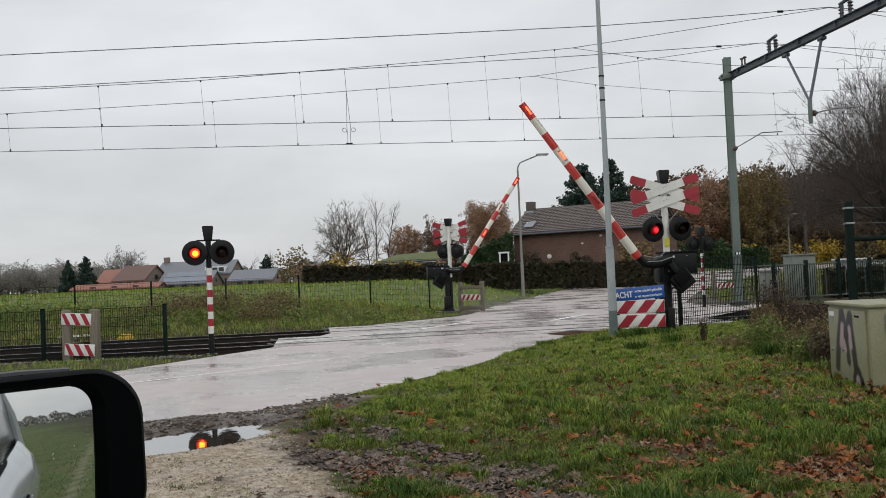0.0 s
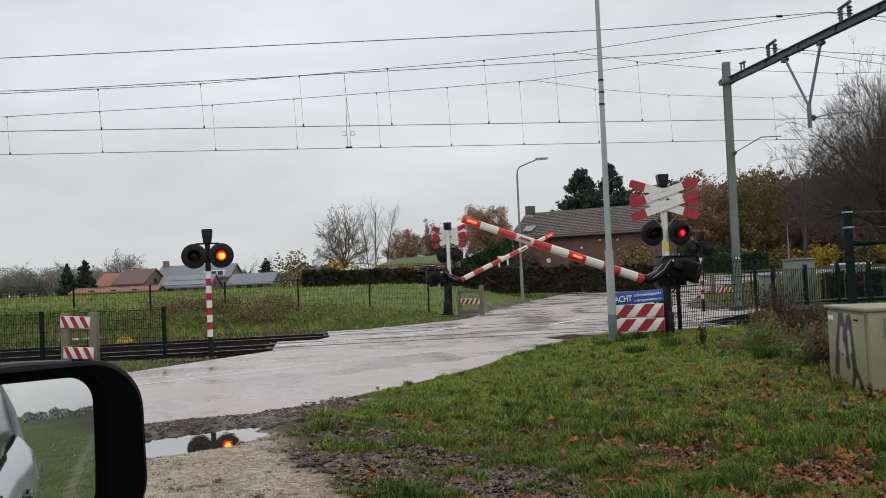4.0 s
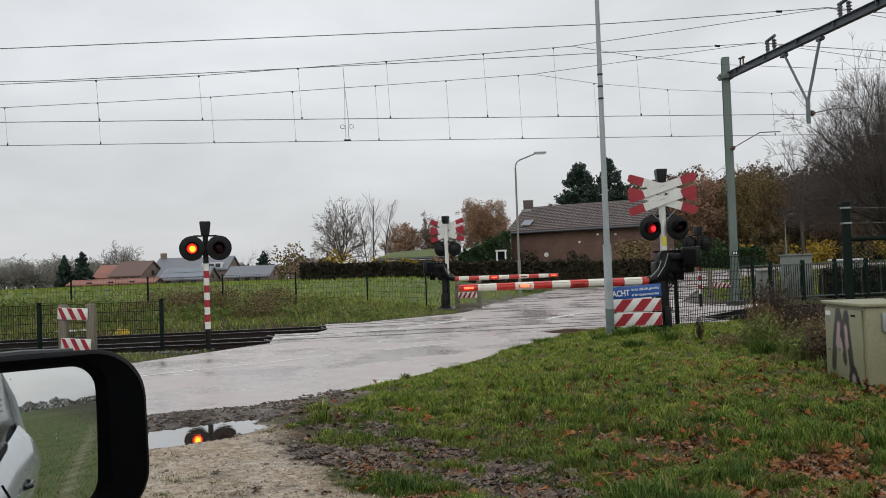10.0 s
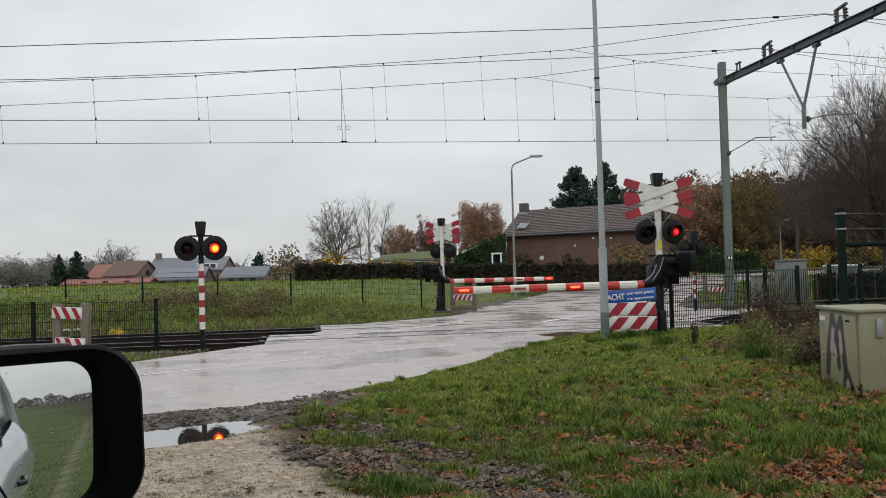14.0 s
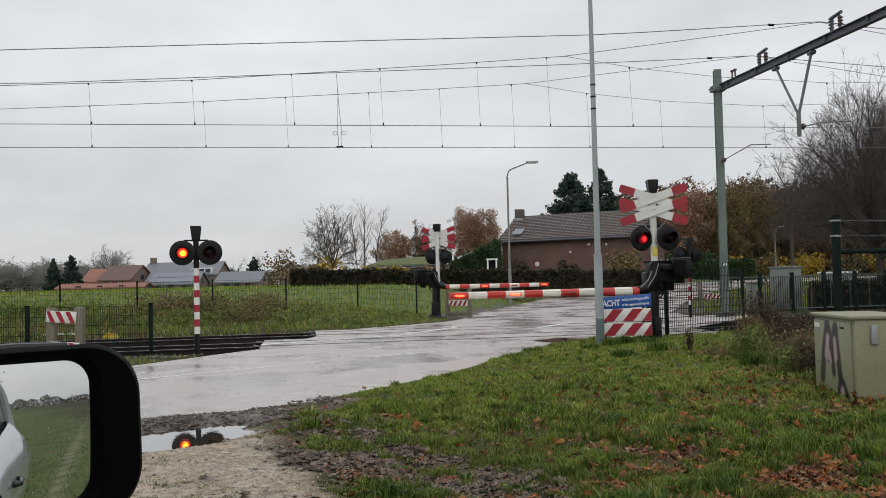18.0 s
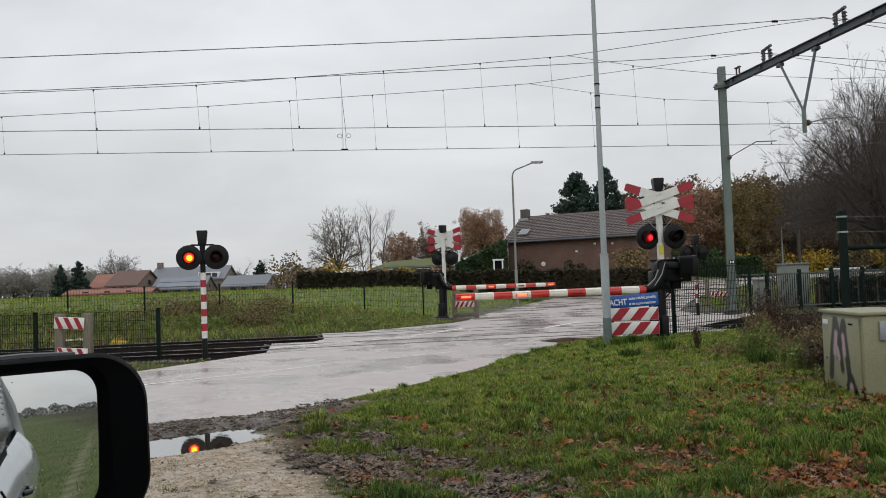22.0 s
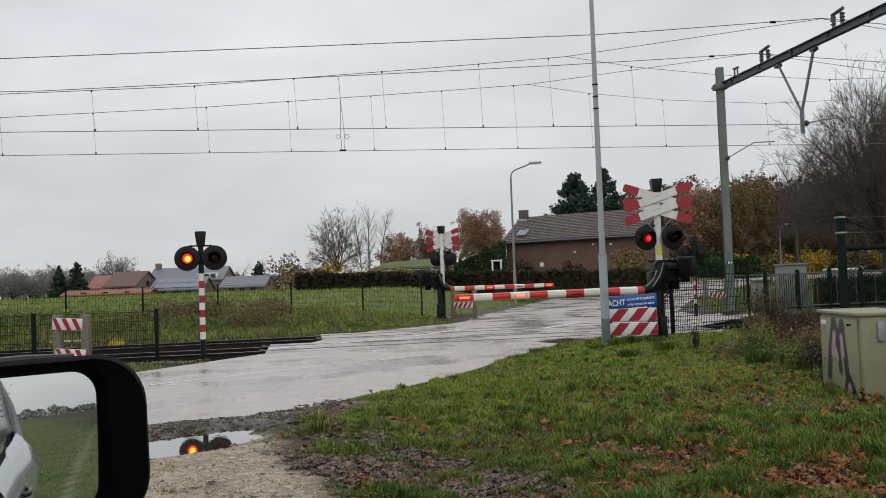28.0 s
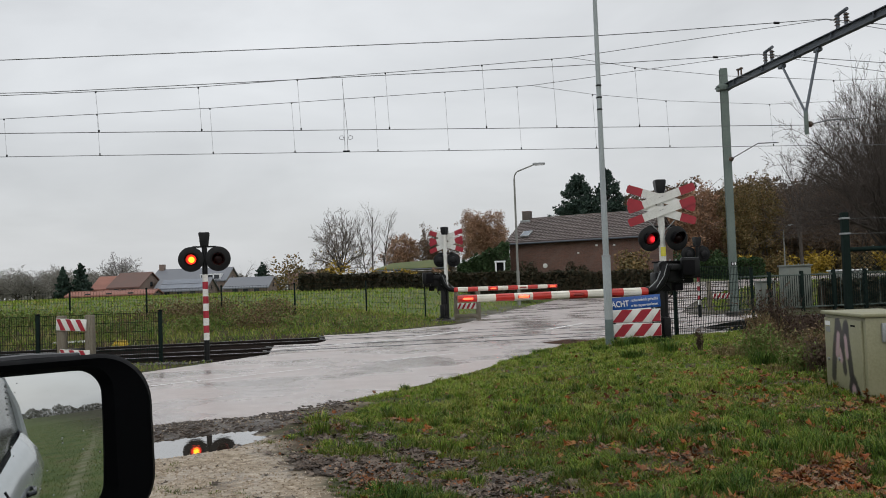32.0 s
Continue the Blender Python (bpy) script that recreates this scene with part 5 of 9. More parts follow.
def make_barrier(m, side, label):
    """A barrier drive on its column with a keyed boom. side: -1, the boom points to local -x."""
    t = thing("level_crossing_barrier", m, label, "crossing barrier", "crossing barriers")
    part("column", Geo().box((0.02 * side, 0.14, 0.68), (0.17, 0.22, 1.36), 0.02), M["black"], t, "black drive column")
    part("base", Geo().box((0, 0.14, 0.02), (0.5, 0.45, 0.16), 0.02), M["black"], t)
    part("drive_box", Geo().box((-0.35 * side, 0.2, 1.55), (0.76, 0.4, 0.46), 0.03), M["black"], t, "black barrier drive housing")
    part("drive_lid", Geo().box((-0.35 * side, 0.2, 1.795), (0.8, 0.44, 0.035), 0.01), M["matt_black"], t)
    part("maker_plate", Geo().box((-0.14 * side, -0.024, 1.7), (0.13, 0.006, 0.045)), M["letter"], t, "small white plate")
    for k in range(3):
        part("lid_knob", Geo().tube([((-0.1 - 0.14 * k) * side, 0.1, 1.81), ((-0.1 - 0.14 * k) * side, 0.1, 1.85)], 0.022, 8), M["galv"], t)
    part("side_cover", Geo().box((-0.27 * side, -0.008, 1.55), (0.5, 0.03, 0.4), 0.012), M["black"], t, "bolted side cover of the drive")
    for bx in (-0.06, -0.48):
        for bz in (1.39, 1.71):
            part("bolt", Geo().tube([(bx * side, -0.02, bz), (bx * side, -0.038, bz)], 0.014, 6), M["galv"], t)
    part("cable_loop", Geo().tube([(-0.05 * side, -0.02, 1.33), (-0.16 * side, -0.05, 1.2), (-0.22 * side, -0.03, 1.1), (-0.12 * side, 0.0, 1.0)], 0.016, 6), M["matt_black"], t)
    if side > 0:
        part("concrete_slab", Geo().box((-0.35, 0.1, -0.02), (1.5, 0.8, 0.12), 0.02), M["sleeper"], t, "dark concrete base slab")
    part("gear_housing", Geo().box((-0.03 * side, 0.18, 1.36), (0.34, 0.32, 0.42), 0.03), M["black"], t, "black gear housing under the drive")
    part("foot_flange", Geo().box((0.02 * side, 0.14, 0.13), (0.34, 0.36, 0.06), 0.01), M["black"], t)
    part("lower_sleeve", Geo().box((0.02 * side, 0.14, 0.36), (0.23, 0.27, 0.5), 0.02), M["black"], t)
    part("cable_box", Geo().box((-0.42 * side, 0.18, 1.26), (0.2, 0.22, 0.2), 0.02), M["matt_black"], t)
    part("foot_guard", Geo().box((-0.06 * side, -0.02, 0.3), (0.16, 0.1, 0.6), 0.02), M["black"], t)
    boom = part("boom", Geo().tube([(0, -0.12, 0), (0, 0.0, 0)], 0.12, 16), M["black"], t, "pivoting boom carrier", pose(0, -0.03, 1.69))
    s = side
    # curved bracket from the pivot down to the boom's butt
    curve = [(-0.05 * s, -0.09, 0.02), (0.0, -0.09, -0.16), (0.08 * s, -0.09, -0.36), (0.24 * s, -0.09, -0.49), (0.52 * s, -0.09, -0.52)]
    part("bracket", Geo().tube(curve, [0.11, 0.11, 0.1, 0.095, 0.088], 12), M["black"], boom, "black curved boom bracket")
    for dx in (0.0, 0.16):
        part("strut", Geo().tube([((-0.04 + dx) * s, -0.205, 0.06 - dx), ((0.05 + dx) * s, -0.21, -0.2 - 0.5 * dx), ((0.22 + dx) * s, -0.2, -0.44)], 0.009, 8), M["galv"], boom, "bare steel strut of the bracket")
    part("counterweight_arm", Geo().box((-0.3 * s, -0.09, -0.02), (0.6, 0.07, 0.13), 0.02), M["black"], boom)
    part("counterweight", Geo().box((-0.6 * s, -0.09, -0.04), (0.4, 0.16, 0.44), 0.03), M["black"], boom, "black counterweight")
    part("counterweight_plate", Geo().box((-0.52 * s, -0.2, -0.04), (0.28, 0.06, 0.34), 0.02), M["matt_black"], boom)
    x0, w = 0.4, 0.395
    z = -0.52
    total = 11
    for k in range(total):
        a = x0 + (w * (k - 0.62) if k else 0)
        b = x0 + w * (k + 0.38)
        i = total - 1 - k          # counted from the tip
        r0, r1 = 0.1 - 0.0018 * k * 1.2, 0.1 - 0.0018 * (k + 1) * 1.2
        red = i % 2 == 0
        band = part("boom_band", Geo().tube([(s * a, -0.09, z), (s * b, -0.09, z)], [r0, r1], 10), M["arm_red"] if red else M["arm_white"], boom, "red stretch of the boom" if red else "white stretch of the boom")
        for q in range(3):
            part("rib", Geo().box((s * (a + b) / 2, -0.09 - r1 * 0.93, z + (q - 1) * 0.045), (abs(b - a) * 0.98, 0.006, 0.008)), M["arm_red"] if red else M["arm_white"], band)
        if i in (0, 3, 6):
            on, off = M["boom_on"], M["boom_off"]
            lamp = Geo().box((0, -0.022, 0), (0.2, 0.018, 0.04), 0.006)
            n1 = len(lamp.f)
            lamp.box((0, 0.022, 0), (0.2, 0.018, 0.04), 0.006)
            n2 = len(lamp.f)
            lamp.tube([(-0.11, 0, 0), (0.11, 0, 0)], 0.016, 8)
            me = lamp.mesh("boom_lamp", on)
            me.materials.append(off)
            me.materials.append(M["arm_red"])
            for j, p in enumerate(me.polygons):
                p.material_index = 0 if j < n1 else (1 if j < n2 else 2)
            ob = part("boom_lamp", me, None, boom, "slim red warning lamp on the boom", pose(s * (a + b) / 2, -0.09 - r1 * 0.98, z))
            for e in (-1, 1):
                part("lamp_bezel", Geo().box((s * (a + b) / 2 + e * 0.118, -0.09 - r1 * 0.96, z), (0.014, 0.05, 0.05), 0.006), M["arm_red"], band)
            if side > 0 and i == 3:
                ob.matrix_basis = ob.matrix_basis @ pose(0, 0, 0, 180)
            elif i in (3, 6):
                LAMPS["b" if side < 0 and i == 6 else "a"].append(ob)
    BOOMS.append((boom, side))
    return t


make_barrier(pose(4.78, 19.24, -0.02, 0, 0, TURN), -1, "closing red and white boom on a black barrier drive")
make_barrier(pose(0.1, 34.4, 0.06, 0, 0, TURN), 1, "far red and white boom on a black barrier drive")


# ---- signs, boards and posts ----
def striped_board(parent, x, z, w, h, y, n, lean=1, half=0.24, slant=0.55, start=0.45, label="white board with red slanting stripes"):
    b = part("striped_board", Geo().box((x, y, z), (w, 0.03, h), 0.008), M["white"], parent, label)
    step = w / n
    for k in range(math.ceil(n)):
        c = x - w / 2 + step * (k + start)
        q = h * slant * lean
        o = [(c - step * half - q / 2, z - h / 2 + 0.006), (c + step * half - q / 2, z - h / 2 + 0.006), (c + step * half + q / 2, z + h / 2 - 0.006), (c - step * half + q / 2, z + h / 2 - 0.006)]
        o = [(min(max(px, x - w / 2 + 0.006), x + w / 2 - 0.006), pz) for px, pz in o]
        part("red_stripe", Geo().slab(o, 0.004, pose(0, y - 0.017, 0)), M["red"], b, "red stripe")
    return b


def make_left_stand():
    m = pose(-7.8, 18.95, -0.02, 0, 0, -8)
    t = thing("board_stand", m, "two striped boards on weathered wooden posts by the track", "barrier board")
    for x in (-0.3, 0.34):
        part("post", Geo().box((x, 0.06, 0.55), (0.19, 0.14, 1.14), 0.03), M["wood"], t, "weathered square timber post")
    for x, z in ((-0.03, 0.92), (0.03, 0.27)):
        b = striped_board(t, 0, 0, 0.68, 0.25, 0, 3, -1)
        b.matrix_basis = pose(x, -0.03, z, 0, 3.5, 0)


make_left_stand()


def text_mesh(body, size, m, mat, parent, name="lettering"):
    cu = bpy.data.curves.new(name, "FONT")
    cu.body, cu.size, cu.extrude, cu.offset = body, size, 0.001, size * 0.022
    ob = new(name, cu)
    dg = bpy.context.evaluated_depsgraph_get()
    me = bpy.data.meshes.new_from_object(ob.evaluated_get(dg))
    bpy.data.objects.remove(ob)
    me.materials.clear()
    me.materials.append(mat)
    return part(name, me, None, parent, "white lettering", m)


def make_warning_sign():
    m = pose(4.045, 18.72, 0.0, 0, 0, -4)
    t = thing("warning_sign", m, "blue warning sign over two red and white striped boards", "warning sign")
    for x in (-0.42, 0.38):
        part("post", Geo().tube([(x, 0.05, -0.1), (x, 0.05, 1.0)], 0.03, 10), M["black"], t)
    sign = part("sign_plate", Geo().box((0, 0, 0), (1.16, 0.025, 0.265), 0.008), M["blue"], t, "blue plate with white words", pose(-0.04, -0.02, 0.935, 0, -3.2, 0))
    text_mesh("WACHT", 0.175, pose(-0.575, -0.0145, -0.065, 90, 0, 0) @ Matrix.Diagonal((0.76, 1, 1, 1)), M["letter"], sign)
    text_mesh("tot het rode licht gedoofd is", 0.078, pose(-0.03, -0.0145, 0.025, 90, 0, 0) @ Matrix.Diagonal((0.63, 1, 1, 1)), M["letter"], sign)
    text_mesh("er kan nog een trein komen", 0.078, pose(-0.03, -0.0145, -0.085, 90, 0, 0) @ Matrix.Diagonal((0.63, 1, 1, 1)), M["letter"], sign)
    striped_board(t, 0.02, 0.66, 1.02, 0.27, -0.02, 2.5, 1, 0.27, 0.8, 0.56)
    striped_board(t, 0.03, 0.36, 1.02, 0.27, -0.02, 2.5, 1, 0.27, 0.8, 0.56)


make_warning_sign()


def make_far_boards():
    """The timber stands beyond the crossing."""
    for x, y, rz, s in ((1.05, 35.9, 150, 0.95), (11.5, 36.6, 185, 0.85)):
        t = thing("board_stand", pose(x, y, 0.0, 0, 0, rz + 180), "striped board on weathered timber posts beyond the crossing", "barrier board", "far board stands")
        for k in (-0.55, 0.5):
            part("post", Geo().box((k * s, 0.06, 0.56), (0.17, 0.13, 1.24), 0.02), M["wood"], t)
        striped_board(t, 0, 0.55, 0.9 * s, 0.24, -0.03, 4, 1)
        if x > 5:
            continue
        part("rail", Geo().box((0, 0.0, 0.95), (1.15 * s, 0.05, 0.14), 0.01), M["wood"], t, "weathered timber rail")
        part("rail", Geo().box((0, 0.0, 0.14), (1.15 * s, 0.05, 0.16), 0.01), M["wood"], t, "weathered timber rail")


make_far_boards()


def make_lamp_pole():
    t = thing("street_lamp", pose(3.43, 18.35, 0.0), "tall grey steel lamp column standing in the verge", "street lamp", "street lamps")
    part("base_section", Geo().tube([(0, 0, -0.1), (0, 0, 0.62)], 0.088, 20), M["pole_green"], t, "dark green painted foot of the column")
    part("lower_section", Geo().tube([(0, 0, 0.62), (0, 0, 1.9), (0, 0, 1.96)], [0.086, 0.086, 0.066], 20), M["pole_grey"], t)
    part("collar", Geo().tube([(0, 0, 1.9), (0, 0, 1.94)], 0.09, 20), M["galv"], t)
    part("upper_section", Geo().tube([(0, 0, 1.95), (0, 0, 8.6)], [0.064, 0.038], 20), M["pole_grey"], t)
    part("bracket_arm", Geo().tube([(0, 0, 8.6), (-0.1, -0.25, 8.8), (-0.5, -1.2, 8.95)], 0.03, 10), M["pole_grey"], t)
    lum = part("luminaire", Geo().box((-0.6, -1.5, 8.95), (0.25, 0.6, 0.1), 0.03), M["galv"], t)
    part("diffuser", Geo().box((-0.6, -1.5, 8.89), (0.2, 0.45, 0.03), 0.01), M["letter"], lum)
    for z in (4.95, 5.2, 5.45):
        part("strap", Geo().tube([(0, 0, z), (0, 0, z + 0.03)], 0.06, 16), M["black"], t)
    part("hatch", Geo().box((0, -0.086, 1.2), (0.08, 0.01, 0.35), 0.004), M["pole_grey"], t)


make_lamp_pole()


def make_far_lamp(x, y, z, h, arm, label):
    t = thing("street_lamp", pose(x, y, z), label, "street lamp", "street lamps")
    part("column", Geo().tube([(0, 0, -0.1), (0, 0, 1.6), (0, 0, 1.65), (0, 0, h - 0.6)], [0.085, 0.08, 0.06, 0.045], 12), M["pole_far"], t)
    pts = [(0, 0, h - 0.6)] + [(arm * 0.28 * (1 - math.cos(w)), 0, h - 0.6 + 0.4 * math.sin(w)) for w in (0.4, 0.9, 1.35)] + [(arm, 0, h + 0.08)]
    part("bracket_arm", Geo().tube(pts, 0.035, 10), M["pole_far"], t)
    lum = part("luminaire", Geo().box((arm + 0.28 * np.sign(arm), 0, h + 0.13), (0.62, 0.24, 0.1), 0.03), M["galv"], t)
    part("diffuser", Geo().box((arm + 0.28 * np.sign(arm), 0, h + 0.07), (0.45, 0.2, 0.03), 0.01), M["letter"], lum)


make_far_lamp(3.95, 45.0, 0.35, 6.9, 1.0, "slender grey street lamp with a bent arm beyond the crossing")
make_far_lamp(33.4, 86.0, 0.8, 5.0, 0.5, "small grey path lamp before the woods")


# ---- fences ----
def fence_panel(w, h, wire=0.0045, gap=0.075, rows=5):
    g = Geo()
    n = int(w / gap)
    for k in range(n + 1):
        x = w * k / n
        g.box((x, 0, h / 2 + 0.03), (wire * 1.6, wire * 1.6, h))
    for k in range(rows):
        z = 0.06 + (h - 0.06) * k / (rows - 1)
        g.box((w / 2, 0.006, z + 0.03), (w, wire * 2, wire * 2.2))
    return g


def make_mesh_fence(name, pts, h, label, group, mat="fence_green", post=0.055, gap=0.1, wire=0.0045, rows=6):
    """A wire-mesh fence: a post at each point, a panel between each two."""
    t = thing(name, pose(*pts[0]), label, "fence", group)
    inv = t.matrix_basis.inverted()
    for p in pts:
        part("post", Geo().box((0, 0, h / 2), (post, post, h + 0.12), 0.006), M[mat], t, at=inv @ pose(*p))
        part("post_cap", Geo().box((0, 0, h + 0.07), (post * 1.25, post * 1.25, 0.03), 0.008), M["matt_black"], t, at=inv @ pose(*p))
    for a, b in zip(pts[:-1], pts[1:]):
        d = Vector(b) - Vector(a)
        w = math.hypot(d.x, d.y)
        tagged(part("panel", fence_panel(w, h, wire, gap, rows), M[mat], t, "green wire-mesh panel", inv @ pose(*a) @ pose(0, 0, 0, 0, 0, math.degrees(math.atan2(d.y, d.x))) @ Matrix(((1, 0, 0, 0), (0, 1, 0, 0), (d.z / w, 0, 1, 0), (0, 0, 0, 1))), smooth=False), kind="stuff")
    return t


make_mesh_fence("mesh_fence", [(-19.6, 18.6, 0), (-16.9, 18.9, 0), (-14.2, 19.15, 0), (-11.5, 19.35, 0), (-8.8, 19.5, 0), (-6.1, 19.4, 0)], 1.06, "low dark green wire-mesh fence in front of the tracks", "trackside fences", gap=0.05, post=0.07)
make_mesh_fence("mesh_fence", [(-29 + 2.62 * k, 34.0 + 0.149 * (-29 + 2.62 * k), 0.62) for k in range(11)] + [(-0.6, 34.2, 0.3)], 1.02, "dark green wire-mesh fence along the field's edge", "trackside fences", gap=0.1, rows=6, wire=0.0034)
make_mesh_fence("mesh_fence", [(4.95, 19.95, 0.0), (5.38, 20.5, 0.0), (8.45, 24.2, -0.15)], 1.66, "tall dark green wire-mesh fence beside the barrier", "trackside fences", gap=0.1, wire=0.0062, post=0.07, rows=9)


# ---- plants: helpers ----
def leaf_quads(centres, size, rng, flat=0.0):
    """A small tilted quad at each centre."""
    n = len(centres)
    a = rng.normal(size=(n, 3))
    a /= np.linalg.norm(a, axis=1)[:, None]
    b = rng.normal(size=(n, 3))
    b[:, 2] *= 1 - flat
    a[:, 2] *= 1 - flat
    b -= a * (a * b).sum(1)[:, None] / np.maximum((a * a).sum(1), 1e-6)[:, None]
    b /= np.maximum(np.linalg.norm(b, axis=1), 1e-6)[:, None]
    s = (size * rng.uniform(0.55, 1.25, n))[:, None]
    a, b = a * s, b * s * 0.65
    vs = np.stack([centres - a, centres - b, centres + a, centres + b], 1).reshape(-1, 3)
    return vs, np.arange(4 * n).reshape(n, 4)


def blob_points(blobs, n, rng, shell=0.55):
    """Points in a set of ellipsoids (centre, radii), denser near their skins."""
    vol = np.array([b[3] * b[4] * b[5] for b in blobs]) ** 0.75
    which = rng.choice(len(blobs), n, p=vol / vol.sum())
    B = np.array(blobs)[which]
    d = rng.normal(size=(n, 3))
    d /= np.linalg.norm(d, axis=1)[:, None]
    r = shell + (1 - shell) * rng.random(n) ** 0.6
    r = np.where(rng.random(n) < 0.15, r * rng.uniform(0.9, 1.25, n), r)
    return B[:, :3] + d * r[:, None] * B[:, 3:6]


def branch_mesh(name, segs, mat, sides=4):
    """Tapered sticks: rows of x0 y0 z0 r0 x1 y1 z1 r1."""
    S = np.array(segs)
    p, q = S[:, 0:3], S[:, 4:7]
    d = q - p
    d /= np.maximum(np.linalg.norm(d, axis=1), 1e-6)[:, None]
    ref = np.where(np.abs(d[:, 2:3]) < 0.9, np.array([[0, 0, 1.0]]), np.array([[1.0, 0, 0]]))
    u = np.cross(d, ref)
    u /= np.linalg.norm(u, axis=1)[:, None]
    w = np.cross(d, u)
    ring = []
    for base, rad in ((p, S[:, 3:4]), (q, S[:, 7:8])):
        for k in range(sides):
            a = 2 * math.pi * k / sides
            ring.append(base + rad * (math.cos(a) * u + math.sin(a) * w))
    vs = np.stack(ring, 1).reshape(-1, 3)
    fc = np.array([(k, (k + 1) % sides, sides + (k + 1) % sides, sides + k) for k in range(sides)])
    fs = (fc[None] + 2 * sides * np.arange(len(S))[:, None, None]).reshape(-1, 4)
    return raw(name, vs, fs, mat, True)


def grow(rng, height, spread, levels, kids, r0, lean=0.0, rise=0.55, first=0.25, limit=6000, short=1.0):
    """Segments of a branching crown: (trunk and limbs, twigs)."""
    thick, thin = [], []

    def run(p, d, length, r, level):
        if len(thick) + len(thin) > limit:
            return
        steps = 4 if level == 0 else 3
        pts = [p]
        for i in range(steps):
            d = d + Vector(rng.normal(0, 0.05 + 0.035 * level, 3)) + Vector((0, 0, 0.05 * rise))
            d.normalize()
            pts.append(pts[-1] + d * (length / steps))
        for i in range(steps):
            ra, rb = r * (1 - 0.5 * i / steps), r * (1 - 0.5 * (i + 1) / steps)
            (thick if level < 2 else thin).append((*pts[i], ra, *pts[i + 1], rb))
        if level >= levels:
            return
        for k in range(kids[min(level, len(kids) - 1)]):
            f = first + (1 - first) * (k + rng.random()) / kids[min(level, len(kids) - 1)] if level == 0 else rng.uniform(0.25, 1.0)
            i = min(int(f * steps), steps - 1)
            b = pts[i].lerp(pts[i + 1], f * steps - i)
            side = Vector(rng.normal(0, 1, 3))
            side = (side - d * side.dot(d)).normalized()
            nd = (d * rise + side * spread).normalized()
            run(b, nd, length * rng.uniform(0.45, 0.68) * (short if level == 0 else 1.0), r * (1 - 0.5 * f) * 0.55, level + 1)

    run(Vector((0, 0, -0.2)), Vector((lean, 0, 1)).normalized(), height, r0, 0)
    return thick, thin


def bare_tree(x, y, z, height, seed, label, spread=0.75, rise=0.75, r0=0.22, kids=(9, 5, 4, 4), levels=4, twig="twig", leaf=None, leaves=0, first=0.22, limit=6000, turn=0.0, short=1.0):
    rng = np.random.default_rng(seed)
    t = thing("tree", pose(x, y, z, 0, 0, turn), label, "tree", "bare trees")
    a, b = grow(rng, height * 0.78, spread, levels, kids, r0, rise=rise, first=first, limit=limit, short=short)
    part("trunk", branch_mesh("trunk", a, M["bark"], 6), None, t, "dark trunk and limbs")
    part("crown", branch_mesh("crown", b, M[twig], 3), None, t, "crown of thin bare twigs")
    if leaf:
        ends = np.array([s[4:7] for s in b])
        c = ends[rng.integers(0, len(ends), leaves)] + rng.normal(0, 0.12, (leaves, 3))
        part("leaf_growth", raw("leaf_growth", *leaf_quads(c, 0.07, rng), M[leaf]), None, t, "few last leaves")
    return t


def crown_twigs(rng, height, width, limbs, fork, r0, kids, rmin, bend=0.035, fan=0.62):
    """Segments of a low-forked tree with a rounded crown: (trunk and limbs, twigs)."""
    thick, thin = [], []

    def limb(p, q, r, level):
        n = (6, 4, 3, 2)[level]
        L = (q - p).length
        pts = [p]
        for i in range(1, n + 1):
            f = i / n
            sag = Vector((0, 0, 0.1 * L * math.sin(math.pi * f)))
            pts.append(p.lerp(q, f) + sag + (Vector(rng.normal(0, bend * L, 3)) if i < n else Vector((0, 0, 0))))
        for i in range(n):
            ra, rb = r * (1 - 0.75 * i / n), r * (1 - 0.75 * (i + 1) / n)
            (thick if level == 0 else thin).append((*pts[i], max(ra, rmin), *pts[i + 1], max(rb, rmin * 0.8)))
        if level >= 3:
            return
        for k in range(kids[level]):
            f = rng.uniform(0.3 if level == 0 else 0.2, 1.0)
            i = min(int(f * n), n - 1)
            b = pts[i].lerp(pts[i + 1], f * n - i)
            d = (q - p).normalized() * 0.8 + Vector(rng.normal(0, fan, 3)) + Vector((0, 0, 0.18))
            limb(b, b + d.normalized() * L * rng.uniform(0.26, 0.46), r * (1 - 0.7 * f) * 0.5, level + 1)

    base = Vector((0, 0, fork * height))
    thick.append((0, 0, -0.3, r0 * 1.15, *base, r0 * 0.9))
    for k in range(limbs):
        w = 2.4 * k + rng.normal(0, 0.3)
        e = math.asin(min(1.0, 0.12 + 0.88 * (k + 0.5) / limbs))
        q = Vector((math.cos(w) * math.cos(e) * width / 2, math.sin(w) * math.cos(e) * width / 2, fork * height + math.sin(e) * height * (1 - fork) * 0.86)) * rng.uniform(0.8, 0.98)
        limb(base + Vector((0, 0, rng.uniform(-0.06, 0.1) * height)), q, r0 * 0.5, 0)
    return thick, thin


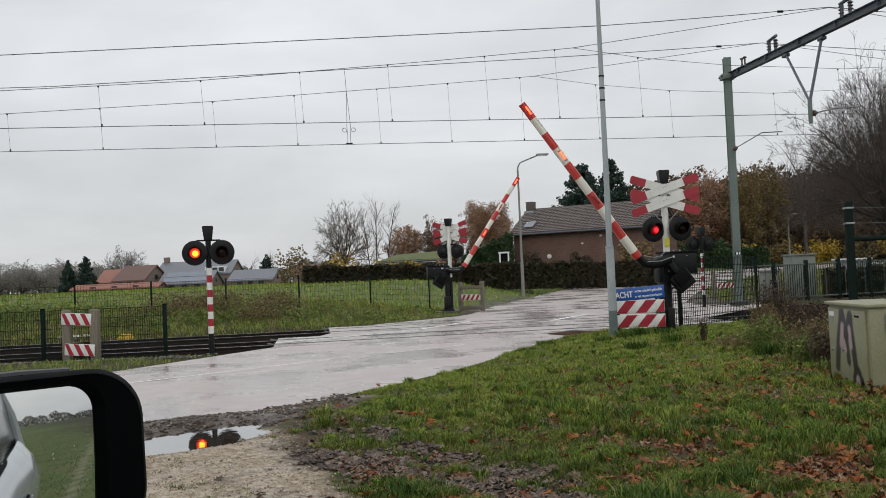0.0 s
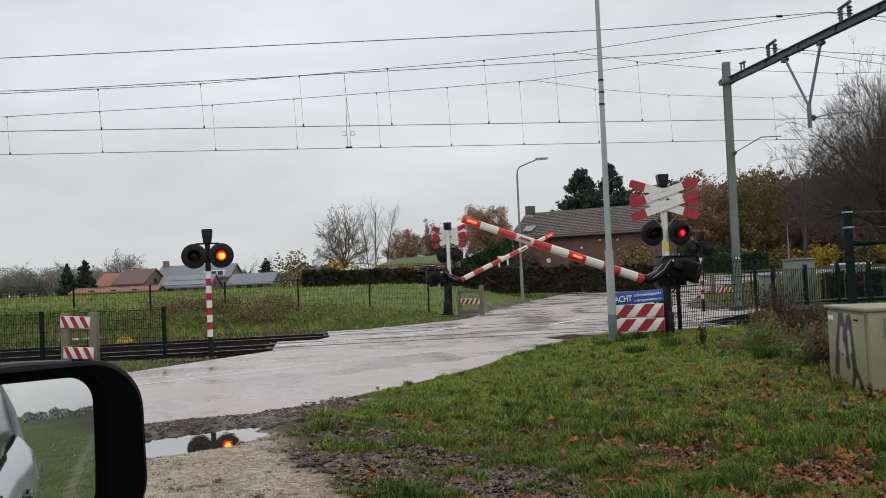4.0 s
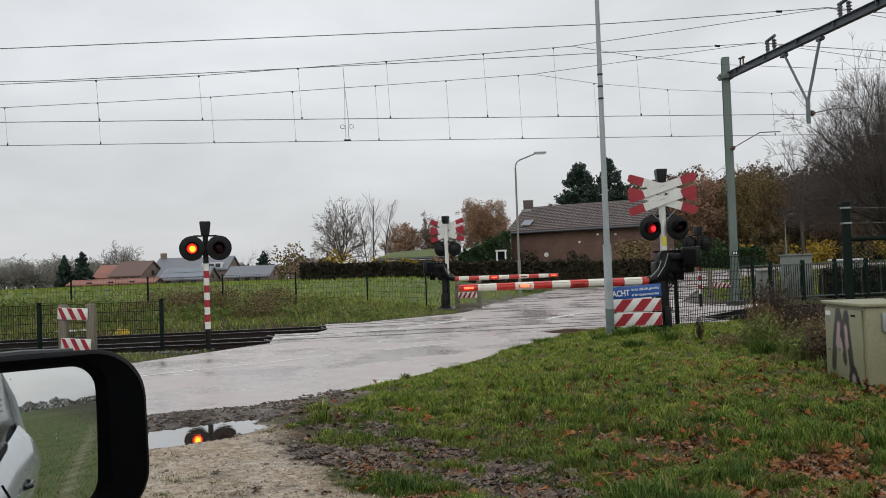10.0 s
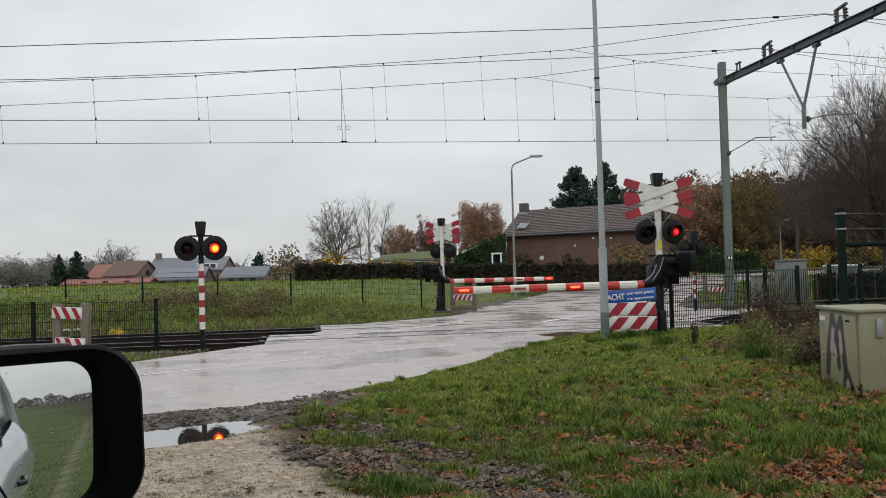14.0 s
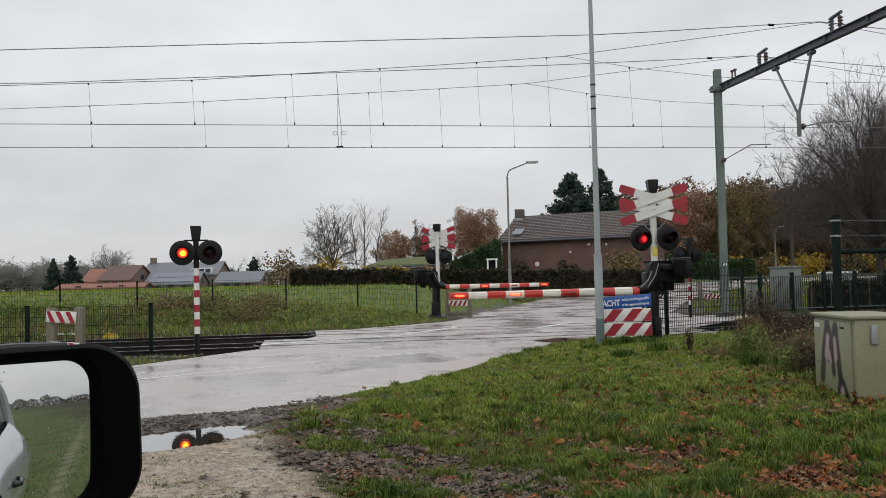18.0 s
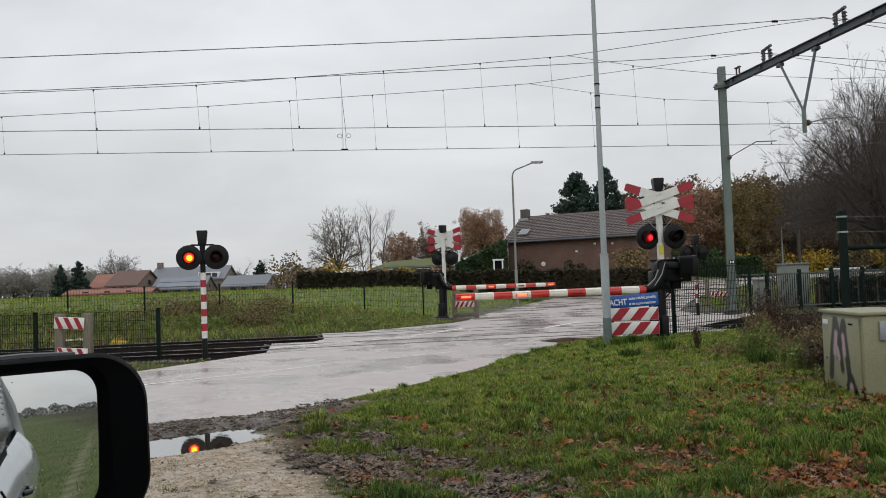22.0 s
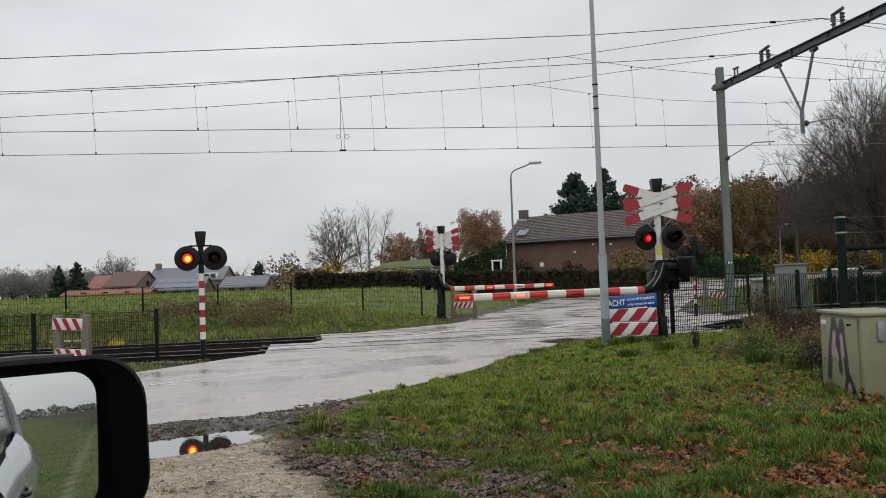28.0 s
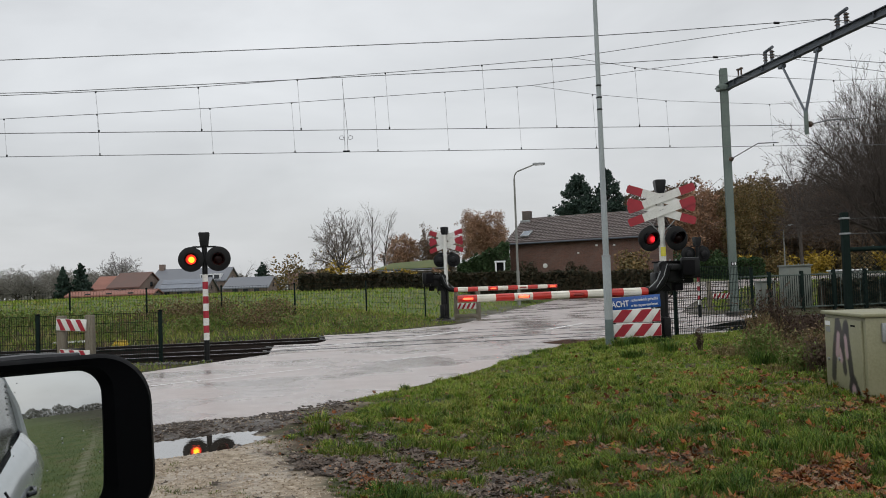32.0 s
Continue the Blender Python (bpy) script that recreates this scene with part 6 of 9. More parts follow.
def round_tree(x, y, z, height, width, seed, label, limbs=13, fork=0.2, r0=0.16, twig="twig", leaf=None, leaves=0, kids=(8, 6, 3), rmin=0.012, bend=0.035, fan=0.62, fine=0):
    """A bare tree with a low fork and a rounded crown of fine twigs."""
    rng = np.random.default_rng(seed)
    t = thing("tree", pose(x, y, z), label, "tree", "bare trees")
    thick, thin = crown_twigs(rng, height, width, limbs, fork, r0, kids, rmin, bend, fan)
    if fine:
        # the finest spray: short twigs pointing outwards all through the outer crown
        d = rng.normal(size=(fine, 3))
        d[:, 2] = np.abs(d[:, 2]) + 0.12
        d /= np.linalg.norm(d, axis=1)[:, None]
        r = (0.45 + 0.55 * rng.random(fine) ** 0.7) * (0.93 + 0.05 * np.sin(6 * d[:, 0] + 4 * d[:, 2]))
        p = d * r[:, None] * np.array([width / 2, width / 2, height * (1 - fork)]) + np.array([0, 0, fork * height])
        e = d + rng.normal(0, 0.45, (fine, 3)) + np.array([0, 0, 0.3])
        e *= (rng.uniform(0.03, 0.07, fine) * height / np.linalg.norm(e, axis=1))[:, None]
        thin += [(*a, rmin, *b, rmin * 0.6) for a, b in zip(p.tolist(), (p + e).tolist())]
    part("trunk", branch_mesh("trunk", thick, M["bark"], 6), None, t, "dark trunk and limbs")
    part("crown", branch_mesh("crown", thin, M[twig], 3), None, t, "rounded crown of thin bare twigs")
    if leaf:
        ends = np.array([s[4:7] for s in thin])
        ends = ends[np.argsort(ends[:, 2])[:len(ends) // 2]]
        c = ends[rng.integers(0, len(ends), leaves)] + rng.normal(0, 0.1, (leaves, 3))
        tagged(part("leaf_growth", raw("leaf_growth", *leaf_quads(c, 0.07, rng), M[leaf]), None, t, "few last yellow leaves"), kind="stuff")
    return t


def leafy_tree(x, y, z, height, width, seed, leaf, label, n=5000, size=0.16, trunk=0.16, group="autumn trees", low=0.22, twig="twig_mid", full=0.6):
    """An autumn tree: leaves along the twigs of a rounded crown, with fuller masses about its limbs."""
    rng = np.random.default_rng(seed)
    t = thing("tree", pose(x, y, z), label, "tree", group)
    a, b = crown_twigs(rng, height, width, 11, max(0.08, low), trunk, (7, 3, 2), 0.012)
    part("trunk", branch_mesh("trunk", a, M["bark"], 5), None, t, "dark trunk and limbs")
    tagged(part("twig_growth", branch_mesh("twig_growth", b, M[twig], 3), None, t), kind="stuff")
    S = np.array(b)
    m = int(n * (1 - full))
    k = rng.integers(0, len(S), m)
    f = rng.random((m, 1))
    c = S[k, 0:3] * (1 - f) + S[k, 4:7] * f + np.clip(rng.normal(0, 0.02 * width, (m, 3)), -0.03 * width, 0.03 * width)
    # leaf masses: many small clouds inside an egg-shaped crown with a lumpy skin
    q = 300
    d = rng.normal(size=(q, 3))
    d /= np.linalg.norm(d, axis=1)[:, None]
    r = rng.random(q) ** 0.45
    mid, up = height * (0.5 + 0.5 * low), height * (0.5 - 0.5 * low)
    lump = 0.86 + 0.1 * np.sin(5 * d[:, 0] + seed) + 0.08 * np.sin(7 * d[:, 2] + 2 * seed)
    cc = d * (r * lump)[:, None] * np.array([width / 2, width / 2, up * 0.92]) + np.array([0, 0, mid])
    j = rng.integers(0, q, n - m)
    e = cc[j] + np.clip(rng.normal(0, 1, (n - m, 3)), -1.7, 1.7) * np.array([0.045 * width, 0.045 * width, 0.034 * height])
    part("crown", raw("crown", *leaf_quads(np.concatenate([c, e]), size, rng), M[leaf]), None, t, "uneven crown of autumn leaves")
    return t


def conifer(x, y, z, height, width, seed, label, n=6000, size=0.16):
    """A ragged conifer: drooping boughs in tiers, each hung with sprays of needles."""
    rng = np.random.default_rng(seed)
    t = thing("conifer", pose(x, y, z), label, "conifer", "dark conifers")
    part("trunk", branch_mesh("trunk", [(0, 0, -0.2, 0.2, 0, 0, height * 0.95, 0.02)], M["bark"], 6), None, t)
    q = 260
    f = rng.random(q) ** 1.1
    ln = width / 2 * np.clip((1 - f) ** 0.6, 0.04, 1) * rng.uniform(0.55, 1.12, q)
    w = rng.uniform(0, 2 * math.pi, q)
    k = rng.choice(q, n, p=(ln + 0.1) / (ln + 0.1).sum())
    u = rng.random(n) ** 0.55
    # boughs sink at first and turn up at their tips
    zz = height * (0.04 + 0.94 * f[k]) + ln[k] * (-0.2 * u + 0.36 * u ** 3)
    side = rng.normal(0, 0.26, n) * (0.3 + 0.5 * (1 - u)) * ln[k] + rng.normal(0, 0.012 * width, n)
    c = np.stack([u * ln[k] * np.cos(w[k]) - side * np.sin(w[k]), u * ln[k] * np.sin(w[k]) + side * np.cos(w[k]), zz + rng.normal(0, 0.012 * height, n)], 1)
    part("crown", raw("crown", *leaf_quads(c, size, rng), M["leaf_dark"]), None, t, "ragged dark green needle crown")
    return t


def bush(name, x, y, z, w, d, h, seed, leaf, label, n=1500, size=0.1, group="bushes", category="bush"):
    rng = np.random.default_rng(seed)
    blobs = []
    for k in range(12):
        s = rng.uniform(0.22, 0.4)
        blobs.append((rng.uniform(-0.5, 0.5) * w * 0.75, rng.uniform(-0.5, 0.5) * d * 0.7, h * rng.uniform(0.2, 0.68), w * s * 0.6, d * s * 0.8, h * s))
    c = blob_points(blobs, n, rng, 0.3)
    c = c[c[:, 2] > -0.1]
    ob = part(name, raw(name, *leaf_quads(c, size, rng), M[leaf]), None, at=pose(x, y, z))
    return tagged(ob, label, category, group)


# ---- the brick house beyond the crossing, its hedge and garden ----
def make_house():
    m = pose(4.95, 62.0, 0.9, 0, 0, -29)
    t = thing("house", m, "long low brown-brick house with a dark tiled roof", "house")
    L, D, E, Rz = 9.8, 6.0, 3.33, 4.95
    part("wall", Geo().box((L / 2, 0.14, E / 2 - 0.3), (L, 0.28, E + 0.6)), M["brick"], t, "brown brick long wall")
    part("wall", Geo().box((L / 2, D - 0.14, E / 2 - 0.3), (L, 0.28, E + 0.6)), M["brick"], t, "brown brick back wall")
    for x in (0.14, L - 0.14):
        g = Geo().add([(x - 0.139, y, z) for y, z in ((0.28, -0.6), (D - 0.28, -0.6), (D - 0.28, E), (D / 2, Rz - 0.12), (0.28, E))] + [(x + 0.139, y, z) for y, z in ((0.28, -0.6), (D - 0.28, -0.6), (D - 0.28, E), (D / 2, Rz - 0.12), (0.28, E))],
                      [(0, 1, 2, 3, 4), (9, 8, 7, 6, 5)] + [(i, i + 5, (i + 1) % 5 + 5, (i + 1) % 5) for i in range(5)])
        part("gable_wall", g, M["brick"], t, "brick gable wall")
    # roof: overlapping courses of tiles on both slopes
    courses = 15
    for side in (0, 1):
        roof = part("roof", Geo().add([(-0.15, -0.3, E - 0.12), (L + 0.15, -0.3, E - 0.12), (L + 0.15, D / 2, Rz - 0.05), (-0.15, D / 2, Rz - 0.05), (-0.15, -0.3, E - 0.22), (L + 0.15, -0.3, E - 0.22), (L + 0.15, D / 2, Rz - 0.15), (-0.15, D / 2, Rz - 0.15)],
                                      [(0, 1, 2, 3), (7, 6, 5, 4), (0, 4, 5, 1), (1, 5, 6, 2), (2, 6, 7, 3), (3, 7, 4, 0)]), M["roof_tile"], t, "dark brown tiled roof slope",
                    pose(0, 0, 0) if side == 0 else pose(L, D, 0, 0, 0, 180))
        for c in range(courses):
            f0, f1 = c / courses, (c + 1.12) / courses
            y0, y1 = -0.36 + (D / 2 + 0.36) * f0, -0.36 + (D / 2 + 0.36) * min(f1, 1)
            z0, z1 = E - 0.16 + (Rz - E + 0.16) * f0, E - 0.16 + (Rz - E + 0.16) * min(f1, 1)
            n = 36
            vs, fs, lip, lf = [], [], [], []
            for i in range(n * 4 + 1):
                x = -0.2 + (L + 0.4) * i / (n * 4)
                b = (0.04, 0.022, 0.0, 0.018)[i % 4]
                vs += [(x, y0 + 0.06, z0 + 0.15 + b), (x, y1, z1 + 0.02 + b), (x, y0 + 0.04, z0 + 0.0)]
                # lip strip: its pale colour stands for light caught on the tile edges
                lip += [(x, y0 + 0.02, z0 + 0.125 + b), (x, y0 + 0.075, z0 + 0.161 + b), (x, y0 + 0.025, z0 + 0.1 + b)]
            for i in range(n * 4):
                fs += [(3 * i, 3 * i + 3, 3 * i + 4, 3 * i + 1), (3 * i + 2, 3 * i + 5, 3 * i + 3, 3 * i)]
                lf += [(3 * i, 3 * i + 3, 3 * i + 4, 3 * i + 1), (3 * i + 2, 3 * i + 5, 3 * i + 3, 3 * i)]
            part("tile_course", Geo().add(vs, fs), M["pantile"], roof, smooth=False)
            part("tile_lip", Geo().add(lip, lf), M["tile_lip"], roof, "lower edges of a row of tiles, painted pale as sky-lit", smooth=False)
    part("ridge", Geo().tube([(-0.2, D / 2, Rz + 0.04), (L + 0.2, D / 2, Rz + 0.04)], 0.12, 10), M["roof_tile"], t, "row of ridge tiles")
    ch = part("chimney", Geo().box((0.2, D / 2 - 0.2, Rz + 0.05), (0.52, 0.62, 1.1), 0.01), M["roof_tile"], t, "square brick chimney")
    part("chimney_cap", Geo().box((0.2, D / 2 - 0.2, Rz + 0.61), (0.56, 0.66, 0.05), 0.01), M["roof_dark"], ch)
    part("flashing", Geo().box((0.2, D / 2 - 0.55, Rz - 0.1), (0.75, 0.12, 0.16), 0.01), M["galv"], ch, "grey lead flashing")
    part("gutter", Geo().tube([(-0.15, -0.42, E - 0.2), (L + 0.15, -0.42, E - 0.2)], 0.065, 10), M["steel_blue"], t, "grey gutter")
    part("downpipe", Geo().tube([(0.05, -0.3, E - 0.25), (-0.05, -0.06, E - 0.6), (-0.05, -0.06, -0.4)], 0.045, 8), M["letter"], t, "pale downpipe")
    a = math.degrees(math.atan2(Rz - E, D / 2 + 0.3))
    w = part("roof_window", Geo().box((0, 0, 0), (0.66, 0.9, 0.1), 0.015), M["galv"], t, "small grey roof window", pose(1.1, 0.42, E + 0.5, a, 0, 0))
    part("pane", Geo().box((0, 0, 0.054), (0.5, 0.74, 0.012)), M["solar"], w)
    part("ornament", Geo().lathe([(0.02, -0.02), (0.16, -0.01), (0.16, 0.02), (0.05, 0.05)], 14, pose(2.6, -0.01, 1.55, 90, 0, 0)), M["white"], t, "pale wall ornament")
    for x, z in ((5.0, 2.3), (6.3, 2.75), (8.6, 2.1), (8.9, 1.7), (7.5, 2.7)):
        part("wall_plug", Geo().box((x, -0.01, z), (0.16, 0.03, 0.12), 0.02), M["white"], t)


make_house()


def make_shed():
    t = thing("shed", pose(-4.74, 64.8, 1.0, 0, 0, 0), "low shed with a mossy green roof behind the hedge", "shed")
    part("wall", Geo().box((2.75, 2.3, 0.55), (5.0, 4.0, 1.9)), M["wall_far"], t)
    part("roof", Geo().add([(0, -0.3, 1.68), (5.4, -0.3, 1.73), (5.4, 2.2, 2.36), (1.25, 2.2, 2.17), (0, -0.3, 1.56), (5.4, -0.3, 1.61), (5.4, 2.2, 2.2), (1.25, 2.2, 2.02), (5.4, 4.7, 1.6), (0, 4.7, 1.6)],
                           [(0, 1, 2, 3), (0, 4, 5, 1), (3, 2, 8, 9), (7, 6, 5, 4), (1, 5, 6, 2), (0, 3, 7, 4)]), M["moss"], t, "roof overgrown with moss")
    part("gutter", Geo().tube([(0, -0.35, 1.57), (5.4, -0.35, 1.62)], 0.06, 8), M["steel_blue"], t)


M["moss"] = surface("moss_on_roof", [(0.05, 0.075, 0.018), (0.09, 0.11, 0.03), (0.14, 0.14, 0.05)], 0.9, 0.9, 0.4, fine=9)
make_shed()


def make_porch():
    """The small white-framed opening by the house's ivy."""
    t = thing("garden_arch", pose(3.85, 56.5, 0.8), "white-framed garden opening beside the ivy", "garden arch")
    for x in (-0.27, 0.27):
        part("post", Geo().box((x, 0, 0.95), (0.09, 0.12, 2.0), 0.01), M["letter"], t)
    part("lintel", Geo().box((0, 0, 1.95), (0.72, 0.14, 0.1), 0.01), M["letter"], t)
    part("panel", Geo().box((0, 0.08, 0.95), (0.45, 0.04, 1.85)), M["matt_black"], t)


make_porch()


def make_hedge(name, x0, y0, x1, y1, z0, z1, h, depth, seed, n, leaf="leaf_hedge", label="clipped dark hedge along the field"):
    rng = np.random.default_rng(seed)
    L = math.hypot(x1 - x0, y1 - y0)
    u = rng.random(n)
    v = rng.random(n)
    top = rng.random(n) < 0.3
    hh = h * (1 + 0.05 * np.sin(u * 37) + 0.04 * np.sin(u * 91 + 2))
    c = np.stack([u * L, np.where(top, v * depth, rng.random(n) ** 2 * 0.35 * depth), np.where(top, hh + rng.normal(0, 0.05, n), v * (hh + 0.55) - 0.55)], 1)
    vs, fs = leaf_quads(c, 0.13, rng)
    t = thing(name, pose(x0, y0, z0, 0, 0, math.degrees(math.atan2(y1 - y0, x1 - x0))), label, "hedge", "hedges")
    slope = (z1 - z0) / L
    vs[:, 2] += vs[:, 0] * slope
    part("foliage", raw("foliage", vs, fs, M[leaf]), None, t)
    # a solid dark prism paints the shade between the hedge's leaves
    part("dark_core", Geo().add([(x, y, z) for lo, hi in ((-0.6, -0.6 + z1 - z0), (h * 0.92, h * 0.92 + z1 - z0)) for x, y, z in ((0, depth * 0.25, lo), (L, depth * 0.25, hi), (L, depth * 0.85, hi), (0, depth * 0.85, lo))], [(3, 2, 1, 0), (4, 5, 6, 7), (0, 1, 5, 4), (1, 2, 6, 5), (2, 3, 7, 6), (3, 0, 4, 7)]), M["mud_and_core"], t, "solid dark core, the hedge's inner shade put into colour")
    return t


make_hedge("hedge", -8.2, 52, 14.0, 53.5, 1.38, 0.82, 0.84, 1.1, 3, 26000)
make_hedge("hedge", 14.6, 33.6, 23.0, 34.9, 0.0, 0.0, 0.95, 0.8, 6, 5000, "leaf_hedge", "dark growth behind the trackside railing")
make_hedge("hedge", 24.6, 88, 32.4, 88.5, 0.9, 0.9, 1.9, 1.8, 5, 6000, "leaf_ivy", "tall green garden hedge by the bend")

def make_ivy():
    """A lean-to beside the house, wholly grown over with ivy."""
    rng = np.random.default_rng(40)
    t = thing("lean_to", pose(1.2, 59.6, 0.9), "low lean-to beside the house overgrown with dark green ivy", "lean-to")
    x0, x1, za, zb, d = 0.0, 3.55, 1.75, 3.2, 2.2
    part("wall", Geo().add([(x0, 0.25, -0.3), (x1, 0.25, -0.3), (x1, 0.25, zb - 0.2), (x0, 0.25, za - 0.2), (x0, d, -0.3), (x1, d, -0.3), (x1, d, zb - 0.1), (x0, d, za - 0.1)],
                           [(0, 1, 2, 3), (5, 4, 7, 6), (3, 2, 6, 7), (4, 0, 3, 7), (1, 5, 6, 2)]), M["mud_and_core"], t, "dark wall under the ivy", smooth=False)
    n = 9000
    u, v = rng.random(n), rng.random(n)
    top = za + (zb - za) * u + 0.1 * np.sin(u * 23) + 0.08 * np.sin(u * 51 + 1)
    front = rng.random(n) < 0.7
    c = np.stack([x0 + (x1 - x0) * u, np.where(front, 0.2 - 0.25 * rng.random(n) * (1 + np.sin(u * 17 + v * 9)), d * v), np.where(front, top * v ** 0.8, top + rng.normal(0, 0.06, n))], 1)
    part("ivy", raw("ivy", *leaf_quads(c, 0.075, rng), M["leaf_ivy"]), None, t, "dense dark green ivy leaves")
    part("verge_board", Geo().tube([(x0 - 0.2, 0.1, za + 0.02), (x0 + 1.5, 0.05, za + 0.68)], 0.03, 6), M["letter"], t, "pale edge of the lean-to's roof")


make_ivy()
bush("garden_shrub", 12.2, 55.5, 0.9, 3.0, 2.4, 2.6, 51, "leaf_olive", "round olive-green shrub before the brick wall", 3000, 0.1)
bush("garden_shrub", 8.8, 58.5, 0.9, 1.9, 1.4, 1.8, 52, "leaf_hedge", "dark shrub before the brick wall", 1500, 0.1)
bush("garden_shrub", 5.8, 59.5, 0.9, 1.8, 1.2, 1.9, 53, "leaf_hedge", "thin dark shrub before the brick wall", 800, 0.1)
bush("garden_shrub", -0.4, 60, 1.1, 2.2, 1.6, 1.7, 54, "leaf_rust", "russet shrub behind the hedge", 900, 0.1)
for k, (x, w, h, lf) in enumerate([(-9.6, 2.0, 2.5, "leaf_olive"), (-8.0, 2.2, 1.9, "leaf_olive"), (-6.6, 2.0, 2.2, "leaf_yellow"), (-5.2, 1.8, 1.5, "leaf_olive"), (-3.4, 2.4, 1.7, "leaf_yellow"), (-1.9, 1.6, 1.3, "leaf_yellow")]):
    bush("garden_shrub", x, 56 + 0.4 * (k % 3), 1.2, w, 1.4, h, 60 + k, lf, "loose yellowing shrub behind the hedge", 700, 0.1)

round_tree(-7.7, 70, 1.2, 6.3, 5.0, 11, "broad round bare tree behind the hedge", 24, 0.2, 0.1, "twig_mid", leaf="leaf_yellow", leaves=110, kids=(9, 6, 3), rmin=0.009, bend=0.02, fan=0.5, fine=900)
bare_tree(-5.5, 73, 1.2, 8.0, 12, "slender upright bare tree", spread=0.5, rise=0.85, r0=0.06, kids=(20, 5, 4), levels=3, first=0.2, short=0.36, twig="twig_mid")
bare_tree(-4.7, 74, 1.2, 7.6, 13, "slender upright bare tree", spread=0.5, rise=0.85, r0=0.055, kids=(20, 5, 4), levels=3, first=0.2, short=0.34, twig="twig_mid")
bare_tree(-6.2, 74.5, 1.2, 7.2, 14, "slender upright bare tree", spread=0.5, rise=0.85, r0=0.05, kids=(18, 5, 4), levels=3, first=0.2, short=0.34, twig="twig_mid")
leafy_tree(-3.2, 79, 1.2, 5.1, 4.4, 21, "leaf_rust", "russet autumn tree behind the shed", 9000, 0.07, full=0.6)
leafy_tree(-0.3, 80, 1.2, 5.6, 4.6, 22, "leaf_brown", "soft grey-brown autumn tree", 10000, 0.07, full=0.6)
leafy_tree(3.9, 78, 1.2, 6.9, 4.9, 23, "leaf_rust", "dense russet-brown beech tree", 36000, 0.06, full=0.85)
conifer(13.6, 85, 1.0, 10.6, 9.6, 31, "large dark conifer behind the house", 36000, 0.13)
conifer(16.6, 86, 1.0, 11.1, 6.6, 32, "tall dark conifer behind the house", 26000, 0.13)
conifer(6.6, 70, 1.0, 4.6, 1.8, 33, "dark conifer beside the chimney", 1800, 0.14)

# ---- woods on the right ----
WOOD = [(25.6, 93, 9.6, 5.4, "leaf_rust", 7000), (28.8, 96, 10.4, 5.8, "leaf_rust", 6500), (31.6, 94, 10.8, 5.2, "leaf_olive", 6000), (35.0, 97, 11.2, 5.8, "leaf_olive", 6500),
        (38.6, 98, 10.5, 5.8, "leaf_brown", 6000), (42.4, 97, 10.3, 6.2, "leaf_brown", 6000), (46.6, 98, 10.8, 6.2, "leaf_brown", 5000), (51.5, 100, 11.0, 6.6, "leaf_brown", 5000)]
for k, (x, y, h, w, lf, n) in enumerate(WOOD):
    leafy_tree(x, y, 0.9, h + 0.8, w, 70 + k, lf, {"leaf_rust": "russet tree at the edge of the woods", "leaf_olive": "olive and brown tree at the edge of the woods", "leaf_brown": "brown half-bare tree of the woods"}[lf], int(n * 3.0), 0.1, 0.22, "trees of the woods", 0.08, full=0.75)
round_tree(28.4, 56, 0.8, 12.7, 13.2, 81, "big spreading bare tree by the railway", 34, 0.16, 0.24, kids=(12, 7, 3), rmin=0.0085, bend=0.02, fan=0.42, fine=16000)
round_tree(35.5, 64, 0.8, 13.5, 11.0, 82, "big bare tree by the railway", 20, 0.24, 0.22, kids=(10, 7, 3), rmin=0.0095, bend=0.02, fan=0.5, fine=8000)
bare_tree(36.0, 88, 0.9, 11.6, 84, "bare tree with a pale trunk", spread=0.5, rise=1.0, r0=0.2, kids=(9, 5, 4, 3), first=0.35)
bare_tree(33.0, 63, 0.8, 10.0, 85, "bare tree by the railway", spread=0.7, rise=0.8, r0=0.18, kids=(12, 8, 6, 5), first=0.2, limit=14000)
for k, (x, y, w, h) in enumerate([(31.4, 90, 2.8, 2.7), (34.0, 91, 3.1, 3.0), (36.9, 91, 3.4, 2.6), (39.8, 92, 3.4, 3.1), (43, 92, 3.9, 3.0), (47, 93, 3.9, 2.9)]):
    bush("yellow_bush", x, y, 0.8, w, 1.6, h, 90 + k, "leaf_yellow" if k % 3 != 1 else "leaf_olive", "bush of yellow autumn leaves before the woods" if k % 3 != 1 else "bush of olive-brown autumn leaves before the woods", 1100, 0.13, "yellow bushes")
for k, (x, y, w, h) in enumerate([(22.4, 90, 4.6, 3.3), (25.4, 90, 4.0, 3.4), (28.0, 90.5, 3.2, 3.2)]):
    bush("green_shrub", x, y, 0.8, w, 2.2, h, 97 + k, "leaf_ivy", "green shrub before the woods", 2000, 0.13, "green shrubs")


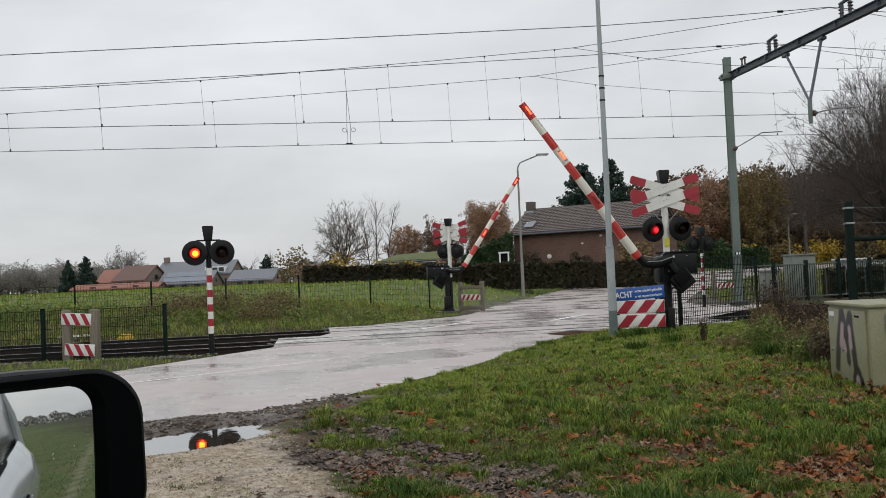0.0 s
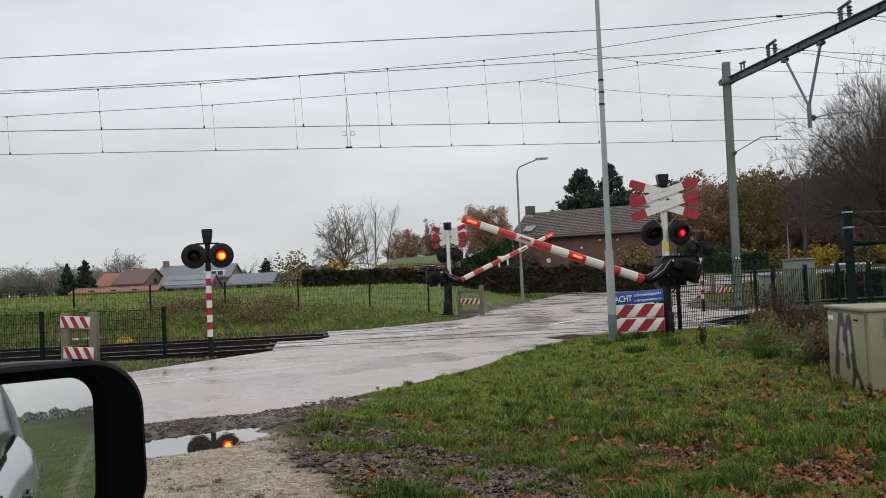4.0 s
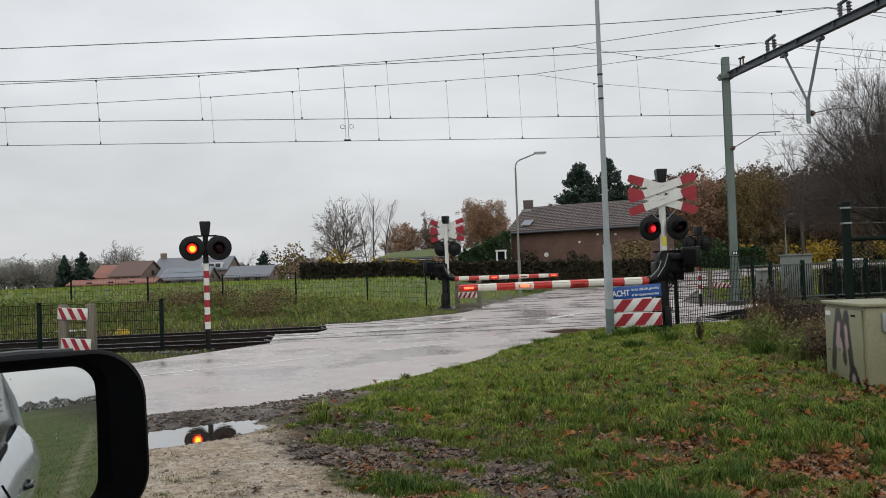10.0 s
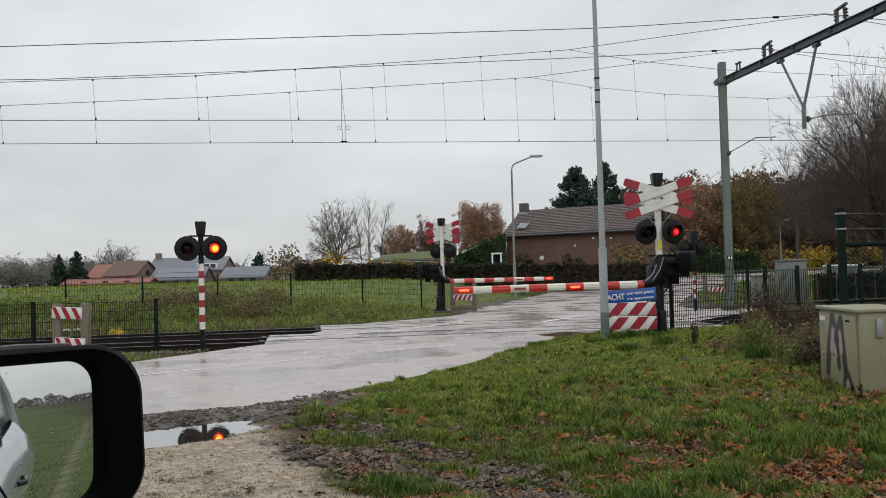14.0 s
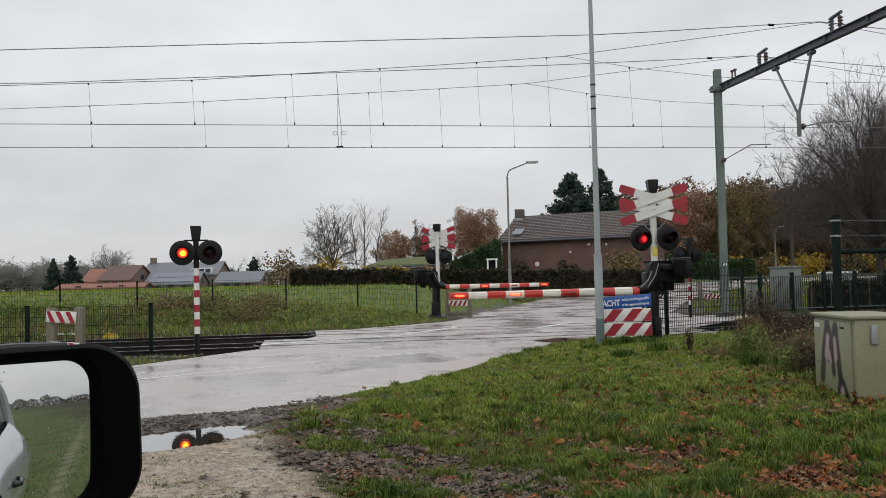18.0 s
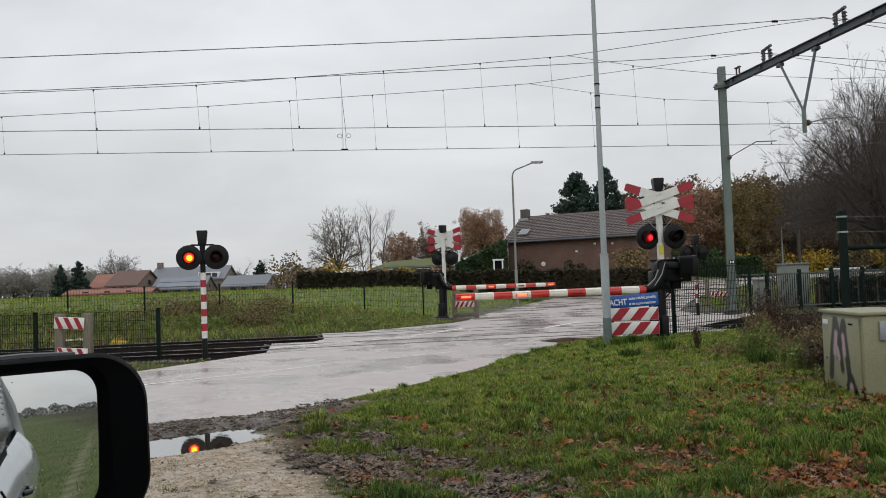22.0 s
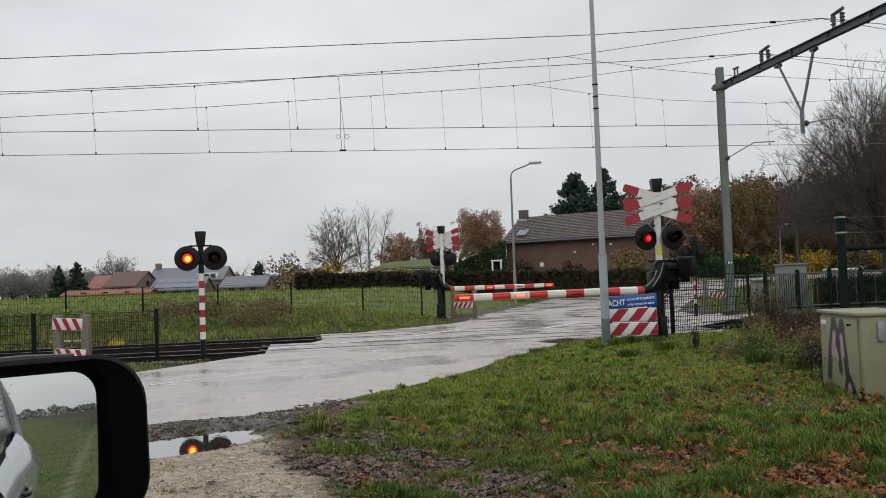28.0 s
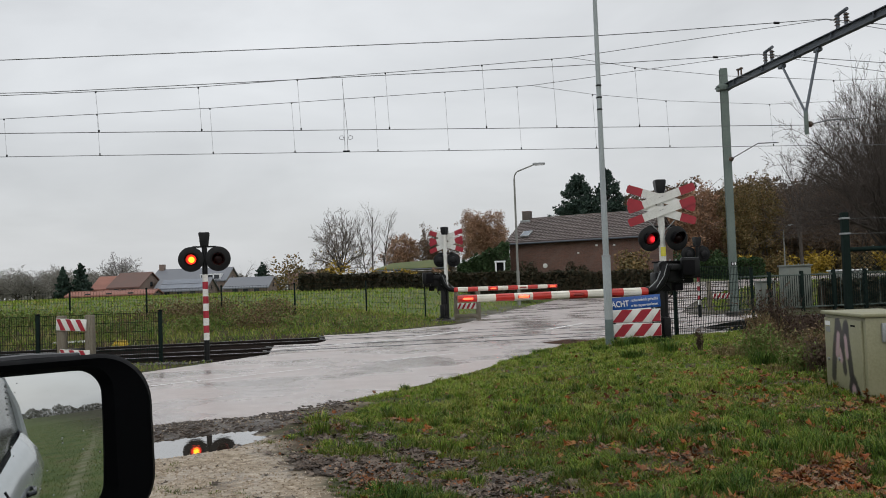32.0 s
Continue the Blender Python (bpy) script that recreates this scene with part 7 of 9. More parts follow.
def make_woods():
    """The depth of the woods: trunks, twigs and brown foliage behind the first trees."""
    rng = np.random.default_rng(9)
    n = 70000
    x = rng.uniform(22, 66, n)
    y = rng.uniform(102, 120, n)
    top = 10.6 + 0.9 * np.sin(x * 0.7) + 0.7 * np.sin(x * 1.9 + 1) + 0.02 * (x - 16)
    z = 0.6 + top * rng.random(n) ** 0.85
    part_ob = part("woodland", raw("woodland", *leaf_quads(np.stack([x, y, z], 1), 0.22, rng), M["leaf_wood"]), None)
    tagged(part_ob, "dim brown depth of leafless and autumn woodland", "woodland", kind="stuff")
    seg = []
    for k in range(90):
        px, py = rng.uniform(23, 75), rng.uniform(97, 112)
        h, r = rng.uniform(8.5, 12), rng.uniform(0.07, 0.16)
        lx = rng.normal(0, 0.4)
        seg.append((px, py, 0.5, r, px + lx, py, 0.5 + h, r * 0.3))
        for j in range(7):
            f = rng.uniform(0.35, 0.95)
            a = rng.uniform(0, 6.28)
            l = rng.uniform(1, 2.4)
            bx, bz = px + lx * f, 0.5 + h * f
            seg.append((bx, py, bz, r * 0.35, bx + l * math.cos(a), py + l * math.sin(a), bz + l * 0.8, 0.01))
    tagged(part("woodland_trunks", branch_mesh("woodland_trunks", seg, M["bark"], 4), None), "dark trunks standing in the woods", "woodland", kind="stuff")


make_woods()


# ---- far farms and trees on the left ----
def make_barn(x, y, z, L, D, E, Rz, rz, roof, label, chimney=False, solar=False, dormer=False, wall="wall_far"):
    t = thing("farmhouse", pose(x, y, z, 0, 0, rz), label, "farmhouse", "far farm buildings")
    part("wall", Geo().add([(0, 0, -1), (L, 0, -1), (L, D, -1), (0, D, -1), (0, 0, E), (L, 0, E), (L, D, E), (0, D, E), (0.02, D / 2, Rz - 0.1), (L - 0.02, D / 2, Rz - 0.1)],
                           [(0, 1, 5, 4), (2, 3, 7, 6), (1, 2, 6, 9, 5), (3, 0, 4, 8, 7), (0, 3, 2, 1)]), M[wall], t, smooth=False)
    for k in (0, 1):
        m = pose(0, 0, 0) if k == 0 else pose(L, D, 0, 0, 0, 180)
        r = part("roof", Geo().add([(-0.3, -0.3, E - 0.1), (L + 0.3, -0.3, E - 0.1), (L + 0.3, D / 2, Rz), (-0.3, D / 2, Rz), (-0.3, -0.3, E - 0.3), (L + 0.3, -0.3, E - 0.3), (L + 0.3, D / 2, Rz - 0.2), (-0.3, D / 2, Rz - 0.2)],
                                   [(0, 1, 2, 3), (7, 6, 5, 4), (0, 4, 5, 1), (1, 5, 6, 2), (2, 6, 7, 3), (3, 7, 4, 0)]), M[roof], t, at=m, smooth=False)
        if solar and k == 0:
            for i in range(8):
                for j in range(2):
                    f0, f1 = 0.12 + 0.4 * j, 0.48 + 0.4 * j
                    xa, xb = 0.6 + (L - 1.2) * i / 8, 0.6 + (L - 1.2) * (i + 0.95) / 8
                    P = lambda u, f: (u, -0.3 + (D / 2 + 0.3) * f, E - 0.02 + (Rz - E + 0.1) * f)
                    part("solar_panel", Geo().add([P(xa, f0), P(xb, f0), P(xb, f1), P(xa, f1)], [(0, 1, 2, 3)]), M["solar"], r, smooth=False)
    if chimney:
        part("chimney", Geo().box((0.5, D / 2, Rz + 0.3), (0.9, 0.9, 1.2)), M[wall], t)
    for k in range(3):
        part("window", Geo().box((L * (0.25 + 0.25 * k), -0.02, E * 0.5), (0.9, 0.06, 0.9)), M["pane"], t)
    part("window", Geo().box((L + 0.0, D / 2, E + 0.3), (0.06, 0.8, 0.8)), M["pane"], t)
    if dormer:
        d = part("dormer", Geo().box((L * 0.8, D * 0.16, E + 0.55), (3.6, D * 0.3, 1.1)), M["letter"], t, "white dormer")
        for k in range(3):
            part("window", Geo().box((L * 0.8 - 1.15 + 1.15 * k, D * 0.16 - D * 0.155, E + 0.55), (0.9, 0.06, 0.7)), M["pane"], d)
    return t


make_barn(-59.6, 153, 1.3, 6.5, 9, 1.5, 3.7, 0, "roof_red", "far farmhouse with an orange-red tiled roof")
make_barn(-55.6, 150, 1.3, 5.6, 8, 1.7, 4.1, -12, "roof_dark", "far farmhouse with a dark red tiled roof")
make_barn(-60.2, 144, 1.3, 13.8, 5, 0.5, 1.15, 0, "roof_red", "far low shed with a faded red roof")
make_barn(-51.4, 159, 1.5, 13.4, 9, 2.2, 4.5, -3, "roof_blue", "far house with a blue-grey roof and chimney", chimney=True, dormer=True)
make_barn(-48.0, 150, 1.3, 8.6, 8, 0.8, 2.8, -1, "roof_blue", "far barn with solar panels on its roof", solar=True)
make_barn(-36.2, 150, 1.3, 7.4, 7, 0.9, 2.6, -6, "roof_blue", "far low house with a grey roof")
make_barn(-26.5, 158, 1.3, 6.0, 6, 1.4, 3.2, 10, "roof_dark", "far small house by the hedge")

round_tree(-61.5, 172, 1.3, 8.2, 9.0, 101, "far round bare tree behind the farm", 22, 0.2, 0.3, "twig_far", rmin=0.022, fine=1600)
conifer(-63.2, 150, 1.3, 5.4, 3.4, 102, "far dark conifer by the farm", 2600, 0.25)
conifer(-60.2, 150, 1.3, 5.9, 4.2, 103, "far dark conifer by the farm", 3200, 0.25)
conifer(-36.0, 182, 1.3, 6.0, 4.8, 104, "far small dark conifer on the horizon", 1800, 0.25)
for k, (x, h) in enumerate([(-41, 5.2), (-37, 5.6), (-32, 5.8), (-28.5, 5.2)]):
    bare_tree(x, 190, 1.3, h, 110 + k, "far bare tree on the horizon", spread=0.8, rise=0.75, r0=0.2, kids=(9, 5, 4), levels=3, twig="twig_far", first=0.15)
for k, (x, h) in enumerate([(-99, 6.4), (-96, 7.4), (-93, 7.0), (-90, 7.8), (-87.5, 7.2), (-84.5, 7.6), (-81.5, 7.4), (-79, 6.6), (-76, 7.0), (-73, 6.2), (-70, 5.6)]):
    leafy_tree(x, 190 + 3 * (k % 3), 1.0, h, 8.5, 120 + k, "leaf_far", "far tree at the field's end, its colour greyed for haze", 6000, 0.12, 0.2, "far field trees", 0.0, twig="twig_far", full=0.7)


def make_horizon_trees():
    """Low belt of far trees and bushes all round the fields."""
    rng = np.random.default_rng(17)
    n = 44000
    a = rng.uniform(0, 2 * math.pi, n)
    d = rng.uniform(235, 270, n)
    h = 4.2 + 1.1 * np.sin(a * 31) + 0.9 * np.sin(a * 83 + 1) + 0.6 * np.sin(a * 190)
    c = np.stack([d * np.sin(a), d * np.cos(a), 1.0 + h * rng.random(n)], 1)
    # the belt takes the haze-paled foliage colour
    tagged(part("tree_belt", raw("tree_belt", *leaf_quads(c, 0.85, rng), M["leaf_far"]), None), "far belt of trees round the fields, its colour greyed for haze", "tree belt", kind="stuff")


make_horizon_trees()


# ---- the trackside on the right ----
def make_cabinet():
    """Beige street cabinet with spray-painted marks on its door."""
    m = pose(4.44, 9.9, 0.03, 0, 0, -94)    # local x along the door towards the eye, local -y out of the door
    t = thing("street_cabinet", m, "beige-green street cabinet with black spray marks on its door", "street cabinet")
    W, D, H = 1.16, 0.62, 0.93
    part("body", Geo().box((0, D / 2 + 0.012, H / 2), (W, D, H), 0.01), M["cabinet"], t, "beige-green cabinet body")
    part("lid", Geo().box((0, D / 2, H + 0.02), (W + 0.05, D + 0.07, 0.04), 0.012), M["cabinet"], t, "overhanging lid")
    part("plinth", Geo().box((0, D / 2, -0.06), (W - 0.06, D - 0.06, 0.2), 0.01), M["cab_grey"], t)
    door = part("door", Geo().box((-0.02, 0.0, H / 2 - 0.005), (W - 0.1, 0.024, H - 0.06), 0.006), M["sprayed_door"], t, "cabinet door with soft black and pink sprayed strokes")
    part("vent_slot", Geo().box((0.3, -0.013, H - 0.1), (0.12, 0.006, 0.02)), M["matt_black"], door)
    for z in (0.42, 0.44):
        part("lock", Geo().tube([(-0.44 if z == 0.42 else -0.12, -0.012, z), (-0.44 if z == 0.42 else -0.12, -0.03, z)], 0.018, 10), M["galv"], door, "round steel lock")
    part("notice", Geo().box((-0.44, -0.0135, H - 0.1), (0.15, 0.003, 0.05)), M["letter"], door, "small white notice")
    part("notice", Geo().box((-0.44, -0.0135, H - 0.17), (0.13, 0.003, 0.06)), M["galv"], door)
    part("latch", Geo().box((W / 2 + 0.02, 0.2, H - 0.16), (0.04, 0.07, 0.2), 0.01), M["galv"], t, "steel latch on the side")


make_cabinet()


def make_gate_frame():
    """The tall dark fence behind the cabinet: stout post, top rail, barbed wires and chain-link."""
    t = thing("chain_link_fence", pose(6.62, 14.5, 0), "tall black steel fence with chain-link and a top rail", "fence", "trackside fences")
    pts = [(0, 0), (2.3, -0.55), (4.6, -1.1)]
    for k, (x, y) in enumerate(pts):
        part("post", Geo().box((x, y, 1.15), (0.11, 0.11, 2.5), 0.012), M["fence_green"], t, "stout dark post")
        for z in (2.05, 2.3):
            part("clip", Geo().box((x, y, z), (0.13, 0.13, 0.03), 0.004), M["galv"], t)
    for (xa, ya), (xb, yb) in zip(pts[:-1], pts[1:]):
        part("top_rail", Geo().tube([(xa, ya, 1.79), (xb, yb, 1.79)], 0.04, 10), M["fence_green"], t, "round top rail")
        part("wire", Geo().tube([(xa, ya, 2.3), ((xa + xb) / 2, (ya + yb) / 2, 2.26), (xb, yb, 2.3)], 0.004, 4), M["wire"], t)
        part("wire", Geo().tube([(xa, ya, 2.05), ((xa + xb) / 2, (ya + yb) / 2, 2.02), (xb, yb, 2.05)], 0.004, 4), M["wire"], t)
        L = math.hypot(xb - xa, yb - ya)
        seg = []
        for i in range(int((L + 1.7) / 0.075)):
            for sgn in (1, -1):
                a = i * 0.075 - (1.7 if sgn > 0 else 0)
                u0, u1 = a, a + sgn * 1.7
                z0, z1 = 0.08, 1.78
                # clip the slanting wire to the panel
                lo, hi = max(0.0, min(u0, u1)), min(L, max(u0, u1))
                if hi - lo < 0.05:
                    continue
                f = lambda u: z0 + (z1 - z0) * (u - u0) / (u1 - u0)
                P = lambda u: (xa + (xb - xa) * u / L, ya + (yb - ya) * u / L, f(u))
                seg.append((*P(lo), 0.0042, *P(hi), 0.0042))
        part("chain_link", branch_mesh("chain_link", seg, M["fence_green"], 3), None, t, "diamond chain-link netting")


make_gate_frame()


def make_railing():
    t = thing("railing", pose(10.7, 31.9, 0.0, 0, 0, 10), "weathered green steel railing behind the far track", "railing")
    part("top_rail", Geo().box((5, 0, 1.32), (10.4, 0.05, 0.05), 0.01), M["fence_pale"], t)
    part("bottom_rail", Geo().box((5, 0, 0.16), (10.4, 0.05, 0.05), 0.01), M["fence_pale"], t)
    for k in range(115):
        x = 0.05 + 0.088 * k
        if k < 12 and k % 3:
            continue
        part("bar", Geo().box((x, 0, 0.75), (0.018, 0.018, 1.2)), M["fence_pale"] if k % 9 == 0 else M["fence_green"], t, smooth=False)
    for k in range(9):
        part("post", Geo().box((1.28 * k - 0.1, 0.02, 0.72), (0.12, 0.12, 1.5), 0.015), M["fence_green"], t, "dark post")


make_railing()


M["cab_pale"] = surface("dim_grey_cabinet", [(0.13, 0.14, 0.13), (0.19, 0.2, 0.185)], 2.5, 0.6, 0.05)


def make_relay_cabinets():
    for x, y, w, d, h, mat, lab in ((13.75, 34.5, 0.95, 0.7, 1.6, "cab_grey", "grey-green relay cabinet behind the railing"), (16.0, 35.0, 1.1, 0.8, 1.35, "cab_pale", "pale low relay cabinet behind the railing"), (12.1, 33.2, 0.6, 0.45, 1.05, "cab_grey", "small grey trackside box with a yellow label")):
        t = thing("relay_cabinet", pose(x, y, 0.05, 0, 0, 6), lab, "relay cabinet", "trackside cabinets")
        part("body", Geo().box((0, 0, h / 2), (w, d, h), 0.015), M[mat], t)
        part("lid", Geo().box((0, 0, h + 0.025), (w + 0.1, d + 0.1, 0.06), 0.012), M["cab_grey"] if mat != "cab_pale" else M["letter"], t)
        for k in (-1, 1):
            part("door", Geo().box((k * w * 0.245, -d / 2 - 0.008, h * 0.5), (w * 0.46, 0.02, h * 0.9), 0.005), M[mat], t)
        if h < 1.2:
            part("label_plate", Geo().box((0.05, -d / 2 - 0.022, h * 0.8), (0.2, 0.006, 0.24)), M["yellow"], t, "yellow label")
        elif mat == "cab_grey":
            for k in range(5):
                part("lid_bolt", Geo().tube([(-0.4 + 0.2 * k, -0.3, h + 0.05), (-0.4 + 0.2 * k, -0.3, h + 0.1)], 0.015, 6), M["galv"], t)


make_relay_cabinets()


def make_track_boxes():
    t = tagged(part("track_box", Geo().box((0, 0, 0.12), (0.5, 0.36, 0.2), 0.05).box((0, 0, 0.24), (0.4, 0.28, 0.08), 0.03), M["yellow_paint"], None, at=pose(-10.15, 28.3, -0.22, 0, 0, TURN)), "low yellow box beside the far track", "track box")
    tagged(part("cable_duct_lid", Geo().box((0, 0, 0.1), (1.1, 0.35, 0.1), 0.02), M["letter"], None, at=pose(-11.75, 28.4, -0.05, 0, 0, TURN + 4)), "pale concrete duct lid beside the track", "duct lid")
    return t


M["yellow_paint"] = surface("yellow_box_paint", [(0.4, 0.27, 0.02), (0.6, 0.42, 0.03)], 6, 0.5, 0.1)
make_track_boxes()


# ---- the car that the camera sits in, and its door mirror ----
def make_car():
    m = pose(0, 0, 0, 0, 0, 150)    # local x ahead, local -y to the car's right
    t = thing("car", m, "white car parked on the gravel, its side wet", "car")
    # side sections: height, how far out
    prof = [(0.3, 0.34), (0.42, 0.41), (0.62, 0.45), (0.8, 0.46), (0.93, 0.43), (1.02, 0.375), (1.06, 0.33)]
    xs = [1.75, 1.35, 0.9, 0.4, -0.1, -0.6, -1.1, -1.6, -2.0, -2.4, -2.8, -3.15, -3.3]
    for side in (-1, 1):
        vs, fs = [], []
        for x in xs:
            hip = 0.1 * math.exp(-((x + 2.3) / 0.6) ** 2) + 0.05 * math.exp(-((x - 1.4) / 0.5) ** 2)
            tuck = 0.14 * max(0.0, (-2.6 - x)) + 0.2 * max(0.0, x - 1.4)
            for z, o in prof:
                y = o + hip * math.exp(-((z - 0.75) / 0.28) ** 2) - tuck
                lift = 0.2 * min(1.0, max(0.0, (-0.6 - x) / 2.0)) * (z / 1.06)
                vs.append((x, -y if side < 0 else y + 0.9, z + lift))
        k = len(prof)
        for i in range(len(xs) - 1):
            for j in range(k - 1):
                f = (i * k + j, i * k + j + 1, (i + 1) * k + j + 1, (i + 1) * k + j)
                fs.append(f if side < 0 else f[::-1])
        part("side_panel", Geo().add(vs, fs), M["car_white"], t, "white door and wing panels")
    part("bonnet", Geo().box((2.0, 0.45, 0.85), (1.4, 1.5, 0.35), 0.12), M["car_white"], t)
    part("tail", Geo().box((-3.25, 0.45, 0.85), (0.3, 1.4, 0.9), 0.12), M["car_white"], t)
    part("underbody", Geo().box((-0.6, 0.45, 0.32), (5.0, 1.5, 0.12), 0.03), M["plastic"], t)
    part("roof", Geo().box((-1.15, 0.45, 1.82), (2.9, 1.25, 0.06), 0.025), M["car_white"], t, "white roof")
    for side in (-0.33, 1.23):
        part("rear_pillar", Geo().tube([(-3.05, side, 1.1), (-2.75, side * 0.92 + 0.03, 1.5), (-2.45, side * 0.8 + 0.09, 1.8)], [0.08, 0.06, 0.05], 8), M["car_white"], t)
        part("door_pillar", Geo().box((-0.62, side, 1.43), (0.09, 0.05, 0.76), 0.01), M["plastic"], t)
        part("front_pillar", Geo().tube([(1.55, side, 1.02), (0.95, side * 0.92 + 0.03, 1.55), (0.3, side * 0.85 + 0.06, 1.82)], 0.035, 8), M["car_white"], t)
        part("window_trim", Geo().tube([(1.5, side - 0.02 * (1 if side < 0 else -1), 1.07), (-0.6, side, 1.09), (-2.9, side, 1.2)], 0.02, 6), M["plastic"], t, "black window trim")
        g = Geo().add([(-0.7, side, 1.1), (-2.75, side, 1.18), (-2.5, side * 0.88 + 0.05, 1.72), (-0.7, side * 0.88 + 0.05, 1.76)], [(0, 1, 2, 3)])
        part("rear_side_window", g, M["pane"], t, "dark rear side window", smooth=False)
    for x, y in ((1.35, -0.32), (1.35, 1.22), (-2.25, -0.34), (-2.25, 1.24)):
        w = part("wheel", Geo().lathe([(0.2, -0.1), (0.3, -0.1), (0.33, -0.06), (0.33, 0.06), (0.3, 0.1), (0.2, 0.1)], 28, pose(x, y, 0.33, 90, 0, 0)), M["tyre"], t, "black tyre")
        part("rim", Geo().lathe([(0.05, -0.09), (0.2, -0.095), (0.2, 0.095), (0.05, 0.09)], 20, pose(x, y, 0.33, 90, 0, 0)), M["galv"], w)
    for x in (-0.35, -1.45):
        part("door_handle", Geo().tube([(x, -0.46, 0.9), (x + 0.04, -0.5, 0.9), (x + 0.2, -0.5, 0.9), (x + 0.24, -0.46, 0.9)], 0.016, 8), M["gloss_black"] if x < -1 else M["car_white"], t)
    part("windscreen", Geo().add([(1.5, -0.3, 1.08), (1.5, 1.2, 1.08), (0.36, 1.09, 1.8), (0.36, -0.2, 1.8)], [(0, 1, 2, 3)]), M["pane"], t, "dark windscreen", smooth=False)
    part("rear_window", Geo().add([(-3.0, -0.26, 1.2), (-3.0, 1.16, 1.2), (-2.5, 1.06, 1.8), (-2.5, -0.16, 1.8)], [(3, 2, 1, 0)]), M["pane"], t, "dark rear window", smooth=False)
    for x in (-0.62, -1.75):
        part("door_gap", Geo().tube([(x, -0.435, 0.34), (x, -0.468, 0.62), (x, -0.475, 0.8), (x, -0.45, 0.93), (x, -0.39, 1.04)], 0.006, 4), M["matt_black"], t)


make_car()


def rounded(x0, x1, z0, z1, r, n=8):
    pts = []
    for cx, cz, a in ((x1 - r, z1 - r, 0), (x0 + r, z1 - r, 90), (x0 + r, z0 + r, 180), (x1 - r, z0 + r, 270)):
        for k in range(n + 1):
            w = radians(a + 90 * k / n)
            pts.append((cx + r * math.cos(w), cz + r * math.sin(w)))
    return pts


def make_door_mirror():
    """Housing and slightly domed glass; local x to the outside, z up, -y towards the eye."""
    n = Vector((0.668, -0.742, 0.063)).normalized()
    ux = Vector((0, 0, 1)).cross(n).normalized()
    uz = n.cross(ux)
    m = Matrix.Translation((-0.398, 0.904, 1.362)) @ Matrix(((ux.x, -n.x, uz.x, 0), (ux.y, -n.y, uz.y, 0), (ux.z, -n.z, uz.z, 0), (0, 0, 0, 1)))
    t = thing("door_mirror", m, "black plastic car door mirror with wet glass", "door mirror")
    out = rounded(-0.17, 0.0905, -0.125, 0.0565, 0.055, 10)
    mid = rounded(-0.168, 0.085, -0.122, 0.052, 0.053, 10)
    lip = rounded(-0.152, 0.0405, -0.104, 0.041, 0.026, 10)
    k = len(out)
    rings = [(rounded(-0.12, 0.03, -0.08, 0.02, 0.045, 10), 0.085), (rounded(-0.155, 0.072, -0.112, 0.042, 0.055, 10), 0.06), (out, 0.02), (out, 0.0), (mid, -0.008), (rounded(-0.156, 0.048, -0.108, 0.046, 0.03, 10), -0.006), (lip, 0.004), (lip, 0.012)]
    vs, fs = [], []
    for ring, y in rings:
        vs += [(x, y, z) for x, z in ring]
    for i in range(len(rings) - 1):
        for j in range(k):
            fs.append((i * k + j, (i + 1) * k + j, (i + 1) * k + (j + 1) % k, i * k + (j + 1) % k))
    fs.append(tuple(range(k)))
    part("housing", Geo().add(vs, fs), M["plastic"], t, "black plastic mirror housing")
    top = Geo().tube([(-0.13, 0.012, 0.0555), (-0.03, 0.012, 0.057), (0.02, 0.012, 0.0565)], [0.004, 0.005, 0.003], 8)
    part("cap_edge", top, M["gloss_black"], t, "glossy upper edge of the mirror cap")
    g, R = Geo(), 1.25
    nx, nz = 24, 20
    vs = []
    for j in range(nz + 1):
        for i in range(nx + 1):
            x, z = -0.153 + 0.195 * i / nx, -0.105 + 0.153 * j / nz
            vs.append((x, 0.006 + ((x + 0.02) ** 2 + (z + 0.0) ** 2) / (2 * R) - 0.001, z))
    fs = [(j * (nx + 1) + i, j * (nx + 1) + i + 1, (j + 1) * (nx + 1) + i + 1, (j + 1) * (nx + 1) + i) for j in range(nz) for i in range(nx)]
    part("glass", g.add(vs, fs), M["mirror"], t, "slightly domed mirror glass")
    rng = np.random.default_rng(88)
    drops = Geo()
    spots = [(-0.053 + rng.normal(0, 0.0006), 0.032 - 0.0055 * i, 0.0013) for i in range(6)]
    spots += [(rng.uniform(-0.12, 0.036), rng.uniform(-0.1, 0.036), rng.uniform(0.0004, 0.0011)) for _ in range(45)]
    for x, z, r in spots:
        y = 0.005 + ((x + 0.02) ** 2 + z ** 2) / (2 * R)
        drops.lathe([(r, 0.0), (r * 0.85, r * 0.3), (r * 0.5, r * 0.52), (r * 0.1, r * 0.6)], 8, pose(x, y, z, 90, 0, 0))
    tagged(part("rain_drops", drops, M["drop"], t, "small rain drops on the mirror glass"), kind="stuff")
    part("arm", Geo().tube([(-0.13, 0.04, -0.09), (-0.2, 0.03, -0.16), (-0.26, -0.02, -0.26)], 0.035, 10), M["plastic"], t)


make_door_mirror()


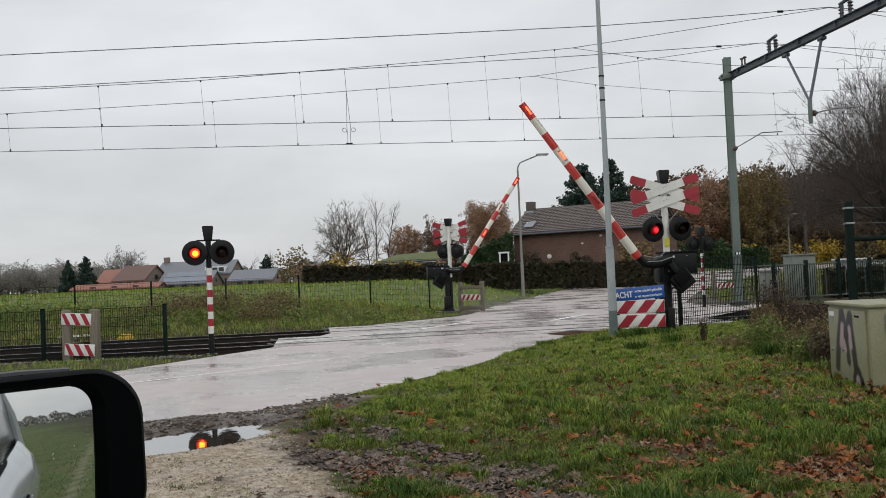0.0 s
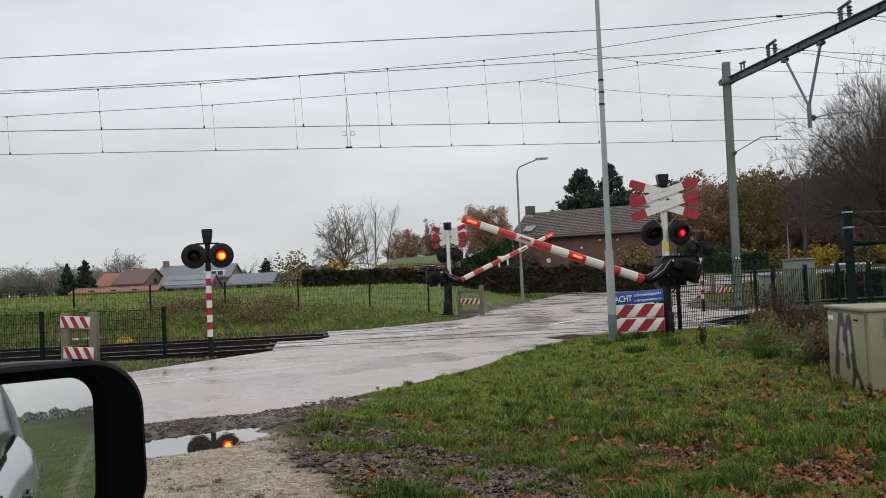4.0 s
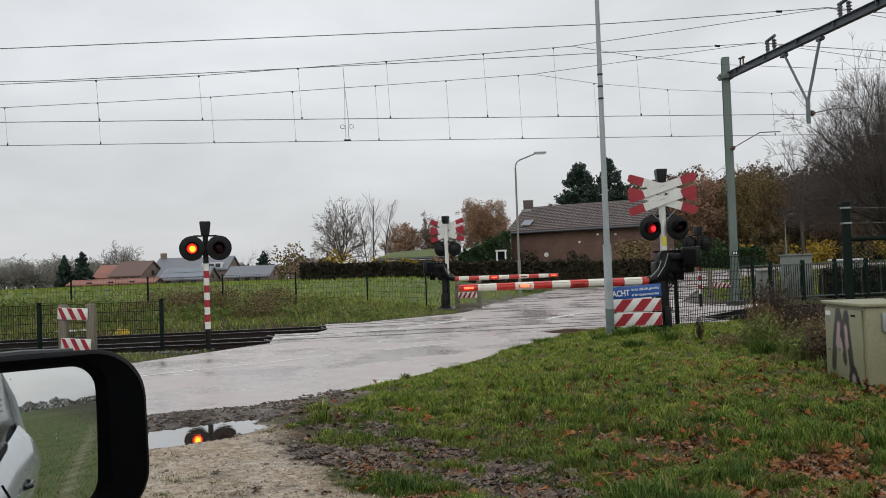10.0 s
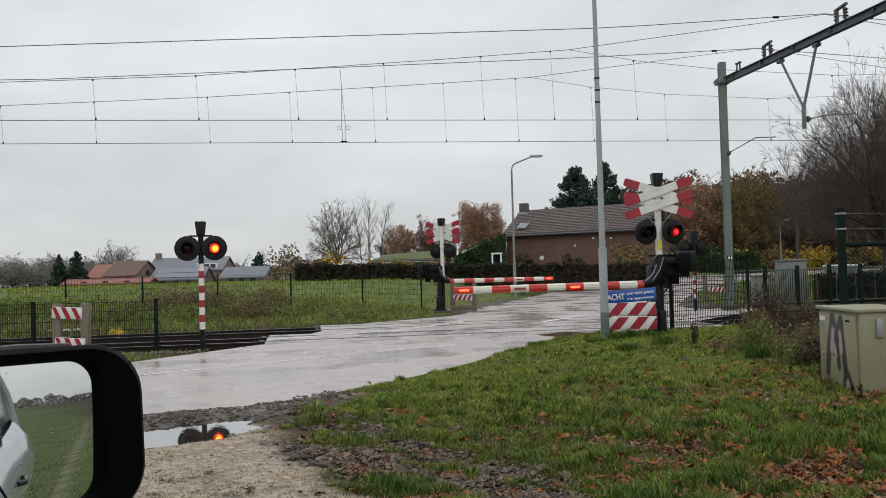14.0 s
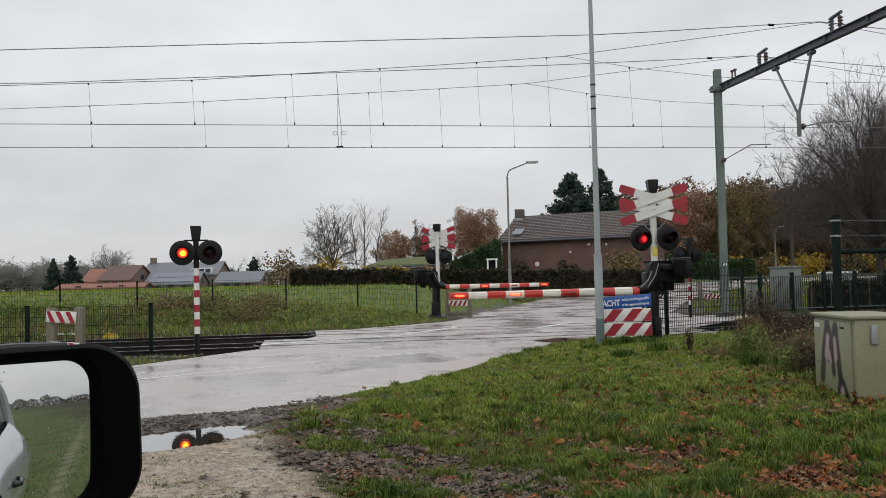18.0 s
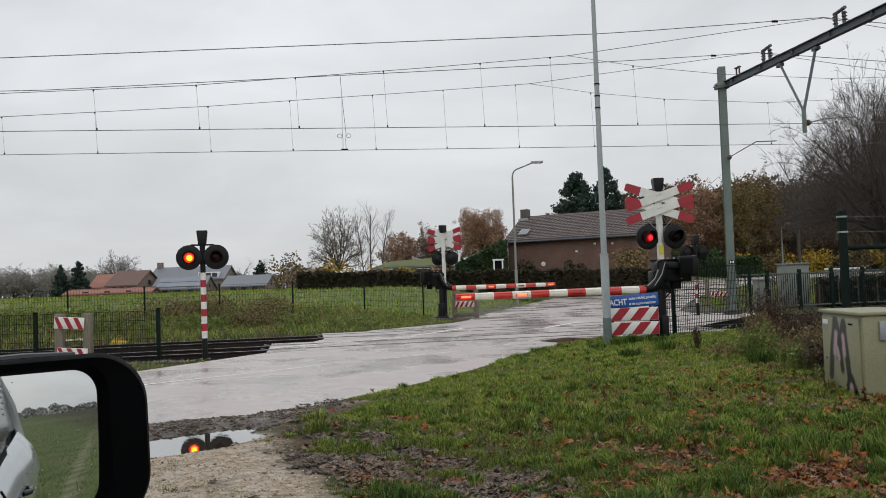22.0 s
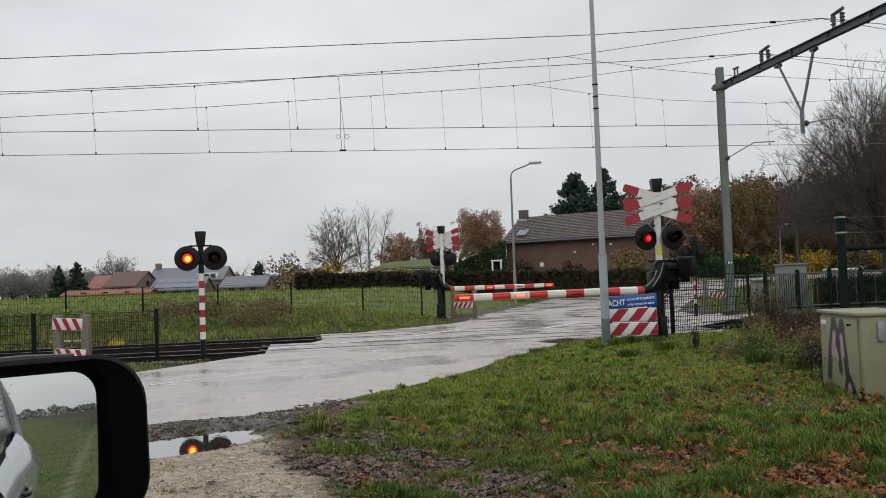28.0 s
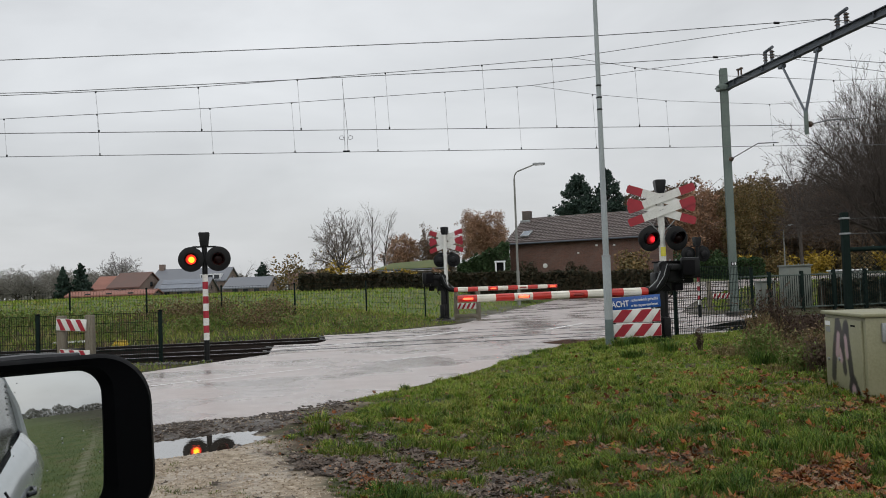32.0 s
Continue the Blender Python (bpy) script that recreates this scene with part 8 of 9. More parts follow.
# ---- grass, leaves, stones, mud ----
def blades(px, py, pz, length, width, rng, lean=0.5):
    """Grass blades: each a bent tapering strip of two quads ending in a point."""
    n = len(px)
    a = rng.uniform(0, 2 * math.pi, n)
    c, s = np.cos(a), np.sin(a)
    f = rng.uniform(0, 2 * math.pi, n)
    b = lean * length * rng.uniform(0.3, 1.3, n)
    bx, by = np.cos(f) * b, np.sin(f) * b
    w = width * rng.uniform(0.6, 1.3, n)
    P = np.stack([px, py, pz], 1)
    side = np.stack([c, s, np.zeros(n)], 1) * w[:, None]
    mid = P + np.stack([bx * 0.35, by * 0.35, length * 0.6], 1)
    tip = P + np.stack([bx, by, length * rng.uniform(0.75, 1.0, n)], 1)
    vs = np.stack([P - side, P + side, mid - side * 0.7, mid + side * 0.7, tip], 1).reshape(-1, 3)
    k = 5 * np.arange(n)[:, None]
    tri = np.array([(0, 1, 3), (0, 3, 2), (2, 3, 4)])
    fs = (k[:, :, None] + tri[None]).reshape(-1, 3)
    return vs, fs


def turf_here(px, py):
    """How much turf grows at a place, 0 to 1."""
    g = gravel_mask(px, py)
    m = mud_mask(px, py)
    d = road_distance(px, py)
    wet = smooth01((puddle_radius(px, py) - 1.25) / 0.2)
    return np.clip(1 - 1.15 * g - 0.95 * m, 0, 1) * wet * smooth01((d + 0.14 + 0.1 * wave(px, py, 3.1, 3)) / 0.25) * (1 - 0.8 * litter_mask(px, py))


def tussocks(cx, cy, radius, height_of, count, rng, width):
    """Tufts whose blades lean outwards from their middles."""
    k = np.repeat(np.arange(len(cx)), count)
    n = len(k)
    r = radius[k] * np.sqrt(rng.random(n)) * rng.uniform(0.5, 1.1, n)
    w = rng.uniform(0, 2 * math.pi, n)
    x, y = cx[k] + r * np.cos(w), cy[k] + r * np.sin(w)
    z = height(x, y) - 0.008
    l = height_of[k] * rng.uniform(0.45, 1.1, n)
    out = l * rng.uniform(0.2, 0.9, n)
    f = w + rng.normal(0, 0.6, n)
    bx, by = out * np.cos(f), out * np.sin(f)
    wd = (width + 0.00024 * y) * rng.uniform(0.6, 1.3, n)
    P = np.stack([x, y, z], 1)
    a = rng.uniform(0, 2 * math.pi, n)
    side = np.stack([np.cos(a), np.sin(a), np.zeros(n)], 1) * wd[:, None]
    mid = P + np.stack([bx * 0.3, by * 0.3, l * 0.62], 1)
    tip = P + np.stack([bx, by, l * rng.uniform(0.65, 1.0, n)], 1)
    vs = np.stack([P - side, P + side, mid - side * 0.75, mid + side * 0.75, tip], 1).reshape(-1, 3)
    tri = np.array([(0, 1, 3), (0, 3, 2), (2, 3, 4)])
    return vs, ((5 * np.arange(n))[:, None, None] + tri[None]).reshape(-1, 3)


def make_verge_grass():
    rng = np.random.default_rng(5)
    # short undergrowth, more of it on nearer ground
    n = 430000
    y = 4.6 * (20.6 / 4.6) ** rng.random(n)
    x = rng.uniform(-0.32, 0.56, n) * (y + 1.2)
    nn = (y - NEAR - SLOPE * x) * TX
    clump = 0.5 + 0.5 * wave(x, y, 2.3, 1) + 0.35 * wave(x, y, 6.5, 2)
    keep = (nn < -2.5) & (x > -2.4) & (rng.random(n) < turf_here(x, y) * np.clip(0.08 + 0.8 * clump + np.interp(y, [7, 12], [0.0, 0.5]), 0.03, 1.0))
    x, y, clump = x[keep], y[keep], clump[keep]
    z = height(x, y) - 0.01
    L = (1 - 0.65 * gravel_mask(x - 0.35, y)) * (0.4 + 0.6 * turf_here(x, y)) * (0.026 + 0.06 * np.clip(clump, 0, 1.4) * rng.uniform(0.4, 1.4, len(x)))
    fresh = rng.random(len(x)) < np.clip(np.interp(y, [5.5, 9, 13], [0.08, 0.4, 0.85]) + 0.35 * wave(x, y, 1.1, 4), 0, 1)
    for pick, mat, lab in ((~fresh, "grass", "wet uneven green grass on the near verge"), (fresh, "grass_fresh", "fresh light green grass on the near verge")):
        vs, fs = blades(x[pick], y[pick], z[pick], L[pick], 0.0013 + 0.00021 * y[pick], rng, 1.15)
        tagged(part("verge_grass", raw("verge_grass", vs, fs, M[mat]), None), lab, "grass", kind="stuff")
    # tufts of every size
    n = 8200
    y = 4.7 * (20.4 / 4.7) ** rng.random(n)
    x = rng.uniform(-0.3, 0.56, n) * (y + 1.0)
    nn = (y - NEAR - SLOPE * x) * TX
    big = np.clip(0.5 + 0.6 * wave(x, y, 1.4, 6) + 0.4 * wave(x, y, 4.1, 3), 0, 1.3)
    big = big * np.interp(y, [6, 9.5, 13, 18], [1.0, 0.9, 0.6, 0.75])
    keep = (nn < -2.6) & (x > -2.2) & (rng.random(n) < turf_here(x, y) * (0.35 + 0.65 * big))
    x, y, big = x[keep], y[keep], big[keep]
    r = rng.uniform(0.03, 0.1, len(x)) * (0.6 + 0.6 * big)
    h = (0.05 + 0.13 * big * rng.uniform(0.5, 1.2, len(x))) * (0.2 + 0.8 * turf_here(x, y)) * (1 - 0.65 * gravel_mask(x - 0.3, y))
    dark = rng.random(len(x)) < (0.4 + 0.5 * big) * np.interp(y, [6, 12], [0.85, 0.3])
    young = rng.random(len(x)) < np.interp(y, [5.5, 12], [0.15, 0.9])
    for pick, mat, lab in ((dark, "grass_tuft", "dense dark green tufts of wet grass on the verge"), (~dark & ~young, "grass", "paler tufts of wet grass on the verge"), (~dark & young, "grass_fresh", "fresh light green tufts of grass on the verge")):
        vs, fs = tussocks(x[pick], y[pick], r[pick], h[pick], 46, rng, 0.0019)
        tagged(part("grass_tussocks", raw("grass_tussocks", vs, fs, M[mat]), None), lab, "grass", kind="stuff")
    # sparse low tufts on the gravel
    x, y = rng.uniform(-2.6, -0.9, 170), rng.uniform(5.2, 8.0, 170)
    ok = (gravel_mask(x, y) > 0.6) & (puddle_radius(x, y) > 1.25) & (wave(x, y, 3.0, 2) > 0.0)
    vs, fs = tussocks(x[ok], y[ok], np.full(ok.sum(), 0.06), np.full(ok.sum(), 0.03), 26, rng, 0.0009)
    tagged(part("gravel_tufts", raw("gravel_tufts", vs, fs, M["grass"]), None), "sparse low grass tufts on the sandy gravel", "grass", kind="stuff")


make_verge_grass()


def make_tufts():
    """The tall dark tufts near the warning sign and the cabinet."""
    rng = np.random.default_rng(8)
    A = np.array([(4.0, 15.9, 0.3), (3.5, 17.6, 0.22), (3.9, 18.0, 0.24), (4.4, 18.2, 0.2), (4.75, 13.3, 0.28), (4.95, 13.0, 0.3), (5.2, 13.2, 0.26), (1.95, 17.9, 0.12), (3.2, 15.2, 0.24), (3.0, 17.0, 0.18)])
    vs, fs = tussocks(A[:, 0], A[:, 1], np.full(len(A), 0.2), A[:, 2], 260, rng, 0.0018)
    tagged(part("grass_tufts", raw("grass_tufts", vs, fs, M["grass_tuft"]), None), "taller tufts of dark green grass", "grass", kind="stuff")
    A = np.array([(4.85, 14.5, 0.26), (5.05, 14.1, 0.32), (5.3, 13.9, 0.36), (5.5, 13.6, 0.34), (5.15, 13.4, 0.28), (4.7, 14.9, 0.2), (4.6, 12.4, 0.14)])
    vs, fs = tussocks(A[:, 0], A[:, 1], np.full(len(A), 0.2), A[:, 2], 150, rng, 0.0015)
    tagged(part("dry_tufts", raw("dry_tufts", vs, fs, M["grass_dry"]), None), "dry yellow-brown grass tufts among the weeds", "grass", kind="stuff")


make_tufts()


def make_meadow_behind():
    """The meadow beside the wheel track that leads away behind the car."""
    rng = np.random.default_rng(14)
    n = 36000
    a = -3.0 * (20.0 ** rng.random(n))
    r = rng.uniform(-0.5, 1.0, n) * (2 - a * 0.45) + 1.0
    x, y = -0.867 * a + 0.498 * r, 0.498 * a + 0.867 * r
    keep = (gravel_mask(x, y) < 0.3) & (road_distance(x, y) > 0.3) & (y < 4.4)
    x, y, a = x[keep], y[keep], a[keep]
    vs, fs = blades(x, y, height(x, y) - 0.01, rng.uniform(0.03, 0.08, len(x)), 0.002 - 0.0004 * a, rng, 0.9)
    tagged(part("meadow_grass", raw("meadow_grass", vs, fs, M["grass"]), None), "green meadow grass behind the car", "grass", kind="stuff")


make_meadow_behind()


def make_left_and_far_grass():
    rng = np.random.default_rng(12)
    # strip between the road and the near track, on the left
    n = 24000
    s = rng.uniform(-22, -3.6, n)
    q = rng.uniform(-6.5, -2.2, n)
    x, y = s * TX - q * TY, NEAR + s * TY + q * TX
    d = road_distance(x, y)
    keep = (d > 0.03) & (rng.random(n) < 0.35 + 0.5 * wave(x, y, 1.9, 4) + 0.3)
    x, y = x[keep], y[keep]
    z = height(x, y) - 0.01
    vs, fs = blades(x, y, z, rng.uniform(0.03, 0.11, len(x)), np.full(len(x), 0.007), rng, 0.7)
    tagged(part("trackside_grass", raw("trackside_grass", vs, fs, M["grass_fresh"]), None), "short grass strip between road and track", "grass", kind="stuff")
    # the rough bank beyond the tracks
    for seed, n, mat, lo, hi, lab in ((21, 60000, "grass_fresh", 0.12, 0.38, "long green grass on the bank behind the tracks"), (22, 26000, "grass_dry", 0.2, 0.55, "dry brown grass on the bank behind the tracks")):
        rng = np.random.default_rng(seed)
        s = rng.uniform(-34, 4, n)
        q = 6.2 + 7.5 * rng.random(n) ** 1.2
        x, y = s * TX - q * TY, NEAR + s * TY + q * TX
        d = road_distance(x, y)
        pat = wave(x, y, 0.55, 7 if mat != "grass_dry" else 3) + 0.4 * wave(x, y, 1.7, 5)
        keep = (d > 0.3) & (rng.random(n) < (1 - mud_mask(x, y))) & (rng.random(n) < (0.7 if mat != "grass_dry" else np.clip(0.15 + 0.9 * pat, 0, 1) * np.exp(-((s + 8) / 7) ** 2) + 0.12))
        x, y, d = x[keep], y[keep], d[keep]
        z = height(x, y) - 0.01
        h = 0.6 * rng.uniform(lo, hi, len(x)) * np.clip(0.35 + d / 4, 0.3, 1)
        vs, fs = blades(x, y, z, h, np.full(len(x), 0.01), rng, 0.9)
        tagged(part("bank_grass", raw("bank_grass", vs, fs, M[mat]), None), lab, "grass", kind="stuff")
    # beyond the crossing, both sides of the road, and the field's rows
    rng = np.random.default_rng(23)
    n = 60000
    x, y = rng.uniform(-40, 30, n), 35 + 30 * rng.random(n) ** 1.3
    d = road_distance(x, y)
    keep = (d > 0.4) & (d < 60) & (rng.random(n) < 0.75 * (1 - mud_mask(x, y)))
    x, y = x[keep], y[keep]
    z = height(x, y) - 0.01
    vs, fs = blades(x, y, z, rng.uniform(0.06, 0.2, len(x)), np.full(len(x), 0.022), rng, 0.6)
    tagged(part("field_grass", raw("field_grass", vs, fs, M["grass_fresh"]), None), "short green growth of the field beyond the tracks", "grass", kind="stuff")


make_left_and_far_grass()


def make_brambles():
    """Low brambles on the bank, with a stretch of brown dead weeds among them."""
    for seed, count, n, lo, hi, tall, mat, lab in ((31, 120, 42000, -24, 1.0, 0.5, "bramble", "low green brambles and weeds on the bank"), (32, 34, 13000, -9.6, -4.4, 0.8, "bank_weed", "brown dead weeds on the bank behind the track")):
        rng = np.random.default_rng(seed)
        blobs = []
        for k in range(count):
            s = rng.uniform(lo, hi)
            q = rng.uniform(7.6, 11.5) if mat == "bramble" else rng.uniform(8.2, 12.0)
            x, y, _ = on_track(s, q)
            z = float(height(np.array([x]), np.array([y]))[0])
            r = rng.uniform(0.3, 0.9) * (1 if s < -2 else 0.6)
            blobs.append((x, y, z + 0.1, r, r * 0.8, r * tall))
        c = blob_points(blobs, n, rng, 0.4)
        tagged(part("bank_brambles", raw("bank_brambles", *leaf_quads(c, 0.038, rng), M[mat]), None), lab, "brambles", kind="stuff")


make_brambles()


def weed_clump(x, y, w, h, seed, mat, label, stems=160, name="dead_weeds", group="weed clumps", wide=0.6):
    """Dry upright stems with small side twigs and shrivelled leaves."""
    rng = np.random.default_rng(seed)
    z = float(height(np.array([x]), np.array([y]))[0])
    seg, cen = [], []
    for k in range(stems):
        bx, by = rng.normal(0, w * 0.3), rng.normal(0, w * 0.25)
        l = h * rng.uniform(0.5, 1.05)
        tx, ty = bx + rng.normal(0, 0.22 * wide ** 0.5) * l, by + rng.normal(0, 0.22 * wide ** 0.5) * l
        mx, my = (bx + tx) / 2 + rng.normal(0, 0.04), (by + ty) / 2
        seg.append((bx, by, -0.03, 0.006, mx, my, l * 0.55, 0.0045))
        seg.append((mx, my, l * 0.55, 0.0045, tx, ty, l, 0.0025))
        for j in range(4):
            f = rng.uniform(0.3, 1)
            a, b, e = bx + (tx - bx) * f, by + (ty - by) * f, l * f
            q = rng.normal(0, 0.12 * wide, 3)
            seg.append((a, b, e, 0.003, a + q[0], b + q[1], e + abs(q[2]) + 0.03, 0.0015))
            cen.append((a + q[0], b + q[1], e + abs(q[2]) + 0.03))
            cen.append((a + q[0] * 0.5, b + q[1] * 0.5, e + 0.03))
    t = thing(name, pose(x, y, z), label, "weeds", group)
    part("stem_growth", branch_mesh("stem_growth", seg, M[mat], 3), None, t, "dry stems")
    part("leaf_growth", raw("leaf_growth", *leaf_quads(np.array(cen), 0.02 + 0.006 * wide, rng), M[mat]), None, t, "shrivelled leaves")


weed_clump(5.65, 15.2, 0.42, 1.08, 41, "weed_brown", "tall purple-brown dead weeds before the track", 110)
weed_clump(5.25, 14.6, 0.5, 0.66, 54, "bank_weed", "tangled olive-brown weeds in the verge", 120)
weed_clump(4.95, 13.9, 0.55, 0.46, 55, "bramble", "tangled green brambles in the verge", 130)
weed_clump(5.35, 12.9, 0.6, 0.5, 56, "bank_weed", "tangled olive-brown weeds in the verge", 120)
weed_clump(5.85, 14.6, 0.55, 0.62, 42, "weed_brown", "tangled purple-brown dead weeds beside the cabinet", 170)
weed_clump(5.95, 14.0, 0.5, 0.62, 43, "weed_brown", "tangled purple-brown dead weeds beside the cabinet", 170)
weed_clump(6.2, 15.0, 0.7, 0.6, 51, "weed_brown", "brown dead weeds before the track", 110)
weed_clump(5.1, 11.9, 0.4, 0.42, 52, "weed_brown", "brown dead weeds against the cabinet", 70)
weed_clump(4.95, 14.5, 0.7, 0.13, 44, "grass_dry", "pale dry weeds in the verge", 100)
weed_clump(5.35, 13.9, 0.7, 0.2, 45, "grass_dry", "pale dry weeds in the verge", 80)
weed_clump(5.6, 13.4, 0.8, 0.3, 46, "bramble", "green brambles among the dead weeds", 130)
weed_clump(5.0, 12.3, 0.6, 0.24, 47, "bramble", "green brambles among the dead weeds", 80)
weed_clump(4.62, 10.7, 0.3, 0.11, 48, "bramble", "green weeds at the foot of the cabinet", 50, wide=0.25)
weed_clump(4.5, 15.7, 0.07, 0.4, 50, "weed_brown", "single dark dead dock plant in the verge", 26, wide=0.16)


def leaf_shape(rng):
    """A lobed maple-like leaf, slightly curled."""
    pts = []
    for k in range(5):
        w = math.pi / 2 + (k - 2) * 1.02
        l = (0.72, 0.95, 1.1, 0.95, 0.72)[k]
        for dw, dl in ((-0.3, 0.55), (-0.1, 0.86), (0.0, 1.0), (0.1, 0.86)):
            pts.append((l * dl * math.cos(w + dw), l * dl * math.sin(w + dw)))
    pts.append((0.12, -0.35))
    pts.append((-0.12, -0.35))
    order = sorted(range(len(pts)), key=lambda i: math.atan2(pts[i][1], pts[i][0]))
    pts = [pts[i] for i in order]
    a, b = rng.uniform(-0.8, 0.9), rng.uniform(-0.7, 0.8)
    vs = [(0, 0, 0.06)] + [(x, y, a * x * x + b * y * y + rng.normal(0, 0.11)) for x, y in pts]
    n = len(pts)
    return vs, [(0, 1 + i, 1 + (i + 1) % n) for i in range(n)]


def make_fallen_leaves():
    rng = np.random.default_rng(61)
    shapes = [leaf_shape(rng) for _ in range(7)]
    meshes = [Geo().add(*s).mesh("leaf", M["leaf_fallen"]) for s in shapes]
    ground = bpy.data.objects["ground"]
    def pick(n, mode):
        """Places for n leaves, thicker to the right and in patches."""
        k = 60000
        if mode < 2:
            y = (4.9 * (12.5 / 4.9) ** rng.random(k)) if mode == 0 else (5.0 * (19.5 / 5.0) ** rng.random(k))
            x = rng.uniform(-0.16, 0.55, k) * y
            here = (1 - gravel_mask(x, y)) * smooth01(road_distance(x, y) / 0.3)
            lone = 0.4 * np.clip(2.4 * x / y, 0.04, 1) * np.clip(0.45 + 0.8 * wave(x, y, 5.2, 4), 0, 1) if mode == 0 else 0
            p = here * np.clip((0.85 if mode else 0.25) * litter_mask(x, y) + lone + 0.09 * np.clip(0.3 + 2 * x / y, 0.1, 1.2) - 0.5 * mould_mask(x, y), 0, 1)
        else:
            y, x = rng.uniform(4.8, 8.6, k), rng.uniform(-1.9, 0.9, k)
            p = np.clip(mould_mask(x, y) ** 1.2 + 0.25 * litter_mask(x, y), 0, 1) * (1 - 0.9 * gravel_mask(x, y))
        ok = np.nonzero(rng.random(k) < p)[0][:n]
        return np.stack([x[ok], y[ok], height(x[ok], y[ok])], 1)

    # nearest leaves: single ones
    big = pick(290, 0)
    for i, (x, y, z) in enumerate(big):
        s = rng.uniform(0.036, 0.065)
        o = part("leaf", meshes[i % 7], None, ground, at=pose(x, y, z + rng.uniform(0.025, 0.07), rng.uniform(-40, 40), rng.uniform(-40, 40), rng.uniform(0, 360)) @ Matrix.Diagonal((s, s, s, 1)))
    # the rest in one mesh
    for name, mat, n, lab, mode in (("leaf_litter", "leaf_fallen_mix", 4600, "orange and brown leaves scattered in the grass", 0), ("rotting_leaves", "leaf_rotten", 4200, "wet rotting leaves pressed into the mud", 1)):
        V, F, k = [], [], 0
        for cnt, (x, y, z) in enumerate(pick(n, mode + 1)):
            vs, fs = shapes[cnt % 7]
            s = rng.uniform(0.018, 0.043) if mode == 0 else rng.uniform(0.02, 0.055)
            zz = z + (rng.uniform(0.002, 0.03) if mode == 0 else rng.uniform(0.003, 0.022))
            t = 32 if mode == 0 else 20
            m = pose(x, y, zz, rng.uniform(-t, t), rng.uniform(-t, t), rng.uniform(0, 360)) @ Matrix.Diagonal((s, s, s * (0.8 if mode == 0 else 0.45), 1))
            V += [tuple(m @ Vector(q)) for q in vs]
            F += [(a + k, b + k, c + k) for a, b, c in fs]
            k = len(V)
        tagged(part(name, raw(name, V, F, M[mat]), None), lab, "fallen leaves", kind="stuff")
    # leaves held up by the blades, thickest on the cabinet's side
    k = 6000
    y = 5.2 * (17.5 / 5.2) ** rng.random(k)
    x = rng.uniform(-0.08, 0.56, k) * y
    p = (1 - gravel_mask(x, y)) * smooth01(road_distance(x, y) / 0.5) * (0.02 + 0.32 * smooth01((x / y - 0.1) / 0.3)) * np.clip(0.4 + 0.9 * wave(x, y, 2.6, 21) + 0.7 * wave(x, y, 6.1, 22), 0.05, 1.3)
    V, F, zs = [], [], height(x, y)
    for i in np.nonzero(rng.random(k) < p)[0]:
        vs, fs = shapes[i % 7]
        s = rng.uniform(0.028, 0.052)
        m = pose(x[i], y[i], zs[i] + rng.uniform(0.025, 0.075), rng.uniform(-45, 45), rng.uniform(-45, 45), rng.uniform(0, 360)) @ Matrix.Diagonal((s, s, s, 1))
        k = len(V)
        V += [tuple(m @ Vector(q)) for q in vs]
        F += [(a + k, b + k, c + k) for a, b, c in fs]
    tagged(part("caught_leaves", raw("caught_leaves", V, F, M["leaf_rust_mix"]), None), "rust-orange leaves caught on top of the grass", "fallen leaves", kind="stuff")


def make_leaf_fragments():
    """Crumbled brown leaf bits caught in the turf."""
    rng = np.random.default_rng(66)
    n = 26000
    y = 4.8 * (17.0 / 4.8) ** rng.random(n)
    x = rng.uniform(-0.25, 0.55, n) * y
    keep = rng.random(n) < (1 - gravel_mask(x, y)) * smooth01(road_distance(x, y) / 0.3) * np.clip(0.35 + 0.5 * wave(x, y, 3.4, 8) + 0.6 * litter_mask(x, y), 0.04, 1)
    x, y = x[keep], y[keep]
    c = np.stack([x, y, height(x, y) + rng.uniform(0.004, 0.045, len(x))], 1)
    tagged(part("leaf_fragments", raw("leaf_fragments", *leaf_quads(c, 0.014, rng, 0.5), M["leaf_fallen_mix"]), None), "crumbled brown leaf bits caught in the grass", "fallen leaves", kind="stuff")


make_fallen_leaves()
make_leaf_fragments()


